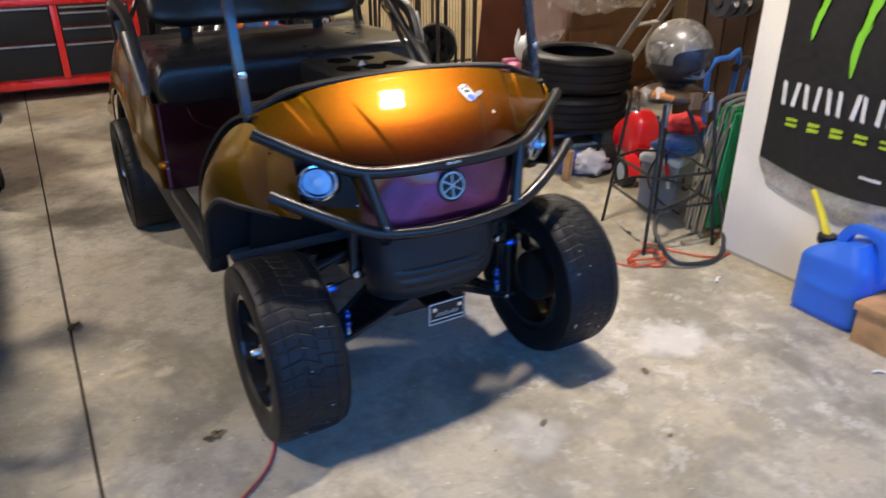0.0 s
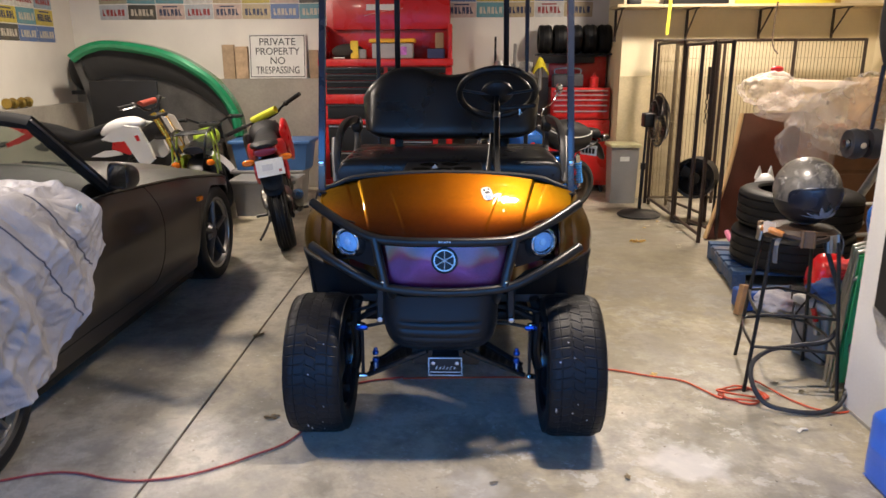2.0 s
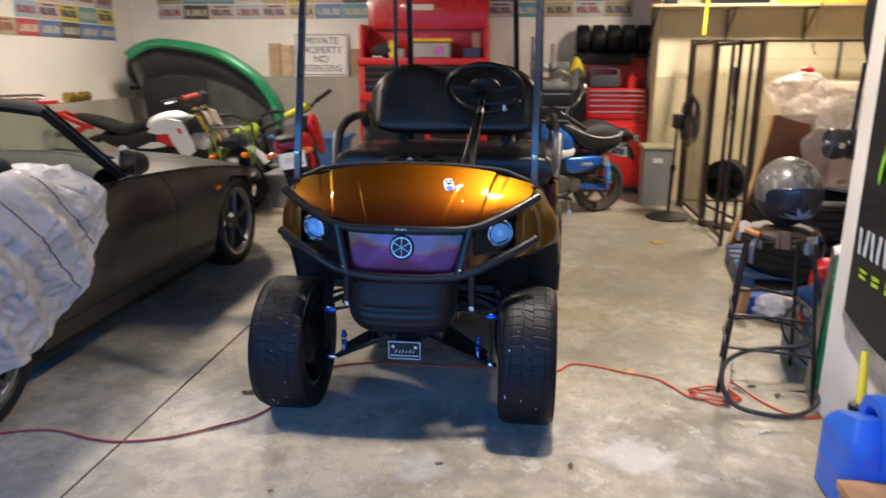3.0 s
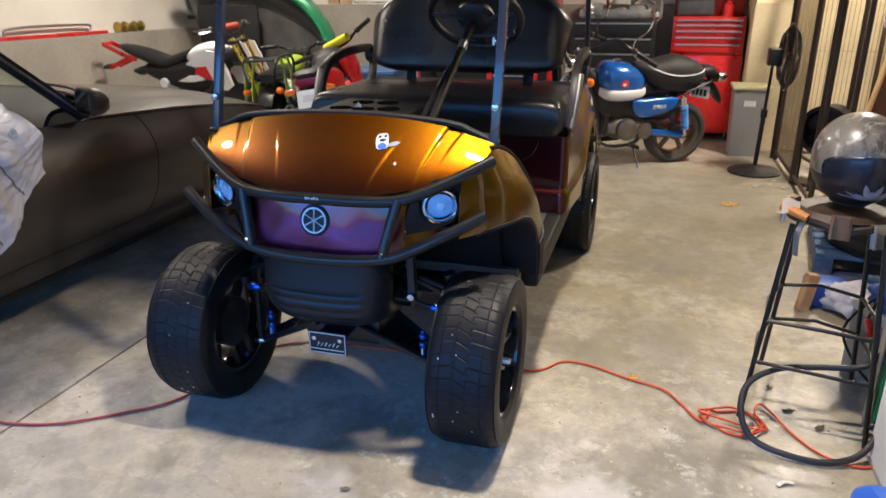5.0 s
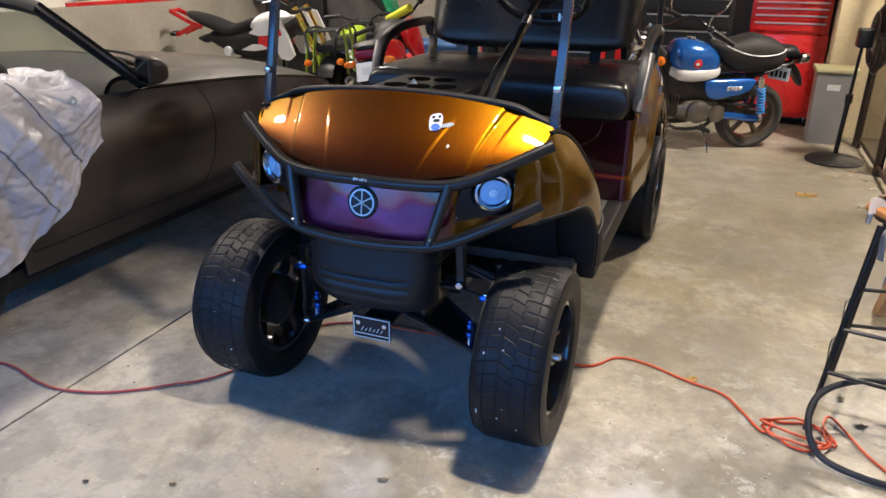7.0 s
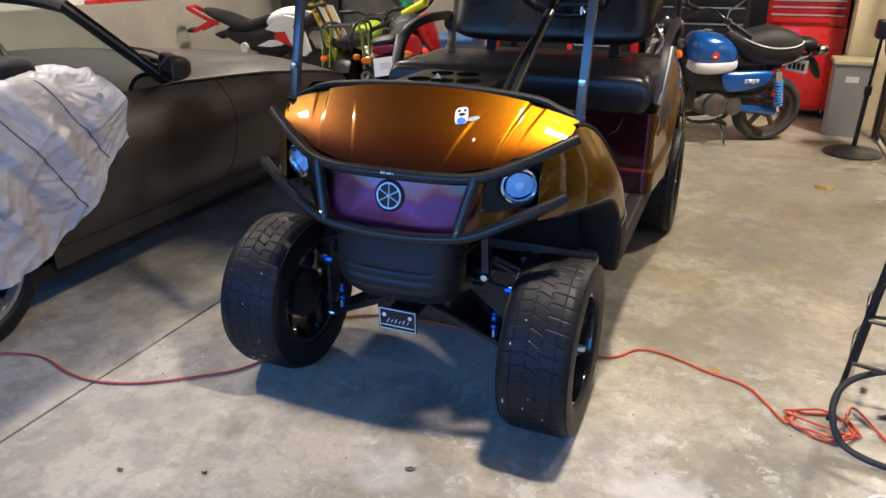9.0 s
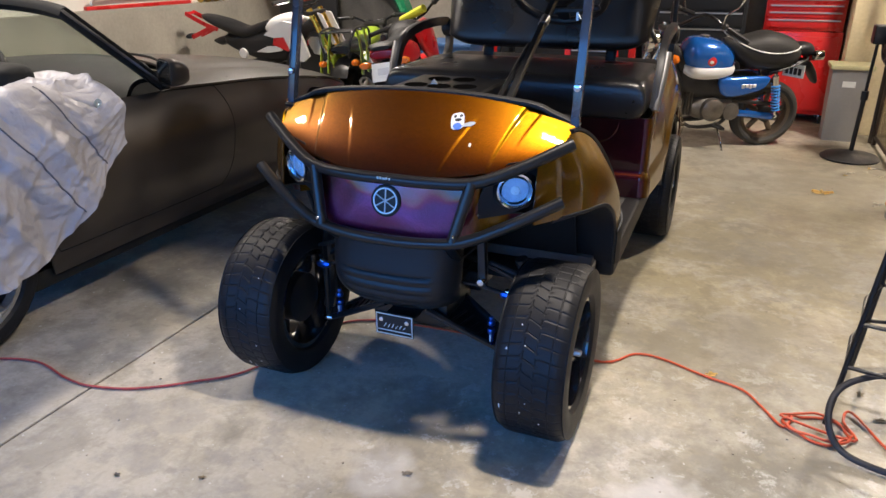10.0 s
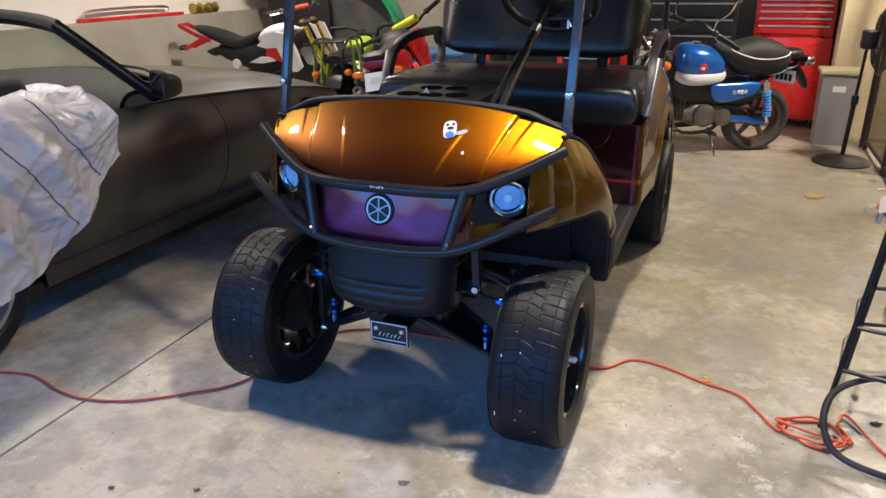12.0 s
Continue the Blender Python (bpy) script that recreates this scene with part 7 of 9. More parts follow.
M_GREYTUB = mat("grey_tub_plastic", (0.25, 0.245, 0.235), 0.5, var=0.12)
M_BLUETUB = mat("blue_tub_plastic", (0.05, 0.14, 0.34), 0.45, var=0.12)
tub("grey_storage_box", "grey plastic storage box on the floor", -2.05, -1.45, 3.72, 4.12, 0.0, 0.30, M_GREYTUB, M_GREYTUB)
tub("grey_storage_box", "grey plastic storage box under a blue one", -2.2, -1.5, 4.25, 4.70, 0.0, 0.31, M_GREYTUB, M_GREYTUB)
tub("blue_storage_box", "blue plastic storage box on a grey one", -2.2, -1.42, 4.25, 4.70, 0.346, 0.60, M_BLUETUB, M_BLUETUB)

# green car bonnet leaning against the wall, its dark underside to the room
def bonnet(u, v):
    p = curve_at([(-3.83, 0, 1.40), (-3.68, 0, 1.50), (-3.42, 0, 1.545), (-2.90, 0, 1.455), (-2.52, 0, 1.25), (-2.33, 0, 1.06), (-2.22, 0, 0.86), (-2.185, 0, 0.64)], u)
    q = Vector((lerp(-3.78, -2.55, u), 0, 0.50))
    r = p.lerp(q, v)
    return Vector((r.x, 4.62 + 0.34 * math.sin(v * math.pi * 0.5) - 0.10 * v + 0.06 * math.sin(u * 3), r.z))


GH = solo("green_car_bonnet", sheet(B(), bonnet, 48, 24, 0.012), mat("dark_bonnet_liner", (0.085, 0.082, 0.078), 0.75, var=0.5, scale=5, bump=0.3), "green car bonnet leaning on the wall with its dark underside out", "car bonnet", smooth=60)
part("green_edge", sweep(B(), [bonnet(u / 40, 0.0) + Vector((0, -0.02, 0)) for u in range(1, 41)], 0.05, 10, flat=(0.16, 0.10), taper=(0.25, 1.0)), mat("green_car_paint", (0.010, 0.20, 0.085), 0.25, var=0.15, metal=0.2, coat=0.7), GH, "glossy green painted edge")
part("inner_panel", box(B(), -3.72, -3.02, 4.66, 4.70, 0.55, 1.20, 0.02, m=None), M_BLACK, GH, "black inner panel")
part("liner_band", sheet(B(), lambda u, v: bonnet(lerp(0.10, 1.0, u), lerp(0.02, 0.30 - 0.12 * u, v)) + Vector((0, -0.03 - 0.02 * math.sin(v * math.pi), 0)), 40, 6, 0.006), mat("black_liner_foam", (0.022, 0.022, 0.022), 0.8, var=0.4, scale=8, bump=0.3), GH, "black foam band under the edge", 60)
part("support", box(B(), -3.6, -2.8, 4.80, 4.9, 0, 0.52, 0.01), M_DARKDRAWER, GH, "dark stand under the bonnet")

# ---- wall decoration ----
random.seed(11)
PLATE_COLS = [(0.62, 0.62, 0.58), (0.50, 0.40, 0.24), (0.10, 0.18, 0.38), (0.55, 0.45, 0.08), (0.30, 0.42, 0.50), (0.42, 0.07, 0.08), (0.35, 0.33, 0.22), (0.06, 0.06, 0.05), (0.45, 0.48, 0.50), (0.55, 0.42, 0.36), (0.12, 0.30, 0.34)]
PLATE_MATS = [mat("plate_enamel", c, 0.45, var=0.25, scale=12, bump=0.05, dirt=(0.25, 0.18, 0.1), dirt_amount=0.4) for c in PLATE_COLS]
BAR_MATS = [mat("plate_bar_dark", (0.04, 0.05, 0.10), 0.5), mat("plate_bar_light", (0.55, 0.5, 0.4), 0.5), mat("plate_bar_red", (0.3, 0.04, 0.04), 0.5)]


GLYPHS = {}
for mi in range(3):
    for shape, outline in enumerate(([(-0.015, -0.034), (-0.006, -0.034), (-0.006, -0.004), (0.006, -0.004), (0.006, -0.034), (0.015, -0.034), (0.015, 0.034), (-0.015, 0.034)], [(-0.014, -0.034), (0.014, -0.034), (0.014, 0.034), (-0.014, 0.034)], [(-0.015, -0.034), (0.015, -0.034), (0.015, -0.022), (-0.003, -0.022), (-0.003, 0.034), (-0.015, 0.034)])):
        gb = plate(B(), outline, -0.0035, -0.0005)
        me = bpy.data.meshes.new("raised_bar")
        gb.to_mesh(me)
        gb.free()
        me.materials.append(BAR_MATS[mi])
        GLYPHS[(mi, shape)] = me


def wall_plate(m, k):
    t = solo("license_plate", box(B(), -0.152, 0.152, -0.004, 0.0, -0.076, 0.076, 0.003, 1), PLATE_MATS[k], "embossed metal license plate with plain bars, on the wall", "license plate", m, group="license plates on the wall", smooth=0)
    bm_ = BAR_MATS[1] if k in (2, 7, 5, 10) else BAR_MATS[0 if k % 2 else 2]
    for q in range(6):
        me = GLYPHS[(BAR_MATS.index(bm_), (k + q) % 3)]
        ob = new("raised_bar", me)
        ob.parent = t
        ob.location = (-0.105 + 0.042 * q, -0.004, -0.004)
    if k % 3 == 0:
        part("raised_bar", box(B(), -0.08, 0.08, -0.0075, -0.0045, 0.048, 0.062), bm_, t, smooth=0)


def plate_rows(x0, count, z0, rows, wall, skip=()):
    for r in range(rows):
        for i in range(count):
            if (r, i) in skip:
                continue
            a = x0 + 0.312 * i
            z = z0 + 0.163 * r
            tilt = random.uniform(-1.2, 1.2)
            wall_plate(pose(a, BACK - 0.003, z, 0, tilt, 0) if wall == "n" else pose(LEFT + 0.003, a, z, tilt, 0, 90), random.randrange(len(PLATE_COLS)))


plate_rows(-3.72, 8, 1.905, 4, "n")
plate_rows(-0.56, 7, 1.905, 4, "n", skip=((0, 0), (0, 1)))
plate_rows(3.62, 5, 1.66, 5, "w")
wall_plate(pose(LEFT + 0.003, 3.31, 1.66, 0, 0, 90), 6)


def wall_text(parent, body, size, m, material, name="lettering"):
    c = bpy.data.curves.new(name, "FONT")
    c.body, c.size, c.extrude, c.align_x, c.align_y = body, size, 0.0012, "CENTER", "CENTER"
    tmp = bpy.data.objects.new(name, c)
    scene.collection.objects.link(tmp)
    bpy.context.view_layer.update()
    me = bpy.data.meshes.new_from_object(tmp)
    bpy.data.objects.remove(tmp)
    me.materials.append(material)
    ob = new(name, me)
    ob.parent = parent
    ob.matrix_basis = m
    return ob


SIGN = solo("warning_sign", box(B(), -0.315, 0.315, -0.006, 0, -0.235, 0.235, 0.004, 1), mat("sign_white", (0.68, 0.68, 0.64), 0.5, var=0.1), "white metal no trespassing sign with black letters on the ledge", "sign", pose(-1.945, 5.352, 1.435, -7), smooth=0)
M_INK = mat("black_ink", (0.015, 0.015, 0.015), 0.6)
for a, b, c, d in ((-0.30, 0.30, 0.214, 0.222), (-0.30, 0.30, -0.222, -0.214), (-0.30, -0.292, -0.214, 0.214), (0.292, 0.30, -0.214, 0.214)):
    part("border_line", box(B(), a, b, -0.0085, -0.0065, c, d), M_INK, SIGN, smooth=0)
for k, wd in enumerate(("PRIVATE", "PROPERTY", "NO", "TRESPASSING")):
    sx = {"PRIVATE": 1.0, "PROPERTY": 0.95, "NO": 1.0, "TRESPASSING": 0.74}[wd]
    ob = wall_text(SIGN, wd, 0.108, Matrix.Translation((0, -0.0075, 0.15 - 0.10 * k)) @ pose(0, 0, 0, 90, 0, 0) @ Matrix.Diagonal((sx, 1, 1, 1)), M_INK)
for a, b, h, tone in ((-2.55, -2.42, 0.36, 0.42), (-2.41, -2.27, 0.34, 0.5), (-4.02, -3.9, 0.36, 0.40), (-3.84, -3.72, 0.32, 0.3), (-1.60, -1.50, 0.30, 0.35)):
    solo("wooden_block", box(B(), a, b, 5.33, 5.385, 1.201, 1.201 + h, 0.006), mat("weathered_board", (tone, tone * 0.72, tone * 0.45), 0.8, var=0.3, scale=9, bump=0.3, fine=30), "weathered board with faint marks standing on the ledge", "board", group="boards on the ledge")
solo("dark_helmet_bag", ball(B(), (-4.0, 5.15, 1.30), (0.16, 0.12, 0.22), 3), M_DARKDRAWER, "dark bag hung at the wall beside the bonnet", "bag")
solo("bag_shelf", box(B(), -4.10, -3.86, 5.02, 5.31, 1.05, 1.09, 0.004), M_DARKDRAWER, "dark bracket under the bag", "bracket")

# long red bar clamp and brass fittings on the side wall's ledge
cl = thing("bar_clamp", "long red bar clamp with silver rail on the concrete ledge", "clamp", pose(LEFT + 0.045, 3.2, 0.962))
part("red_bar", box(B(), -0.02, 0.02, -0.62, 0.62, 0.0, 0.03, 0.005), M_RED, cl, "red bar")
part("rail", sweep(B(), smooth_line([(0, -0.55, 0.03), (0, -0.45, 0.09), (0, 0.35, 0.09), (0, 0.42, 0.05)], 5), 0.012, 8), M_ALU, cl, "silver rail")
for k, (yy, rr) in enumerate(((4.02, 0.05), (4.14, 0.045), (4.26, 0.05))):
    solo("brass_reel", lathe(B(), [(-0.05, rr), (-0.04, rr * 0.7), (0.04, rr * 0.7), (0.05, rr)], "y", 20), mat("tarnished_brass", (0.36, 0.25, 0.06), 0.4, metal=0.8, var=0.4), "small tarnished brass reel on the ledge", "reel", pose(LEFT + 0.05, yy, 0.962 + rr), group="brass reels")


# ---- storage alcove ----
# wire kennel: a panel along the alcove's mouth and one across the back
M_KEN = mat("black_kennel_tube", (0.036, 0.021, 0.014), 0.45, var=0.3, bump=0.1)
M_WIRE = mat("dull_tan_wire", (0.20, 0.15, 0.08), 0.6, metal=0.2, var=0.3)


def kennel_panel(name, label, m, length, height=1.56, posts=2, mesh_w=True):
    t = thing(name, label, "kennel panel", m)
    for k in range(posts):
        x = length * k / (posts - 1)
        part("post", sweep(B(), [(x, 0, 0.0), (x, 0, height)], 0.016, 10), M_KEN, t, "black steel post")
    for z in (0.06, height - 0.01):
        part("rail", sweep(B(), [(0, 0, z), (length, 0, z)], 0.013, 10), M_KEN, t, "black steel rail")
    if mesh_w:
        w = B()
        n = int(length / 0.032)
        for i in range(1, n):
            sweep(w, [(length * i / n, 0.004, 0.07), (length * i / n, 0.004, height - 0.02)], 0.0028, 4)
        for j in range(2, 9, 3):
            sweep(w, [(0, -0.004, height * j / 9), (length, -0.004, height * j / 9)], 0.0022, 4)
        ob = part("wire_mesh", w, M_WIRE, t, "fine wire mesh")
        ob["kind"] = "stuff"
    return t


kennel_panel("wire_kennel", "black steel kennel panel with wire mesh across the back wall", pose(1.885, 4.36, 0), 1.95, posts=4)
kennel_panel("wire_kennel", "black steel kennel panel with wire mesh along the alcove mouth", pose(1.905, 4.30, 0, 0, 0, -90), 0.80, height=1.53, posts=2)
kennel_panel("kennel_gate", "black steel kennel gate standing half open", pose(1.91, 3.47, 0, 0, 0, -91), 0.70, height=1.50, posts=2, mesh_w=False)
kennel_panel("wire_kennel", "spare black kennel panel folded against the gate", pose(2.06, 4.26, 0, 0, 0, -80), 0.75, height=1.52, posts=2, mesh_w=False)
kennel_panel("wire_kennel", "narrow black kennel panel folded beside the gate", pose(1.985, 3.30, 0, 0, 0, -78), 0.42, height=1.51, posts=2, mesh_w=False)
lat = thing("gate_latch", "black chain and latch hanging on the kennel gate", "latch", pose(1.90, 2.86, 1.22))
part("latch_bar", sweep(B(), [(0, 0, 0.1), (0, 0, -0.1)], 0.012, 8), M_KEN, lat)
for k in range(6):
    part("chain_link", sweep(B(), [(0.012 * math.cos(a) * (1 if k % 2 else 0.1), 0.012 * math.cos(a) * (0.1 if k % 2 else 1), -0.12 - 0.035 * k + 0.02 * math.sin(a)) for a in [2 * math.pi * i / 10 for i in range(10)]], 0.003, 5, closed=True), M_STEEL, lat)

# pedestal fan, seen on edge
FAN = thing("pedestal_fan", "black pedestal fan on a round base", "fan", pose(1.685, 3.78, 0))
part("base", lathe(B(), [(0, 0.19), (0.012, 0.195), (0.03, 0.17), (0.05, 0.05), (0.06, 0.03), (0.06, 0.0005)], "z", 40), mat("dusty_black_plastic", (0.03, 0.028, 0.026), 0.6, var=0.4, scale=10, dirt=(0.20, 0.175, 0.145), dirt_amount=0.55), FAN, "round black base grey with dust")
part("pole", sweep(B(), [(0, 0, 0.05), (0.01, 0, 0.45)], 0.016, 10), M_BLACK, FAN, "black pole")
part("inner_pole", sweep(B(), [(0.01, 0, 0.45), (0.02, 0, 0.80)], 0.011, 10), M_STEEL, FAN)
part("collar", lathe(B(), [(0.42, 0.024), (0.48, 0.024)], "z", 14, centre=(0.01, 0, 0)), M_BLACK, FAN)
FM = Matrix.Translation((0.09, 0, 0.86)) @ pose(0, 0, 0, 0, 0, 1) @ Matrix.Diagonal((0.85, 1.14, 1.14, 1))
part("motor", box(B(), -0.13, -0.02, -0.055, 0.055, -0.055, 0.055, 0.02, 3, m=FM), M_BLACK, FAN, "black motor housing")
rim_c = sweep(B(), [FM @ Vector((0.03, 0.205 * math.cos(2 * math.pi * i / 36), 0.205 * math.sin(2 * math.pi * i / 36))) for i in range(36)], 0.006, 6, closed=True)
cage = part("cage", rim_c, M_STEEL, FAN, "black wire cage")
for k in range(44):
    a = 2 * math.pi * k / 44
    part("cage_wire", sweep(B(), [FM @ Vector((xx, rr * math.cos(a), rr * math.sin(a))) for xx, rr in ((-0.03, 0.03), (-0.02, 0.15), (0.03, 0.205), (0.09, 0.15), (0.10, 0.03))], 0.003, 4), M_STEEL, cage)
for rr, xx in ((0.15, 0.09), (0.15, -0.02), (0.08, 0.097)):
    part("cage_ring", sweep(B(), [FM @ Vector((xx, rr * math.cos(2 * math.pi * i / 28), rr * math.sin(2 * math.pi * i / 28))) for i in range(28)], 0.004, 5, closed=True), M_STEEL, cage)

for k in range(4):
    a = 2 * math.pi * k / 4
    part("blade", sheet(B(), lambda u, v, a=a: FM @ Vector((0.03 + 0.03 * (v - 0.5), lerp(0.03, 0.18, u) * math.cos(a + 0.7 * (v - 0.5)), lerp(0.03, 0.18, u) * math.sin(a + 0.7 * (v - 0.5)))), 6, 6, 0.002), M_BLACK, FAN)

# second, low black fan behind the gate
F2 = thing("floor_fan", "round black floor fan beside the kennel gate", "fan", pose(2.09, 3.52, 0.05, 0, 0, 55))
part("drum", lathe(B(), [(-0.07, 0.15), (-0.075, 0.175), (0.075, 0.175), (0.07, 0.15)], "x", 32, centre=(0, 0, 0.34), closed=True), M_BLACK, F2, "black drum")
for k in range(5):
    a = 2 * math.pi * k / 5
    part("blade", sheet(B(), lambda u, v, a=a: Vector((0.03 * (v - 0.5), lerp(0.03, 0.145, u) * math.cos(a + 0.8 * v), 0.34 + lerp(0.03, 0.145, u) * math.sin(a + 0.8 * v))), 5, 5, 0.003), M_BLACK, F2)
part("hub", lathe(B(), [(-0.06, 0.05), (0.03, 0.05), (0.04, 0.03)], "x", 20, centre=(0, 0, 0.34)), M_BLACK, F2)
part("back_guard", lathe(B(), [(0.05, 0.0005), (0.05, 0.155), (0.06, 0.155), (0.06, 0.0005)], "x", 28, centre=(0, 0, 0.34)), M_TRIM, F2, "closed black back")
for sy in (-1, 1):
    part("foot", sweep(B(), smooth_line([(-0.16, sy * 0.12, -0.038), (0, sy * 0.16, -0.03), (0, sy * 0.172, 0.34)], 4), 0.012, 8), M_STEEL, F2)
part("foot_bar", sweep(B(), [(-0.16, -0.12, -0.038), (-0.16, 0.12, -0.038)], 0.012, 8), M_STEEL, F2)

tub("waste_bin", "tall grey plastic bin with a yellowed lid and white label", 1.52, 1.80, 4.32, 4.60, 0.0, 0.55, mat("grey_bin_plastic", (0.26, 0.25, 0.235), 0.5, var=0.1), mat("yellowed_lid", (0.46, 0.43, 0.24), 0.5, var=0.15))
part("label", box(B(), 1.61, 1.70, 4.322, 4.3245, 0.42, 0.465), mat("white_label", (0.7, 0.7, 0.66), 0.6), bpy.data.objects["waste_bin"], "white paper label", 0)

# shelf above the kennel with oddments
SH = thing("wall_shelf", "long pale timber wall shelf on dark brackets", "shelf")
part("shelf_board", box(B(), 1.50, 4.08, 4.30, 4.675, 1.845, 1.87, 0.004), mat("pale_shelf_board", (0.55, 0.44, 0.26), 0.7, var=0.15, scale=8), SH, "pale shelf board")
for xx in (1.56, 2.25, 2.95, 3.65):
    part("bracket", sweep(B(), [(xx, 4.33, 1.842), (xx, 4.655, 1.842), (xx, 4.655, 1.55)], 0.012, 6, flat=(0.025, 0.02)), M_KEN, SH, "dark steel bracket")
    part("brace", sweep(B(), [(xx, 4.38, 1.835), (xx, 4.655, 1.60)], 0.008, 6), M_KEN, SH)
solo("spirit_level", box(B(), 2.6, 3.5, 4.36, 4.40, 1.871, 1.93, 0.004), mat("yellow_level", (0.70, 0.60, 0.04), 0.4), "long yellow spirit level on the shelf", "level")
solo("dark_case", box(B(), 2.0, 2.55, 4.40, 4.62, 1.871, 1.99, 0.012), M_DARKDRAWER, "dark flat case on the shelf", "case")
solo("amber_tray", box(B(), 3.0, 3.6, 4.45, 4.62, 1.871, 1.98, 0.012), mat("amber_plastic", (0.5, 0.3, 0.06), 0.4), "amber plastic tray on the shelf", "tray")
solo("small_clamp", box(B(), 1.62, 1.74, 4.40, 4.5, 1.871, 1.93, 0.01), M_BLACK, "small black clamp on the shelf", "clamp")
solo("yellow_strap", sheet(B(), lambda u, v: Vector((2.0 - 0.05 * u + 0.028 * v, 4.285 - 0.004 * math.sin(u * 6), lerp(2.74, 1.60, u))), 14, 2, 0.003), mat("yellow_webbing", (0.72, 0.66, 0.04), 0.7), "yellow webbing strap hanging over the shelf edge", "strap")
solo("hung_rope", sweep(B(), smooth_line([(2.95, 4.29, 1.88), (2.90, 4.2, 1.70), (2.78, 3.9, 1.50), (2.70, 3.6, 1.42)], 6), 0.007, 6), mat("brown_rope", (0.06, 0.035, 0.018), 0.8, bump=0.4), "brown rope hanging from the shelf", "rope")

# brown panel leaning, furniture wrapped in clear plastic
BP = solo("brown_tabletop", sheet(B(), lambda u, v: Vector((1.99 + 0.58 * u + 0.28 * v + 0.03 * math.sin(v * 3), 2.86 + 0.12 * u + 0.24 * v, 0.004 + 0.96 * v)), 12, 12, 0.03), mat("dark_mahogany", (0.10, 0.032, 0.018), 0.35, var=0.3, scale=5, coat=0.3), "mahogany tabletop leaning on its edge under clear plastic", "tabletop", smooth=40)
part("raw_edge", sweep(B(), [Vector((1.99 + 0.28 * v / 12 + 0.03 * math.sin(v / 4) - 0.012, 2.86 + 0.24 * v / 12, 0.01 + 0.95 * v / 12)) for v in range(13)], 0.02, 8, flat=(0.03, 0.045)), mat("pale_edge_wood", (0.5, 0.33, 0.15), 0.6, var=0.2), BP, "pale raw wood edge")
DR = thing("wooden_dresser", "reddish brown wooden dresser standing in the alcove", "dresser", pose(2.72, 2.60, 0, 0, 0, 4))
M_DRESS = mat("reddish_brown_wood", (0.17, 0.075, 0.03), 0.45, var=0.35, scale=6, bump=0.1)
part("carcass", box(B(), 0, 1.25, 0.0, 0.42, 0.05, 0.86, 0.01), M_DRESS, DR)
part("top", box(B(), -0.02, 1.27, -0.02, 0.44, 0.86, 0.89, 0.008), M_DRESS, DR)
for k in range(3):
    dd = part("drawer", box(B(), 0.04, 1.21, -0.02, -0.002, 0.09 + 0.25 * k, 0.31 + 0.25 * k, 0.006), M_DRESS, DR)
    for xx in (0.3, 0.95):
        part("knob", ball(B(), (xx, -0.035, 0.20 + 0.25 * k), 0.018, 2), M_ALU, dd)
for xx in (0.04, 1.21):
    for yy in (0.04, 0.38):
        part("leg", box(B(), xx - 0.03, xx + 0.03, yy - 0.03, yy + 0.03, 0, 0.05), M_DRESS, DR, smooth=0)
solo("cardboard_box", box(B(), 3.0, 3.6, 2.6, 2.95, 0.892, 1.24, 0.006), mat("cardboard", (0.36, 0.24, 0.13), 0.8, var=0.15), "plain brown cardboard box on the dresser", "box")
# added box, coloured dark to give the alcove corner its dimness
CHEST = thing("dim_backdrop_box", "made-up dark brown box whose colour stands in for the dim alcove corner", "chest")
M_DIMBROWN = mat("dim_backdrop_brown", (0.060, 0.032, 0.017), 0.55, var=0.4, scale=7, bump=0.15)
part("body", box(B(), 3.0, 3.9, 1.0, 1.7, 0.0, 1.02, 0.01), M_DIMBROWN, CHEST)
part("lid", box(B(), 2.985, 3.915, 0.985, 1.715, 1.02, 1.07, 0.012), M_DIMBROWN, CHEST)
for k in range(4):
    part("front_panel", box(B(), 2.985, 2.998, 1.03 + 0.165 * k, 1.175 + 0.165 * k, 0.06, 0.96, 0.004, 1), M_DIMBROWN, CHEST, "", 0)
solo("wrapped_armchair", box(B(), 2.6, 3.2, 3.4, 3.7, 0.0, 1.2, 0.02), mat("beige_fabric_chair", (0.45, 0.36, 0.22), 0.85, var=0.2, bump=0.3), "beige wrapped furniture behind the dresser", "furniture")


def wrap(seed, c, r):
    bm = B()
    x = bmesh.ops.create_icosphere(bm, subdivisions=5, radius=1.0)
    for v in x["verts"]:
        d = v.co.normalized()
        n = noise.noise(d * 1.6 + Vector((seed, 0, 0))) * 0.30 + noise.noise(d * 4 + Vector((0, seed, 0))) * 0.14 + abs(noise.noise(d * 5 + Vector((0, 0, seed)))) * 0.10
        k = 1 + n
        v.co = Vector(c) + Vector((d.x * r[0] * k, d.y * r[1] * k, d.z * r[2] * k))
    return bm


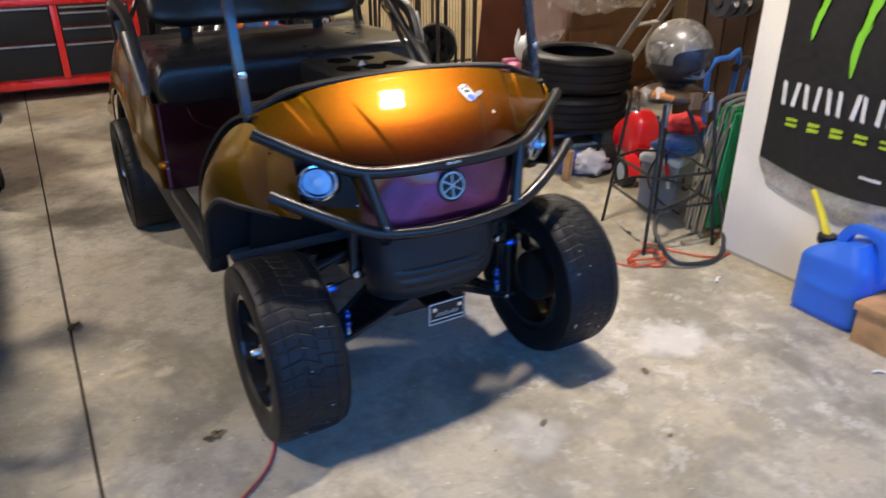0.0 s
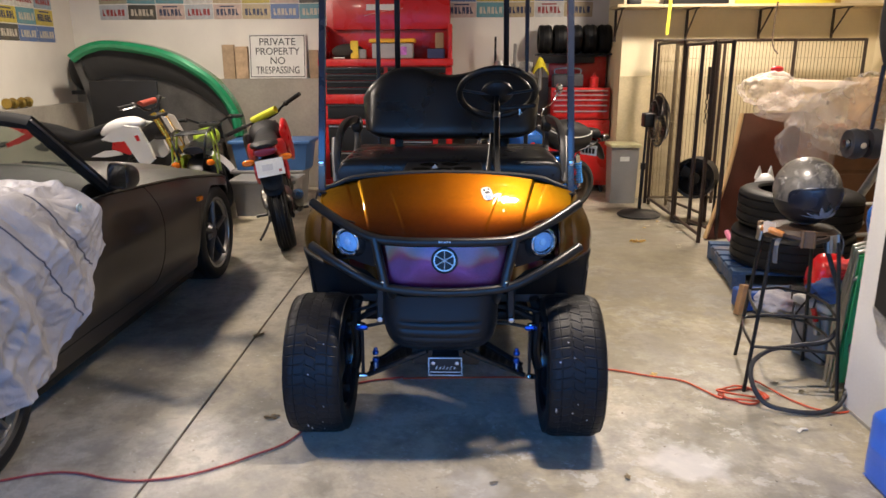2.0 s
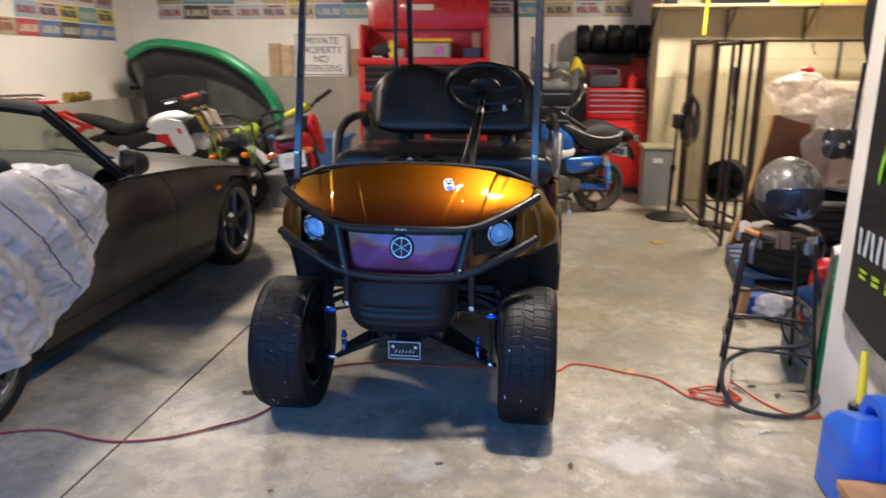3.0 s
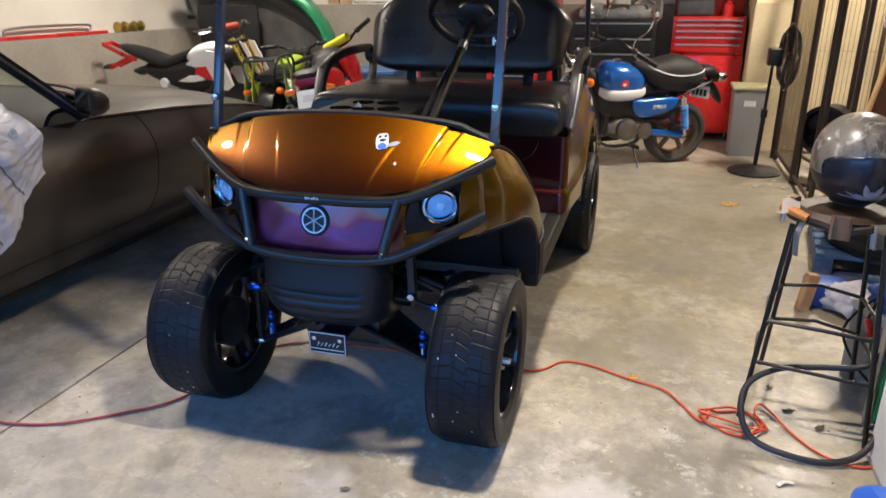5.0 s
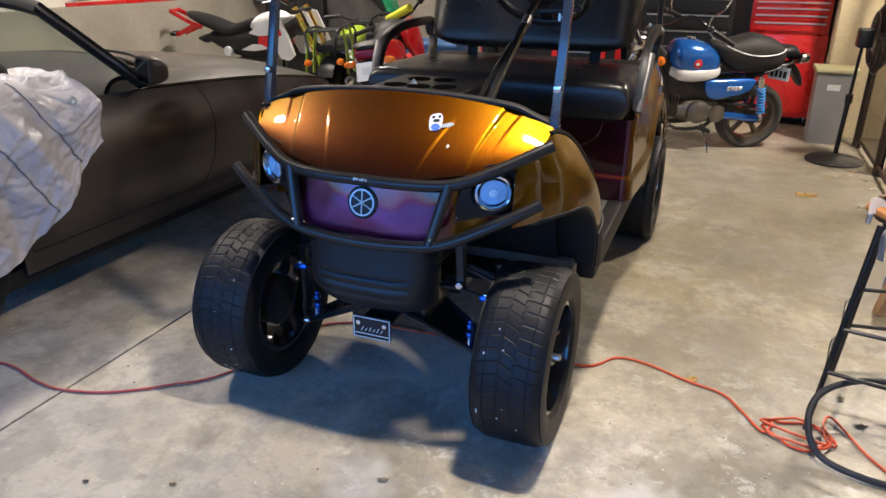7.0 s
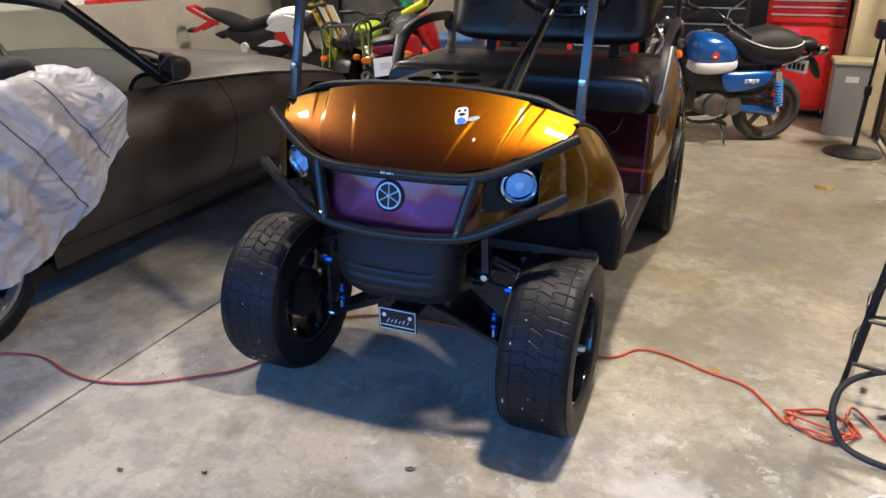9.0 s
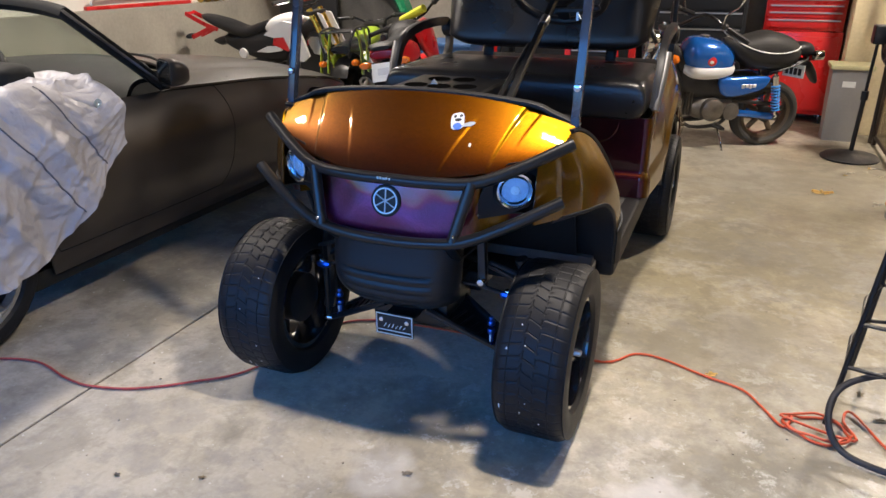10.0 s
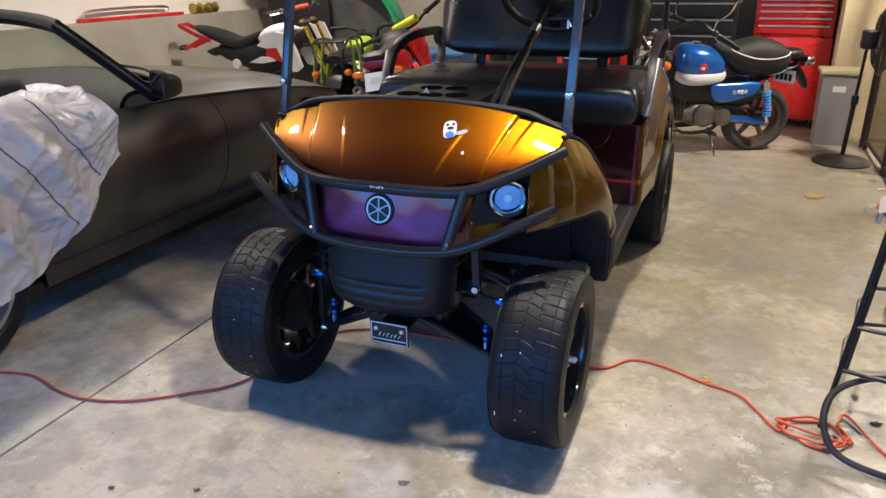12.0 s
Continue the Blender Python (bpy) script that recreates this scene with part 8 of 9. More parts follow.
M_FILM = film("clear_plastic_film", (0.88, 0.78, 0.70), 0.22, 0.18)
solo("plastic_wrap", wrap(2.0, (2.80, 2.86, 1.05), (0.46, 0.20, 0.18)), M_FILM, "crumpled clear plastic sheet over the furniture", "plastic sheet", smooth=80)
solo("plastic_wrap", wrap(7.0, (2.38, 2.90, 1.14), (0.20, 0.14, 0.13)), film("milky_plastic_film", (0.90, 0.80, 0.73), 0.34, 0.22), "gathered end of a milky plastic bag", "plastic sheet", smooth=80)
solo("plastic_wrap", wrap(5.0, (2.58, 2.62, 0.78), (0.20, 0.07, 0.30)), film("thin_plastic_film", (0.9, 0.84, 0.8), 0.2, 0.15), "clear plastic sheet hanging in front of the tabletop", "plastic sheet", smooth=80)
solo("plastic_wrap", wrap(11.0, (3.02, 2.50, 0.98), (0.52, 0.07, 0.30)), film("dusty_plastic_film", (0.9, 0.82, 0.72), 0.26, 0.2), "clear plastic sheet draped in front of the dresser", "plastic sheet", smooth=80)
solo("red_bow", ball(B(), (2.42, 2.92, 1.30), (0.05, 0.03, 0.025), 2), M_BIKERED, "small red tie on the gathered plastic", "tie")

# pallet with two stacked car tyres
PAL = thing("blue_pallet", "worn blue timber pallet under the stacked tyres", "pallet", pose(2.28, 1.86, 0, 0, 0, -8))
M_PAL = mat("worn_blue_paint", (0.035, 0.08, 0.17), 0.7, var=0.4, scale=10, bump=0.3, dirt=(0.3, 0.24, 0.18), dirt_amount=0.6)
for k in range(6):
    part("deck_board", box(B(), -0.52, 0.52, -0.34 + 0.135 * k, -0.25 + 0.135 * k, 0.10, 0.12, 0.003, 1), M_PAL, PAL, "", 0)
for yy in (-0.01,):
    for xx in (-0.48, 0, 0.48):
        part("bearer", box(B(), xx - 0.04, xx + 0.04, -0.34, 0.425, 0.02, 0.10, 0.004, 1), M_PAL, PAL, "", 0)
for k in range(3):
    part("base_board", box(B(), -0.52, 0.52, -0.34 + 0.335 * k, -0.25 + 0.335 * k, 0.0, 0.02, 0.003, 1), M_PAL, PAL, "", 0)


def car_tyre(m, R=0.355, w=0.235, rim=0.235):
    h = w / 2
    prof = [(-h * 0.86, rim), (-h * 0.98, rim + 0.012), (-h, lerp(rim, R, 0.35)), (-h * 0.98, lerp(rim, R, 0.6)), (-h * 0.9, R - 0.02), (-h * 0.8, R - 0.006)]
    for a in (-0.62, -0.2, 0.2, 0.62):
        prof += [(h * (a - 0.05), R), (h * (a - 0.045), R - 0.008), (h * (a + 0.045), R - 0.008), (h * (a + 0.05), R)]
    prof += [(h * 0.8, R - 0.006), (h * 0.9, R - 0.02), (h * 0.98, lerp(rim, R, 0.6)), (h, lerp(rim, R, 0.35)), (h * 0.98, rim + 0.012), (h * 0.86, rim), (h * 0.8, rim + 0.02), (h * 0.82, R - 0.04), (h * 0.6, R - 0.018), (-h * 0.6, R - 0.018), (-h * 0.82, R - 0.04), (-h * 0.8, rim + 0.02)]
    return solo("car_tyre", lathe(B(), prof, "z", 72, closed=True), M_TYRE, "worn black car tyre in a stack of two", "tyre", m, group="stacked car tyres")


car_tyre(pose(2.14, 1.79, 0.12 + 0.118, 0, 0, 0))
car_tyre(pose(2.165, 1.80, 0.12 + 0.118 + 0.236, 1, 0.5, 0))

# wrought stool that carries a helmet; leather straps round its rim
ST = thing("metal_stool", "tall black wrought-iron stool with a round seat ring", "stool", pose(1.485, 0.37, 0))
LEGS = [(-0.115, 0.225), (-0.225, -0.165), (0.175, 0.165), (0.125, -0.245)]
for lx, ly in LEGS:
    part("leg", sweep(B(), smooth_line([(lx, ly, 0.0), (lx * 0.84, ly * 0.84, 0.33), (lx * 0.68, ly * 0.68, 0.655)], 4), 0.008, 8), M_STEEL, ST, "black steel leg")
ORD = [LEGS[0], LEGS[1], LEGS[3], LEGS[2]]
for z, k in ((0.20, 0.905), (0.34, 0.835)):
    for a, b in zip(ORD, ORD[1:] + ORD[:1]):
        part("stretcher", sweep(B(), [(a[0] * k, a[1] * k, z), ((a[0] + b[0]) * k * 0.56, (a[1] + b[1]) * k * 0.56, z + 0.012), (b[0] * k, b[1] * k, z)], 0.0065, 8), M_STEEL, ST, "thin steel stretcher")
part("seat_ring", sweep(B(), [(0.135 * math.cos(2 * math.pi * i / 32), 0.145 * math.sin(2 * math.pi * i / 32) - 0.01, 0.66) for i in range(32)], 0.011, 8, closed=True), M_STEEL, ST, "black seat ring")
part("seat", lathe(B(), [(0.655, 0.0005), (0.655, 0.13), (0.675, 0.138), (0.688, 0.12), (0.69, 0.0005)], "z", 32, centre=(0, -0.01, 0)), mat("dark_leather", (0.035, 0.018, 0.010), 0.55, var=0.4, scale=12, bump=0.2), ST, "dark brown leather seat")
BELT = thing("tool_belt", "worn leather tool belt with metal buckles around the stool", "tool belt", pose(1.485, 0.365, 0))
for k in range(9):
    a = 2 * math.pi * k / 9 + 0.3
    c, s = math.cos(a), math.sin(a)
    z = 0.655 + 0.015 * math.sin(k * 2.3)
    if k % 3 == 0:
        part("pouch", box(B(), -0.02, 0.02, -0.010, 0.010, -0.03, 0.022, 0.008, 2, m=Matrix.Translation((0.158 * c, 0.158 * s, z)) @ pose(0, 0, 0, 0, 0, math.degrees(a) - 90)), mat("tan_leather", (0.16, 0.09, 0.045), 0.6, var=0.3), BELT, "tan leather pouch")
    elif k % 3 == 1:
        part("buckle", box(B(), -0.022, 0.022, -0.006, 0.006, -0.035, 0.025, 0.006, 2, m=Matrix.Translation((0.160 * c, 0.160 * s, z)) @ pose(0, 0, 0, 8, 0, math.degrees(a) - 90)), M_ALU, BELT, "metal buckle")
    else:
        part("strap", sweep(B(), smooth_line([(0.15 * c, 0.15 * s, z + 0.02), (0.17 * c, 0.17 * s, z - 0.02), (0.165 * c, 0.165 * s, z - 0.09)], 4), 0.01, 6, flat=(0.02, 0.006)), mat("grey_strap", (0.2, 0.19, 0.18), 0.7), BELT, "hanging strap")
part("belt_band", sweep(B(), [(0.152 * math.cos(2 * math.pi * i / 32), 0.158 * math.sin(2 * math.pi * i / 32), 0.665 + 0.008 * math.sin(i)) for i in range(32)], 0.012, 6, closed=True, flat=(0.012, 0.022)), mat("brown_leather", (0.045, 0.024, 0.012), 0.55, var=0.4, scale=12, bump=0.2), BELT, "brown belt band")
part("tool_handle", sweep(B(), smooth_line([(-0.178, -0.052, 0.694), (-0.16, -0.07, 0.688), (-0.14, -0.09, 0.682), (-0.115, -0.11, 0.674)], 4), 0.017, 10, taper=(1.0, 0.75)), mat("orange_wood", (0.46, 0.17, 0.04), 0.4, var=0.3), BELT, "orange-brown wooden tool handle")
part("paper_tag", sheet(B(), lambda u, v: Vector((-0.185 + 0.05 * u, -0.085 + 0.01 * v, 0.675 + 0.045 * v + 0.006 * math.sin(u * 5))), 5, 5, 0.0015), mat("cream_paper", (0.66, 0.52, 0.38), 0.7, var=0.2), BELT, "crumpled cream paper scrap")

HM = thing("motorcycle_helmet", "grey full-face helmet with dark and pale airbrushed patterns", "helmet", pose(1.50, 0.375, 0.838, 0, 0, 8))


def helm(u, v):
    a, b = 2 * math.pi * u, lerp(-0.62, 0.5, v) * math.pi
    r = 0.140
    c, s = math.cos(a), math.sin(a)
    k = math.cos(b)
    x, y, z = 0.88 * r * k * c, 1.06 * r * k * s, r * math.sin(b) * 0.98
    if z < -0.05:
        y *= 1 + 0.12 * (-z - 0.05) / 0.1 * (1 if s < 0 else -0.4)
    z = max(z, -0.142)
    return Vector((x, y, z))


def helmet_shell():
    """Smoky airbrushed grey with streaks."""
    m = mat("helmet_graphic", (0.15, 0.138, 0.12), 0.32, var=0.3, scale=9, bump=0.0, spec=0.5, coat=0.5)
    nt = m.node_tree
    b = nt.nodes["Principled BSDF"]
    base = b.inputs["Base Color"].links[0].from_socket
    v = nt.nodes["Texture Coordinate"].outputs["Object"]
    c = blend(nt, patches(nt, v, 9.0, 0.44, 0.58, 0.85, 5, 1.6), base, (0.035, 0.033, 0.034))
    c = blend(nt, patches(nt, v, 13.0, 0.54, 0.62, 0.75, 4, 2.2), c, (0.34, 0.32, 0.29))
    link(nt, c, b.inputs["Base Color"])
    return m


def on_helm(u, v, du, v0, v1, grow, sq=3.0):
    """A patch lying on the shell, with rounded corners."""
    k = (1 - abs(2 * v - 1) ** sq) ** (1 / sq) if 0 < v < 1 else 0.25
    return helm(0.75 + lerp(-du, du, u) * max(k, 0.25), lerp(v0, v1, v)) * grow


part("shell", sheet(B(), helm, 48, 28), helmet_shell(), HM, "smoky grey patterned shell", 60)
part("chin_guard", sheet(B(), lambda u, v: on_helm(u, v, 0.34, 0.12, 0.50, 1.022, 5), 28, 14, 0.004), mat("black_helmet_paint", (0.014, 0.014, 0.017), 0.4, bump=0), HM, "black lower shell", 60)
part("visor", sheet(B(), lambda u, v: on_helm(u, v, 0.19, 0.40, 0.62, 1.035), 24, 12, 0.004), mat("dark_visor", (0.012, 0.015, 0.026), 0.28, bump=0, coat=0.15, spec=0.4), HM, "dark visor", 60)
M_PALEG = mat("pale_graphic", (0.24, 0.25, 0.29), 0.45, var=0.5, scale=30, bump=0)
for k in range(9):
    a = (k - 4) / 4
    ln = 0.11 + 0.035 * math.sin(k * 2.7)
    part("pale_flame", sheet(B(), lambda u, v, a=a, ln=ln: helm(0.75 + a * (0.025 + 0.10 * u) + (v - 0.5) * 0.028 * math.sin(math.pi * (0.12 + 0.88 * u)), lerp(0.345, 0.345 + ln * (1 - 0.75 * abs(a)), u)) * 1.042, 8, 3, 0.002), M_PALEG, HM, "", 60)
part("rim", sweep(B(), [helm(i / 40, 0.0) * 1.01 for i in range(40)], 0.009, 6, closed=True), M_BLACK, HM, "black rubber rim")

# shocks and a rucksack hung behind the wall's end
CO = thing("coilover_shocks", "pair of grey coil-over shocks hung at the wall end", "shock absorber", pose(1.645, 0.28, 1.04))
for k in range(3):
    part("coil_ring", lathe(B(), [(-0.022, 0.02), (-0.026, 0.055), (0.0, 0.062), (0.026, 0.055), (0.022, 0.02)], "x", 24, centre=(-0.03 + 0.075 * k, 0, 0), closed=True), mat("dark_grey_rubber", (0.022, 0.022, 0.025), 0.4), CO, "dark grey ring")
part("shock_rod", sweep(B(), [(-0.07, 0, 0), (0.20, 0, 0)], 0.016, 10), M_CHROME, CO, "chrome rod")
for k in range(2):
    part("shock_bolt", lathe(B(), [(-0.008, 0.012), (0.008, 0.012)], "y", 12, centre=(-0.03 + 0.08 * k, -0.062, 0)), M_CHROME, CO)
part("hanger", sweep(B(), [(0.03, 0.0, 0.05), (0.03, -0.02, 0.30), (0.05, -0.12, 0.33)], 0.008, 6), M_STEEL, CO, "black hanger")
part("hanger", sweep(B(), [(0.10, 0.0, 0.05), (0.10, -0.02, 0.30), (0.10, -0.12, 0.33)], 0.008, 6), M_STEEL, CO, "black hanger")
RK = thing("rucksack", "black rucksack with grey straps hung behind the wall end", "rucksack", pose(1.79, 0.30, 1.52))
part("bag", ball(B(), (0, 0, 0), (0.12, 0.10, 0.26), 3), mat("black_nylon", (0.014, 0.014, 0.017), 0.7, bump=0.35, fine=60), RK, "black nylon bag")
part("pocket", ball(B(), (-0.03, -0.07, -0.08), (0.09, 0.06, 0.13), 3), mat("black_nylon", (0.014, 0.014, 0.017), 0.7, bump=0.35, fine=60), RK)
part("strap", sweep(B(), smooth_line([(-0.08, -0.09, 0.05), (-0.10, -0.12, -0.10), (-0.09, -0.10, -0.24)], 4), 0.012, 6, flat=(0.03, 0.006)), mat("grey_strap", (0.2, 0.21, 0.2), 0.7), RK, "grey strap")
part("strap", sweep(B(), smooth_line([(-0.05, -0.11, 0.02), (-0.04, -0.14, -0.12), (-0.06, -0.12, -0.22)], 4), 0.012, 6, flat=(0.02, 0.006)), mat("grey_strap", (0.2, 0.21, 0.2), 0.7), RK, "grey strap")
part("hook", sweep(B(), smooth_line([(0, -0.155, 0.33), (0, -0.08, 0.34), (0, -0.02, 0.30), (0, 0, 0.24)], 4), 0.008, 6), M_ALU, RK)

# ladder leaning in the alcove
LD = thing("step_ladder", "paint-spattered aluminium ladder leaning in the alcove", "ladder", pose(0, 0, 0))
M_LAD = mat("spattered_aluminium", (0.55, 0.54, 0.51), 0.4, metal=0.8, var=0.25, scale=20, dirt=(0.7, 0.68, 0.6), dirt_amount=0.7)
L0, L1 = Vector((2.56, 2.26, 0.015)), Vector((2.60, 1.22, 1.42))
OFF = Vector((0.31, 0.06, 0.0))
for o in (Vector((0, 0, 0)), OFF):
    part("rail", sweep(B(), [L0 + o, L1 + o * 0.8], 0.02, 8, flat=(0.06, 0.028)), M_LAD, LD, "aluminium rail")
for k in range(5):
    t = 0.14 + 0.18 * k
    part("step", sweep(B(), [L0.lerp(L1, t), L0.lerp(L1, t) + OFF * lerp(1, 0.8, t)], 0.02, 8, flat=(0.07, 0.024)), M_LAD, LD, "ribbed step")

# toy car, cool box, cloths
TOY = thing("ride_on_toy", "red plastic ride-on toy car", "toy car", pose(1.97, 1.0, 0, 0, 0, -20) @ Matrix.Scale(0.95, 4))
part("body", loft(B(), fine([(-0.13, 0.27, 0.04, 0.045), (-0.11, 0.27, 0.11, 0.075), (-0.03, 0.28, 0.145, 0.088), (0.06, 0.26, 0.12, 0.09), (0.16, 0.22, 0.09, 0.09), (0.22, 0.22, 0.04, 0.05)]), 28, 3.0, m=pose(0, 0, 0, 0, 0, 90)), M_BIKERED, TOY, "glossy red plastic shell", 80)
part("lamp", ball(B(), (-0.045, -0.115, 0.30), (0.022, 0.012, 0.022), 2), M_PALE, TOY, "grey round lamp")
for sx in (-1, 1):
    part("wheel_guard", sheet(B(), lambda u, v, sx=sx: Vector((sx * lerp(0.07, 0.145, v), -0.13 - 0.105 * math.cos(math.pi * u), 0.085 + 0.105 * math.sin(math.pi * u))), 14, 3, 0.008), M_BIKERED, TOY, "red wheel guard")
    for yy in (-0.13, 0.16):
        w = part("wheel", lathe(B(), [(-0.03, 0.055), (-0.035, 0.085), (0.035, 0.085), (0.03, 0.055)], "x", 24, centre=(sx * 0.12, yy, 0.085), closed=True), M_BLACK, TOY, "black plastic wheel")
        part("wheel_disc", lathe(B(), [(-0.028, 0.0005), (-0.028, 0.055), (0.028, 0.055), (0.028, 0.0005)], "x", 20, centre=(sx * 0.12, yy, 0.085)), M_PALE, w, "grey disc")
COOL = thing("cool_box", "grey cool box with a pale lid", "cool box", pose(1.80, 0.60, 0, 0, 0, 20))
part("box", box(B(), -0.13, 0.13, -0.10, 0.10, 0.0, 0.25, 0.02, 3), mat("grey_cooler", (0.22, 0.22, 0.22), 0.5), COOL)
part("lid", box(B(), -0.14, 0.14, -0.11, 0.11, 0.25, 0.29, 0.015, 3), mat("pale_cooler_lid", (0.5, 0.47, 0.42), 0.5), COOL, "pale lid")
part("handle", sweep(B(), smooth_line([(-0.10, -0.115, 0.2), (-0.10, -0.13, 0.14), (0.10, -0.13, 0.14), (0.10, -0.115, 0.2)], 4), 0.008, 6), M_BLACK, COOL)


def cloth(name, label, c, r, material, seed):
    bm = B()
    x = bmesh.ops.create_icosphere(bm, subdivisions=4, radius=1.0)
    for v in x["verts"]:
        d = v.co.normalized()
        k = 1 + 0.25 * noise.noise(d * 2.2 + Vector((seed, 0, 0))) + 0.18 * noise.noise(d * 5 + Vector((0, seed, 0)))
        v.co = Vector(c) + Vector((d.x * r[0] * k, d.y * r[1] * k, max(d.z, -0.55) * r[2] * k))
    return solo(name, bm, material, label, "cloth", smooth=80)


cloth("blue_cloth", "crumpled blue denim cloth on the cool box", (1.80, 0.56, 0.33), (0.13, 0.10, 0.06), mat("blue_denim", (0.06, 0.12, 0.30), 0.85, var=0.3, bump=0.4), 1.5)
cloth("red_cloth", "bright red jacket heaped on blue cloth", (1.86, 0.60, 0.415), (0.11, 0.09, 0.055), mat("red_cloth", (0.62, 0.03, 0.03), 0.75, var=0.2, bump=0.3), 3.3)
cloth("white_cloth", "pale rag beside the pallet", (1.80, 1.18, 0.06), (0.12, 0.10, 0.07), mat("pale_rag", (0.42, 0.42, 0.46), 0.85, var=0.2, bump=0.3), 6.1)
solo("blue_tub", box(B(), 1.62, 1.80, 1.20, 1.34, 0.0, 0.11, 0.02, 3), mat("blue_plastic", (0.02, 0.09, 0.38), 0.4), "small bright blue plastic tub on the floor", "tub")
solo("timber_offcut", box(B(), -0.025, 0.025, -0.02, 0.02, 0.0, 0.17, 0.003, 1), M_WOOD, "pale split timber offcut standing on the floor", "timber", pose(1.60, 1.16, 0.0, 0, 9, 20), smooth=0)
PINK = thing("pink_toy", "pink and white plastic rocking toy", "toy", pose(2.22, 2.55, 0.0))
part("body", ball(B(), (0, 0, 0.28), (0.11, 0.15, 0.11), 3), mat("pink_plastic", (0.70, 0.22, 0.36), 0.4), PINK, "pink body")
part("head", ball(B(), (0, -0.10, 0.50), (0.07, 0.08, 0.09), 3), M_BIKEWHITE, PINK, "white head")
part("ear", lathe(B(), [(0.55, 0.03), (0.64, 0.004)], "z", 12, centre=(-0.04, -0.08, 0)), M_BIKEWHITE, PINK)
part("ear", lathe(B(), [(0.55, 0.03), (0.64, 0.004)], "z", 12, centre=(0.04, -0.08, 0)), M_BIKEWHITE, PINK)
part("muzzle", ball(B(), (0, -0.17, 0.48), (0.03, 0.03, 0.045), 2), mat("sky_blue_plastic", (0.1, 0.35, 0.7), 0.4), PINK)
part("handle", sweep(B(), [(-0.15, -0.05, 0.42), (0.15, -0.05, 0.42)], 0.014, 8), mat("pink_plastic", (0.70, 0.22, 0.36), 0.4), PINK)
for sx in (-1, 1):
    part("rocker", sweep(B(), smooth_line([(sx * 0.10, -0.25, 0.08), (sx * 0.10, -0.1, 0.02), (sx * 0.10, 0.1, 0.02), (sx * 0.10, 0.25, 0.08)], 4), 0.02, 8), mat("pink_plastic", (0.70, 0.22, 0.36), 0.4), PINK)
    part("leg", sweep(B(), [(sx * 0.10, 0, 0.02), (sx * 0.06, 0, 0.25)], 0.025, 8), M_BIKEWHITE, PINK)

# folded garden chairs, green webbing on bright tubes, leaning behind the wall end
for k in range(3):
    CH = thing("folding_chair", "folded garden chair with green webbing on bright tubes", "chair", pose(1.745 + 0.012 * k, 0.20 + 0.06 * k, 0, 6, 0, -6 + 5 * k) @ Matrix.Diagonal((0.60, 1, 1, 1)), group="folded garden chairs")
    fr = smooth_line([(-0.20, 0, 0.0), (-0.20, 0, 0.55), (-0.16, 0, 0.64), (0.16, 0, 0.64), (0.20, 0, 0.55), (0.20, 0, 0.0)], 5)
    part("frame_tube", sweep(B(), fr, 0.008, 8), M_ALU, CH, "bright tube frame")
    part("back_tube", sweep(B(), smooth_line([(-0.17, 0.03, 0.02), (-0.17, 0.03, 0.50), (0.17, 0.03, 0.50), (0.17, 0.03, 0.02)], 5), 0.007, 8), M_ALU, CH)
    for j in range(6):
        part("webbing", box(B(), -0.178 + 0.06 * j, -0.124 + 0.06 * j, -0.012, -0.006, 0.05, 0.61, 0.001, 1), mat("green_webbing", (0.03, 0.36, 0.12), 0.7, var=0.25, bump=0.3), CH, "green woven strip", 0)
WK = thing("folded_walker", "blue tubular frame with black foam grips", "walker", pose(1.92, 0.48, 0))
part("blue_tube", sweep(B(), smooth_line([(0.04, 0.1, 0.0), (0.0, 0.05, 0.45), (-0.08, 0.0, 0.72), (0.02, -0.02, 0.76), (0.12, 0, 0.72), (0.16, 0.1, 0.0)], 5), 0.014, 10), mat("blue_tube_paint", (0.02, 0.14, 0.55), 0.3), WK, "blue tube frame")
part("grip", sweep(B(), smooth_line([(0.10, 0.0, 0.70), (0.2, 0.02, 0.73), (0.3, 0.05, 0.68)], 4), 0.02, 10), M_BLACK, WK, "black foam grip")
part("back_leg", sweep(B(), [(0.3, 0.06, 0.68), (0.32, 0.15, 0.0)], 0.013, 8), mat("blue_tube_paint", (0.02, 0.14, 0.55), 0.3), WK)

# ---- wall end: banner, fuel can, timber step ----
BAN = thing("can_banner", "black can-shaped banner with green claw marks on the white wall", "banner", pose(RET_X - 0.002, -0.03, 0, 0, 0, -90))
# local: x along the wall away from its end, z up, y into the room is negative
W_B = 0.76


def ban_skin(u, v):
    z = lerp(0.47, 2.2, v)
    return Vector((W_B * u, -0.003 - 0.004 * math.sin(u * math.pi), z - (0.055 * math.sin(u * math.pi) if v < 0.02 else 0.055 * math.sin(u * math.pi) * max(1 - v * 4, 0))))


part("black_print", sheet(B(), ban_skin, 30, 40, 0.002), mat("banner_black", (0.014, 0.014, 0.015), 0.42, var=0.4, scale=30, bump=0.05), BAN, "black printed can", 60)


def ban_foot(u, v):
    x = lerp(lerp(0.0, 0.06, v), lerp(W_B, W_B - 0.06, v), u)
    z = 0.468 - 0.10 * v ** 0.8 - 0.055 * math.sin(u * math.pi)
    return Vector((x, -0.0045 - 0.003 * math.sin(v * 9), z))


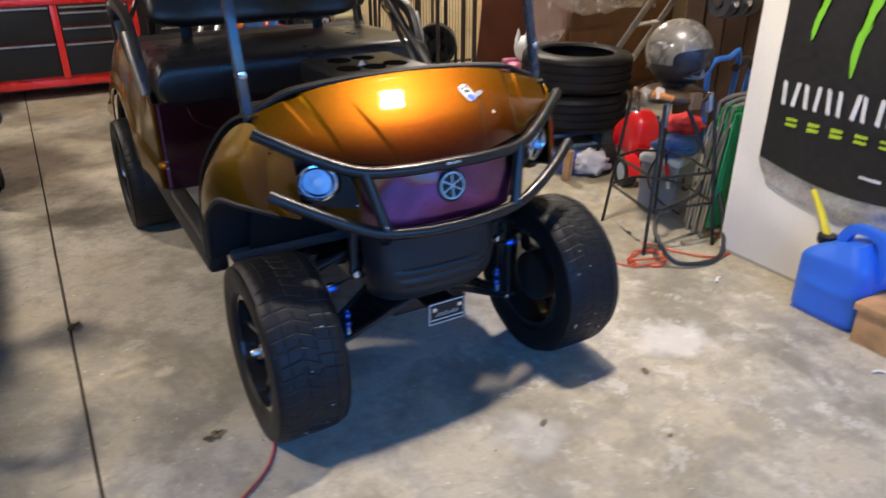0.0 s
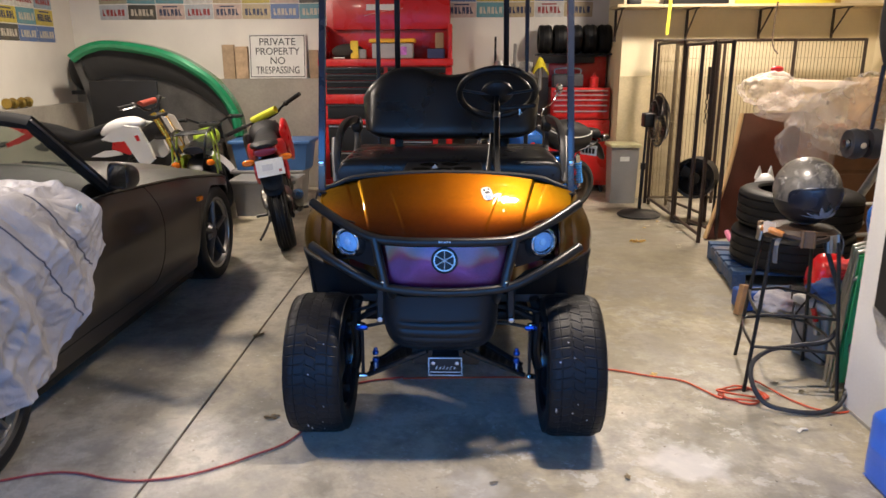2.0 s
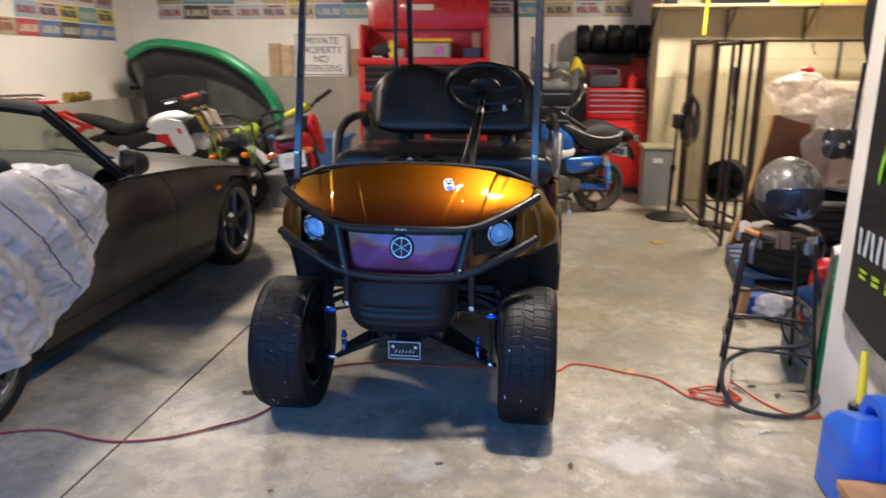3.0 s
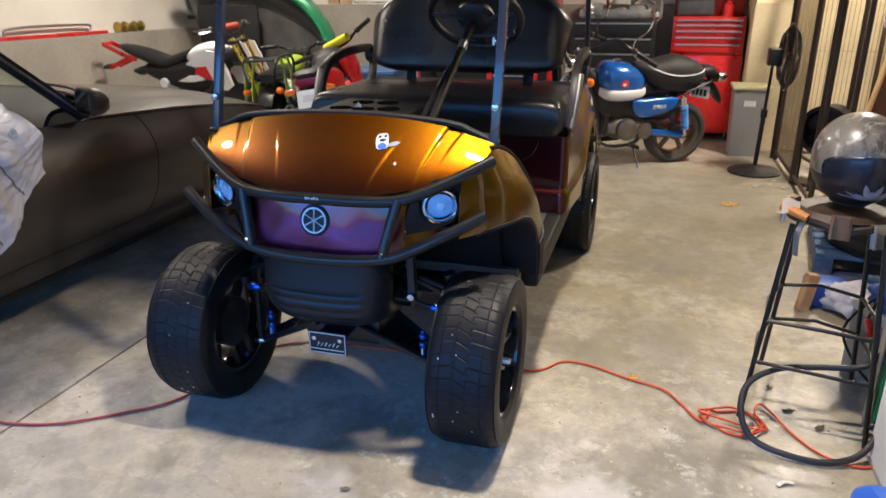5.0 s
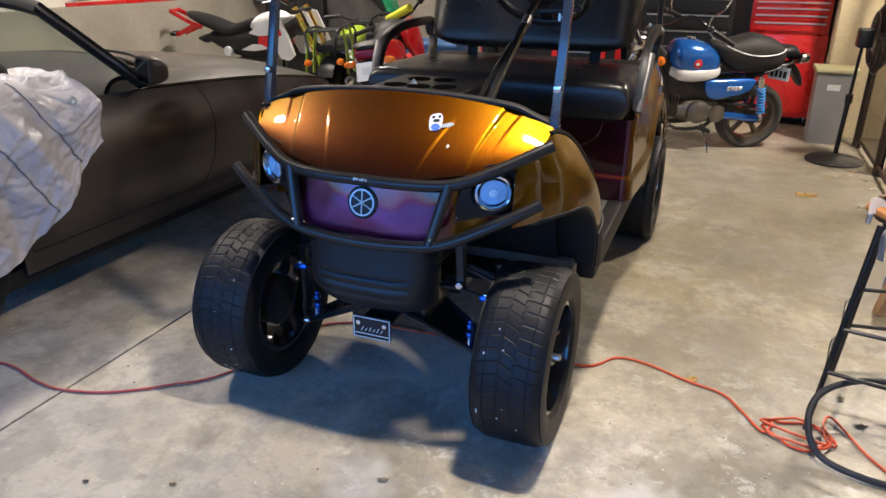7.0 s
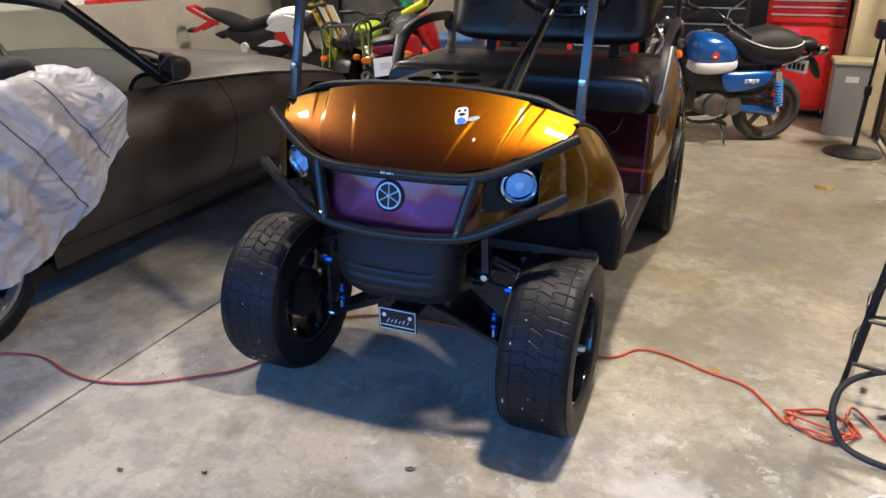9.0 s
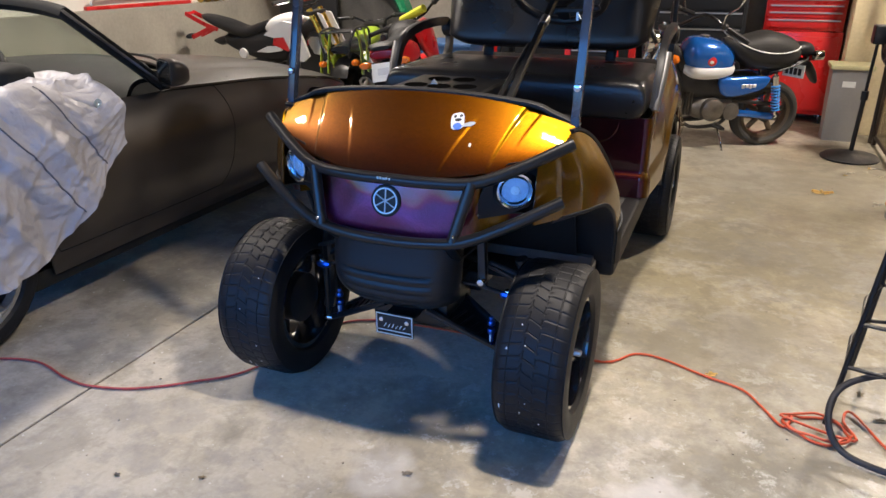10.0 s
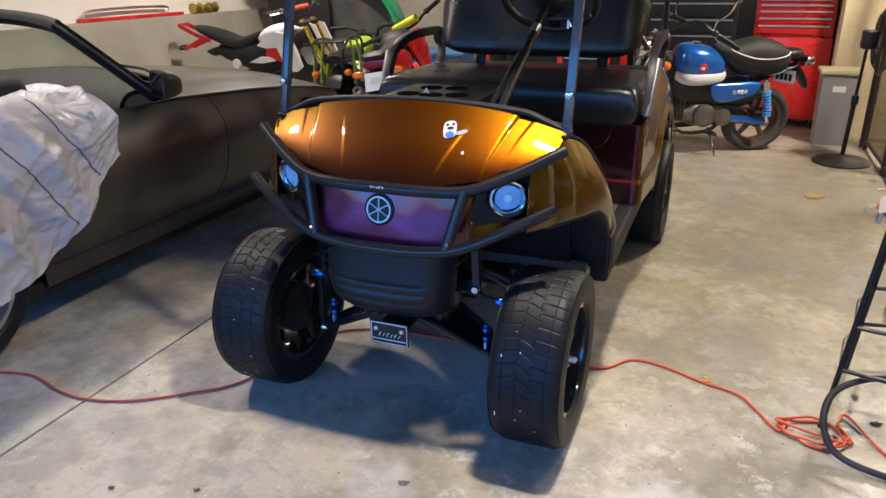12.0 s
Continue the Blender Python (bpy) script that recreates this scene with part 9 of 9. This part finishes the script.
m_silver = mat("banner_silver", (0.50, 0.50, 0.51), 0.3, metal=0.7, var=0.6, scale=7)
part("silver_rim", sheet(B(), ban_foot, 30, 8, 0.002), m_silver, BAN, "printed silver can rim", 60)
M_CLAW = mat("claw_green", (0.19, 0.52, 0.03), 0.45, var=0.12)
random.seed(21)
for k, (cx, zt, zb) in enumerate(((0.17, 1.62, 0.95), (0.34, 1.62, 0.84), (0.52, 1.62, 0.93))):
    n = 22
    left, right = [], []
    for i in range(n + 1):
        t = i / n
        z = lerp(zt, zb, t)
        w = 0.036 * (1 - t) ** 0.55 + 0.002
        mid = cx - 0.03 * t + 0.014 * math.sin(t * 11 + k)
        left.append((mid - w * random.uniform(0.55, 1.2), z))
        right.append((mid + w * random.uniform(0.55, 1.2), z))
    part("claw_mark", plate(B(), left + right[::-1], -0.0125, -0.0095), M_CLAW, BAN, "jagged green claw mark", 0)
for k in range(3):
    cx = (0.17, 0.34, 0.52)[k]
    part("claw_cap", plate(B(), [(cx - 0.075, 1.66), (cx + 0.06, 1.66), (cx + 0.05, 1.60), (cx - 0.05, 1.61)], -0.0125, -0.0095), M_CLAW, BAN, "", 0)
M_BARW = mat("banner_white", (0.62, 0.62, 0.60), 0.5, var=0.15, scale=20)
random.seed(8)
for k in range(7):
    x = 0.055 + 0.093 * k
    for a, b in ((0.0, 0.017), (0.040, 0.056)):
        sl = random.uniform(-0.012, 0.012)
        part("pale_bar", plate(B(), [(x + a, 0.70), (x + b, 0.695 - 0.004 * k / 7), (x + b + sl, 0.785 + sl * 0.4), (x + a + sl, 0.79)], -0.0115, -0.009), M_BARW, BAN, "plain pale bar in place of a word", 0)
for k in range(6):
    x = 0.09 + 0.093 * k
    for z in (0.620, 0.641):
        part("green_bar", plate(B(), [(x, z - 0.005 * math.sin(k)), (x + 0.046, z), (x + 0.046, z + 0.010), (x, z + 0.011)], -0.0115, -0.009), mat("bar_lime", (0.36, 0.52, 0.03), 0.5), BAN, "plain lime bar in place of a word", 0)
part("scuff", box(B(), 0.42, 0.50, -0.0115, -0.009, 0.50, 0.51, m=None), M_BARW, BAN, "", 0)

CAN = thing("fuel_can", "blue plastic jerry can with a yellow spout", "fuel can", pose(1.51, -0.53, 0, 0, 0, 0) @ Matrix.Diagonal((1, 1, 0.88, 1)))
M_CANB = mat("blue_can_plastic", (0.022, 0.13, 0.62), 0.38, var=0.1, scale=5, bump=0.06, rvar=0.06)


def can_pt(u, v):
    a = 2 * math.pi * u
    c, s = math.cos(a), math.sin(a)
    q = 5.0
    k = (abs(c) ** q + abs(s) ** q) ** (-1 / q)
    taper = 1.0 - 0.42 * max((v - 0.72) / 0.28, 0) ** 1.6
    base = 1.0 - 0.10 * max((0.06 - v) / 0.06, 0)
    y = 0.135 * k * s * taper * base
    x = 0.098 * k * c * lerp(1, 0.75, max((v - 0.8) / 0.2, 0)) * base
    dent = 0.006 * math.sin(v * 18) * (1 if 0.3 < v < 0.55 and abs(s) < 0.6 else 0)
    return Vector((x + math.copysign(dent, c), y, 0.002 + 0.335 * v + 0.03 * max(v - 0.72, 0) / 0.28 * (-s)))


cb = B()
sheet(cb, can_pt, 56, 30)
part("can_body", cb, M_CANB, CAN, "blue moulded can body", 50)
part("can_top", sheet(B(), lambda u, v: can_pt(u, 1.0).lerp(Vector((0, -0.0, 0.345)), v), 40, 4, 0.003), M_CANB, CAN, "", 60)
part("can_base", box(B(), -0.085, 0.085, -0.12, 0.12, 0.0, 0.006), M_CANB, CAN, smooth=0)
part("handle", sweep(B(), smooth_line([(0, 0.03, 0.335), (0, 0.00, 0.395), (0, -0.06, 0.405), (0, -0.115, 0.375), (0, -0.135, 0.29), (0, -0.13, 0.22)], 6), 0.02, 12, flat=(0.042, 0.04)), M_CANB, CAN, "moulded blue handle")
part("cap", lathe(B(), [(0.325, 0.03), (0.335, 0.034), (0.36, 0.034), (0.366, 0.022)], "z", 24, centre=(0.01, 0.095, -0.035)), M_BLACK, CAN, "black screw collar")
part("spout", sweep(B(), [(0.01, 0.095, 0.32), (0.03, 0.15, 0.40), (0.055, 0.215, 0.475)], 0.014, 12, taper=(1.1, 0.85)), mat("yellow_spout", (0.66, 0.55, 0.03), 0.45), CAN, "yellow pouring spout")

SB = thing("timber_box", "unpainted timber step box", "step box", pose(0, 0, 0))
part("front_board", box(B(), 1.385, 1.41, -1.6, -0.675, 0.0, 0.125, 0.004), M_WOOD, SB)
part("end_board", box(B(), 1.411, 1.60, -0.70, -0.676, 0.0, 0.125, 0.004), M_WOOD, SB)
part("top_board", box(B(), 1.375, 1.605, -1.62, -0.665, 0.125, 0.155, 0.005), M_WOOD, SB)
solo("paper_sheet", sheet(B(), lambda u, v: Vector((lerp(1.45, 1.60, u), lerp(-1.0, -0.73, v), 0.157 + 0.006 * math.sin(u * 3 + v * 4))), 8, 8, 0.001), mat("white_paper", (0.78, 0.78, 0.76), 0.6), "loose white paper on the timber step", "paper")
GL = thing("safety_glasses", "clear safety glasses on the timber step", "glasses", pose(1.50, -0.93, 0.166, 0, 0, 30))
part("frame", sweep(B(), smooth_line([(-0.07, 0.05, 0.012), (-0.065, 0, 0.015), (0, -0.012, 0.018), (0.065, 0, 0.015), (0.07, 0.05, 0.012)], 5), 0.004, 6), mat("dark_red_frame", (0.2, 0.02, 0.03), 0.4), GL)
for sx in (-1, 1):
    part("lens", lathe(B(), [(-0.003, 0.022), (0.0, 0.024), (0.003, 0.022)], "y", 18, centre=(sx * 0.034, -0.01, 0.018)), M_LENS, GL)

# ---- floor: hose, cords, leaves ----
HOSE = solo("black_hose", sweep(B(), smooth_line([(1.62, 0.40, 0.60), (1.65, 0.30, 0.42), (1.66, 0.16, 0.20), (1.60, 0.06, 0.05), (1.50, 0.0, 0.016), (1.38, 0.0, 0.016), (1.28, 0.04, 0.03), (1.245, 0.10, 0.09), (1.27, 0.17, 0.15), (1.36, 0.22, 0.185), (1.48, 0.235, 0.20), (1.60, 0.24, 0.22), (1.68, 0.28, 0.30)], 8), 0.0098, 10), mat("hose_rubber", (0.02, 0.02, 0.023), 0.5, bump=0.1), "thick black rubber hose looped from the stool to the floor", "hose")
M_CORD = mat("orange_cord", (0.62, 0.085, 0.03), 0.45, var=0.15, bump=0.05)
coil = []
for i in range(28):
    a = 2 * math.pi * i / 13
    coil.append((1.235 + (0.085 + 0.012 * math.sin(i * 1.7)) * math.cos(a + 2.5), 0.155 + (0.065 + 0.012 * math.cos(i * 1.3)) * math.sin(a + 2.5), 0.007 + 0.0035 * (i // 13) * 2))
cord_pts = [(-0.2, 0.30, 0.006), (0.3, 0.32, 0.006), (0.56, 0.30, 0.006), (0.66, 0.40, 0.006), (0.76, 0.40, 0.006), (0.90, 0.34, 0.006), (1.02, 0.30, 0.006), (1.08, 0.22, 0.006), (1.14, 0.13, 0.006)] + coil + [(1.33, 0.13, 0.008), (1.31, 0.22, 0.012), (1.34, 0.28, 0.012), (1.42, 0.12, 0.006), (1.50, 0.03, 0.006), (1.60, 0.02, 0.006), (1.70, 0.14, 0.006), (1.74, 0.32, 0.006)]
solo("extension_cord", sweep(B(), smooth_line(cord_pts, 5), 0.0043, 8), M_CORD, "orange extension cord loosely coiled on the floor", "cord")
solo("power_cord", sweep(B(), smooth_line([(-2.2, -0.75, 0.006), (-1.7, -0.60, 0.006), (-1.35, -0.46, 0.006), (-1.12, -0.495, 0.006), (-1.0, -0.50, 0.006), (-0.85, -0.455, 0.006), (-0.70, -0.35, 0.006), (-0.56, -0.20, 0.006), (-0.45, 0.20, 0.006), (-0.2, 0.315, 0.006)], 8), 0.0042, 8), mat("red_cord_rubber", (0.42, 0.06, 0.05), 0.5), "thin red cord running under the cart", "cord")
JC = thing("jumper_clamp", "red and silver jumper clamp with thin black cable", "clamp", pose(1.66, 0.50, 0))
part("handle", sweep(B(), [(0, 0, 0.27), (0.015, -0.01, 0.21)], 0.012, 8), M_BIKERED, JC, "red handle")
part("jaw", sweep(B(), [(0.015, -0.01, 0.21), (0.02, -0.02, 0.15)], 0.014, 8), M_ALU, JC, "silver jaw")
part("cable", sweep(B(), smooth_line([(0, 0, 0.27), (0.03, 0.05, 0.33), (-0.05, 0.06, 0.20), (0.0, 0.02, 0.08), (0.08, -0.06, 0.012)], 6), 0.005, 6), M_BLACK, JC)

random.seed(33)


def leaf(x, y, size, turn, colour, label):
    n = 15
    bm = B()
    c = bm.verts.new((0, 0, 0.003))
    ring = []
    for i in range(n * 2):
        a = math.pi * i / n
        lobes = 0.62 + 0.38 * abs(math.cos(a * 2.5)) ** 1.5
        r = size * lobes * random.uniform(0.85, 1.1)
        ring.append(bm.verts.new((r * math.cos(a), 0.6 * r * math.sin(a), 0.002 + 0.25 * size * random.random() * (r / size))))
    for i in range(n * 2):
        bm.faces.new((c, ring[i], ring[(i + 1) % (n * 2)]))
    bmesh.ops.solidify(bm, geom=bm.faces[:], thickness=0.0015)
    return solo("dry_leaf", bm, mat("dry_leaf", colour, 0.8, var=0.25, scale=20), label, "leaf", pose(x, y, 0.001, 0, 0, turn), group="leaves on the floor", smooth=0)


TAN, OCH, PALE_C = (0.30, 0.22, 0.12), (0.74, 0.52, 0.18), (0.62, 0.58, 0.48)
for x, y, s, t, c in ((-0.691, -0.058, 0.035, 20, TAN), (-0.985, 0.813, 0.04, 60, TAN), (1.438, 2.784, 0.07, 15, OCH), (1.722, 2.668, 0.03, 0, PALE_C), (0.922, 0.361, 0.025, 40, OCH), (1.702, 2.61, 0.028, 35, PALE_C), (1.648, 3.333, 0.026, 10, PALE_C), (1.783, 3.50, 0.03, 70, OCH), (1.822, 3.304, 0.028, 100, PALE_C), (1.608, 3.26, 0.022, 50, OCH), (1.75, 3.40, 0.02, 15, PALE_C), (-0.577, -0.80, 0.012, 0, (0.22, 0.18, 0.13)), (0.168, -0.491, 0.018, 30, (0.3, 0.26, 0.2)), (0.62, -0.45, 0.02, 80, TAN), (1.42, 0.28, 0.022, 10, (0.24, 0.2, 0.13)), (1.50, 0.2, 0.024, 50, (0.22, 0.19, 0.12)), (1.38, 0.42, 0.02, 90, (0.26, 0.22, 0.14)), (-0.35, -0.72, 0.012, 30, TAN), (0.45, -0.72, 0.012, 10, TAN)):
    leaf(x, y, s, t, c, "curled dry leaf on the concrete floor")
for x, y, t in ((1.353, -0.128, 30), (1.28, -0.85, -40), (1.32, -0.93, 60), (1.85, 3.1, 10), (1.80, 3.5, 50)):
    solo("pale_shaving", sweep(B(), smooth_line([(-0.025, 0, 0.004), (0, 0.006, 0.008), (0.026, -0.003, 0.004)], 4), 0.005, 6, flat=(0.012, 0.004)), mat("pale_shaving", (0.7, 0.68, 0.62), 0.7), "pale scrap lying on the floor", "scrap", pose(x, y, 0, 0, 0, t), group="scraps on the floor")
bits = B()
for k in range(260):
    x, y = random.uniform(-1.3, 1.6), random.uniform(-1.2, 3.8)
    r = random.uniform(0.0015, 0.005)
    ball(bits, (x, y, r * 0.4), (r, r * random.uniform(0.5, 1.0), r * 0.5), 1)
solo("floor_grit", bits, mat("grit", (0.30, 0.26, 0.2), 0.9, var=0.6, scale=3), "scattered grit and crumbs on the concrete", "grit", kind="stuff")
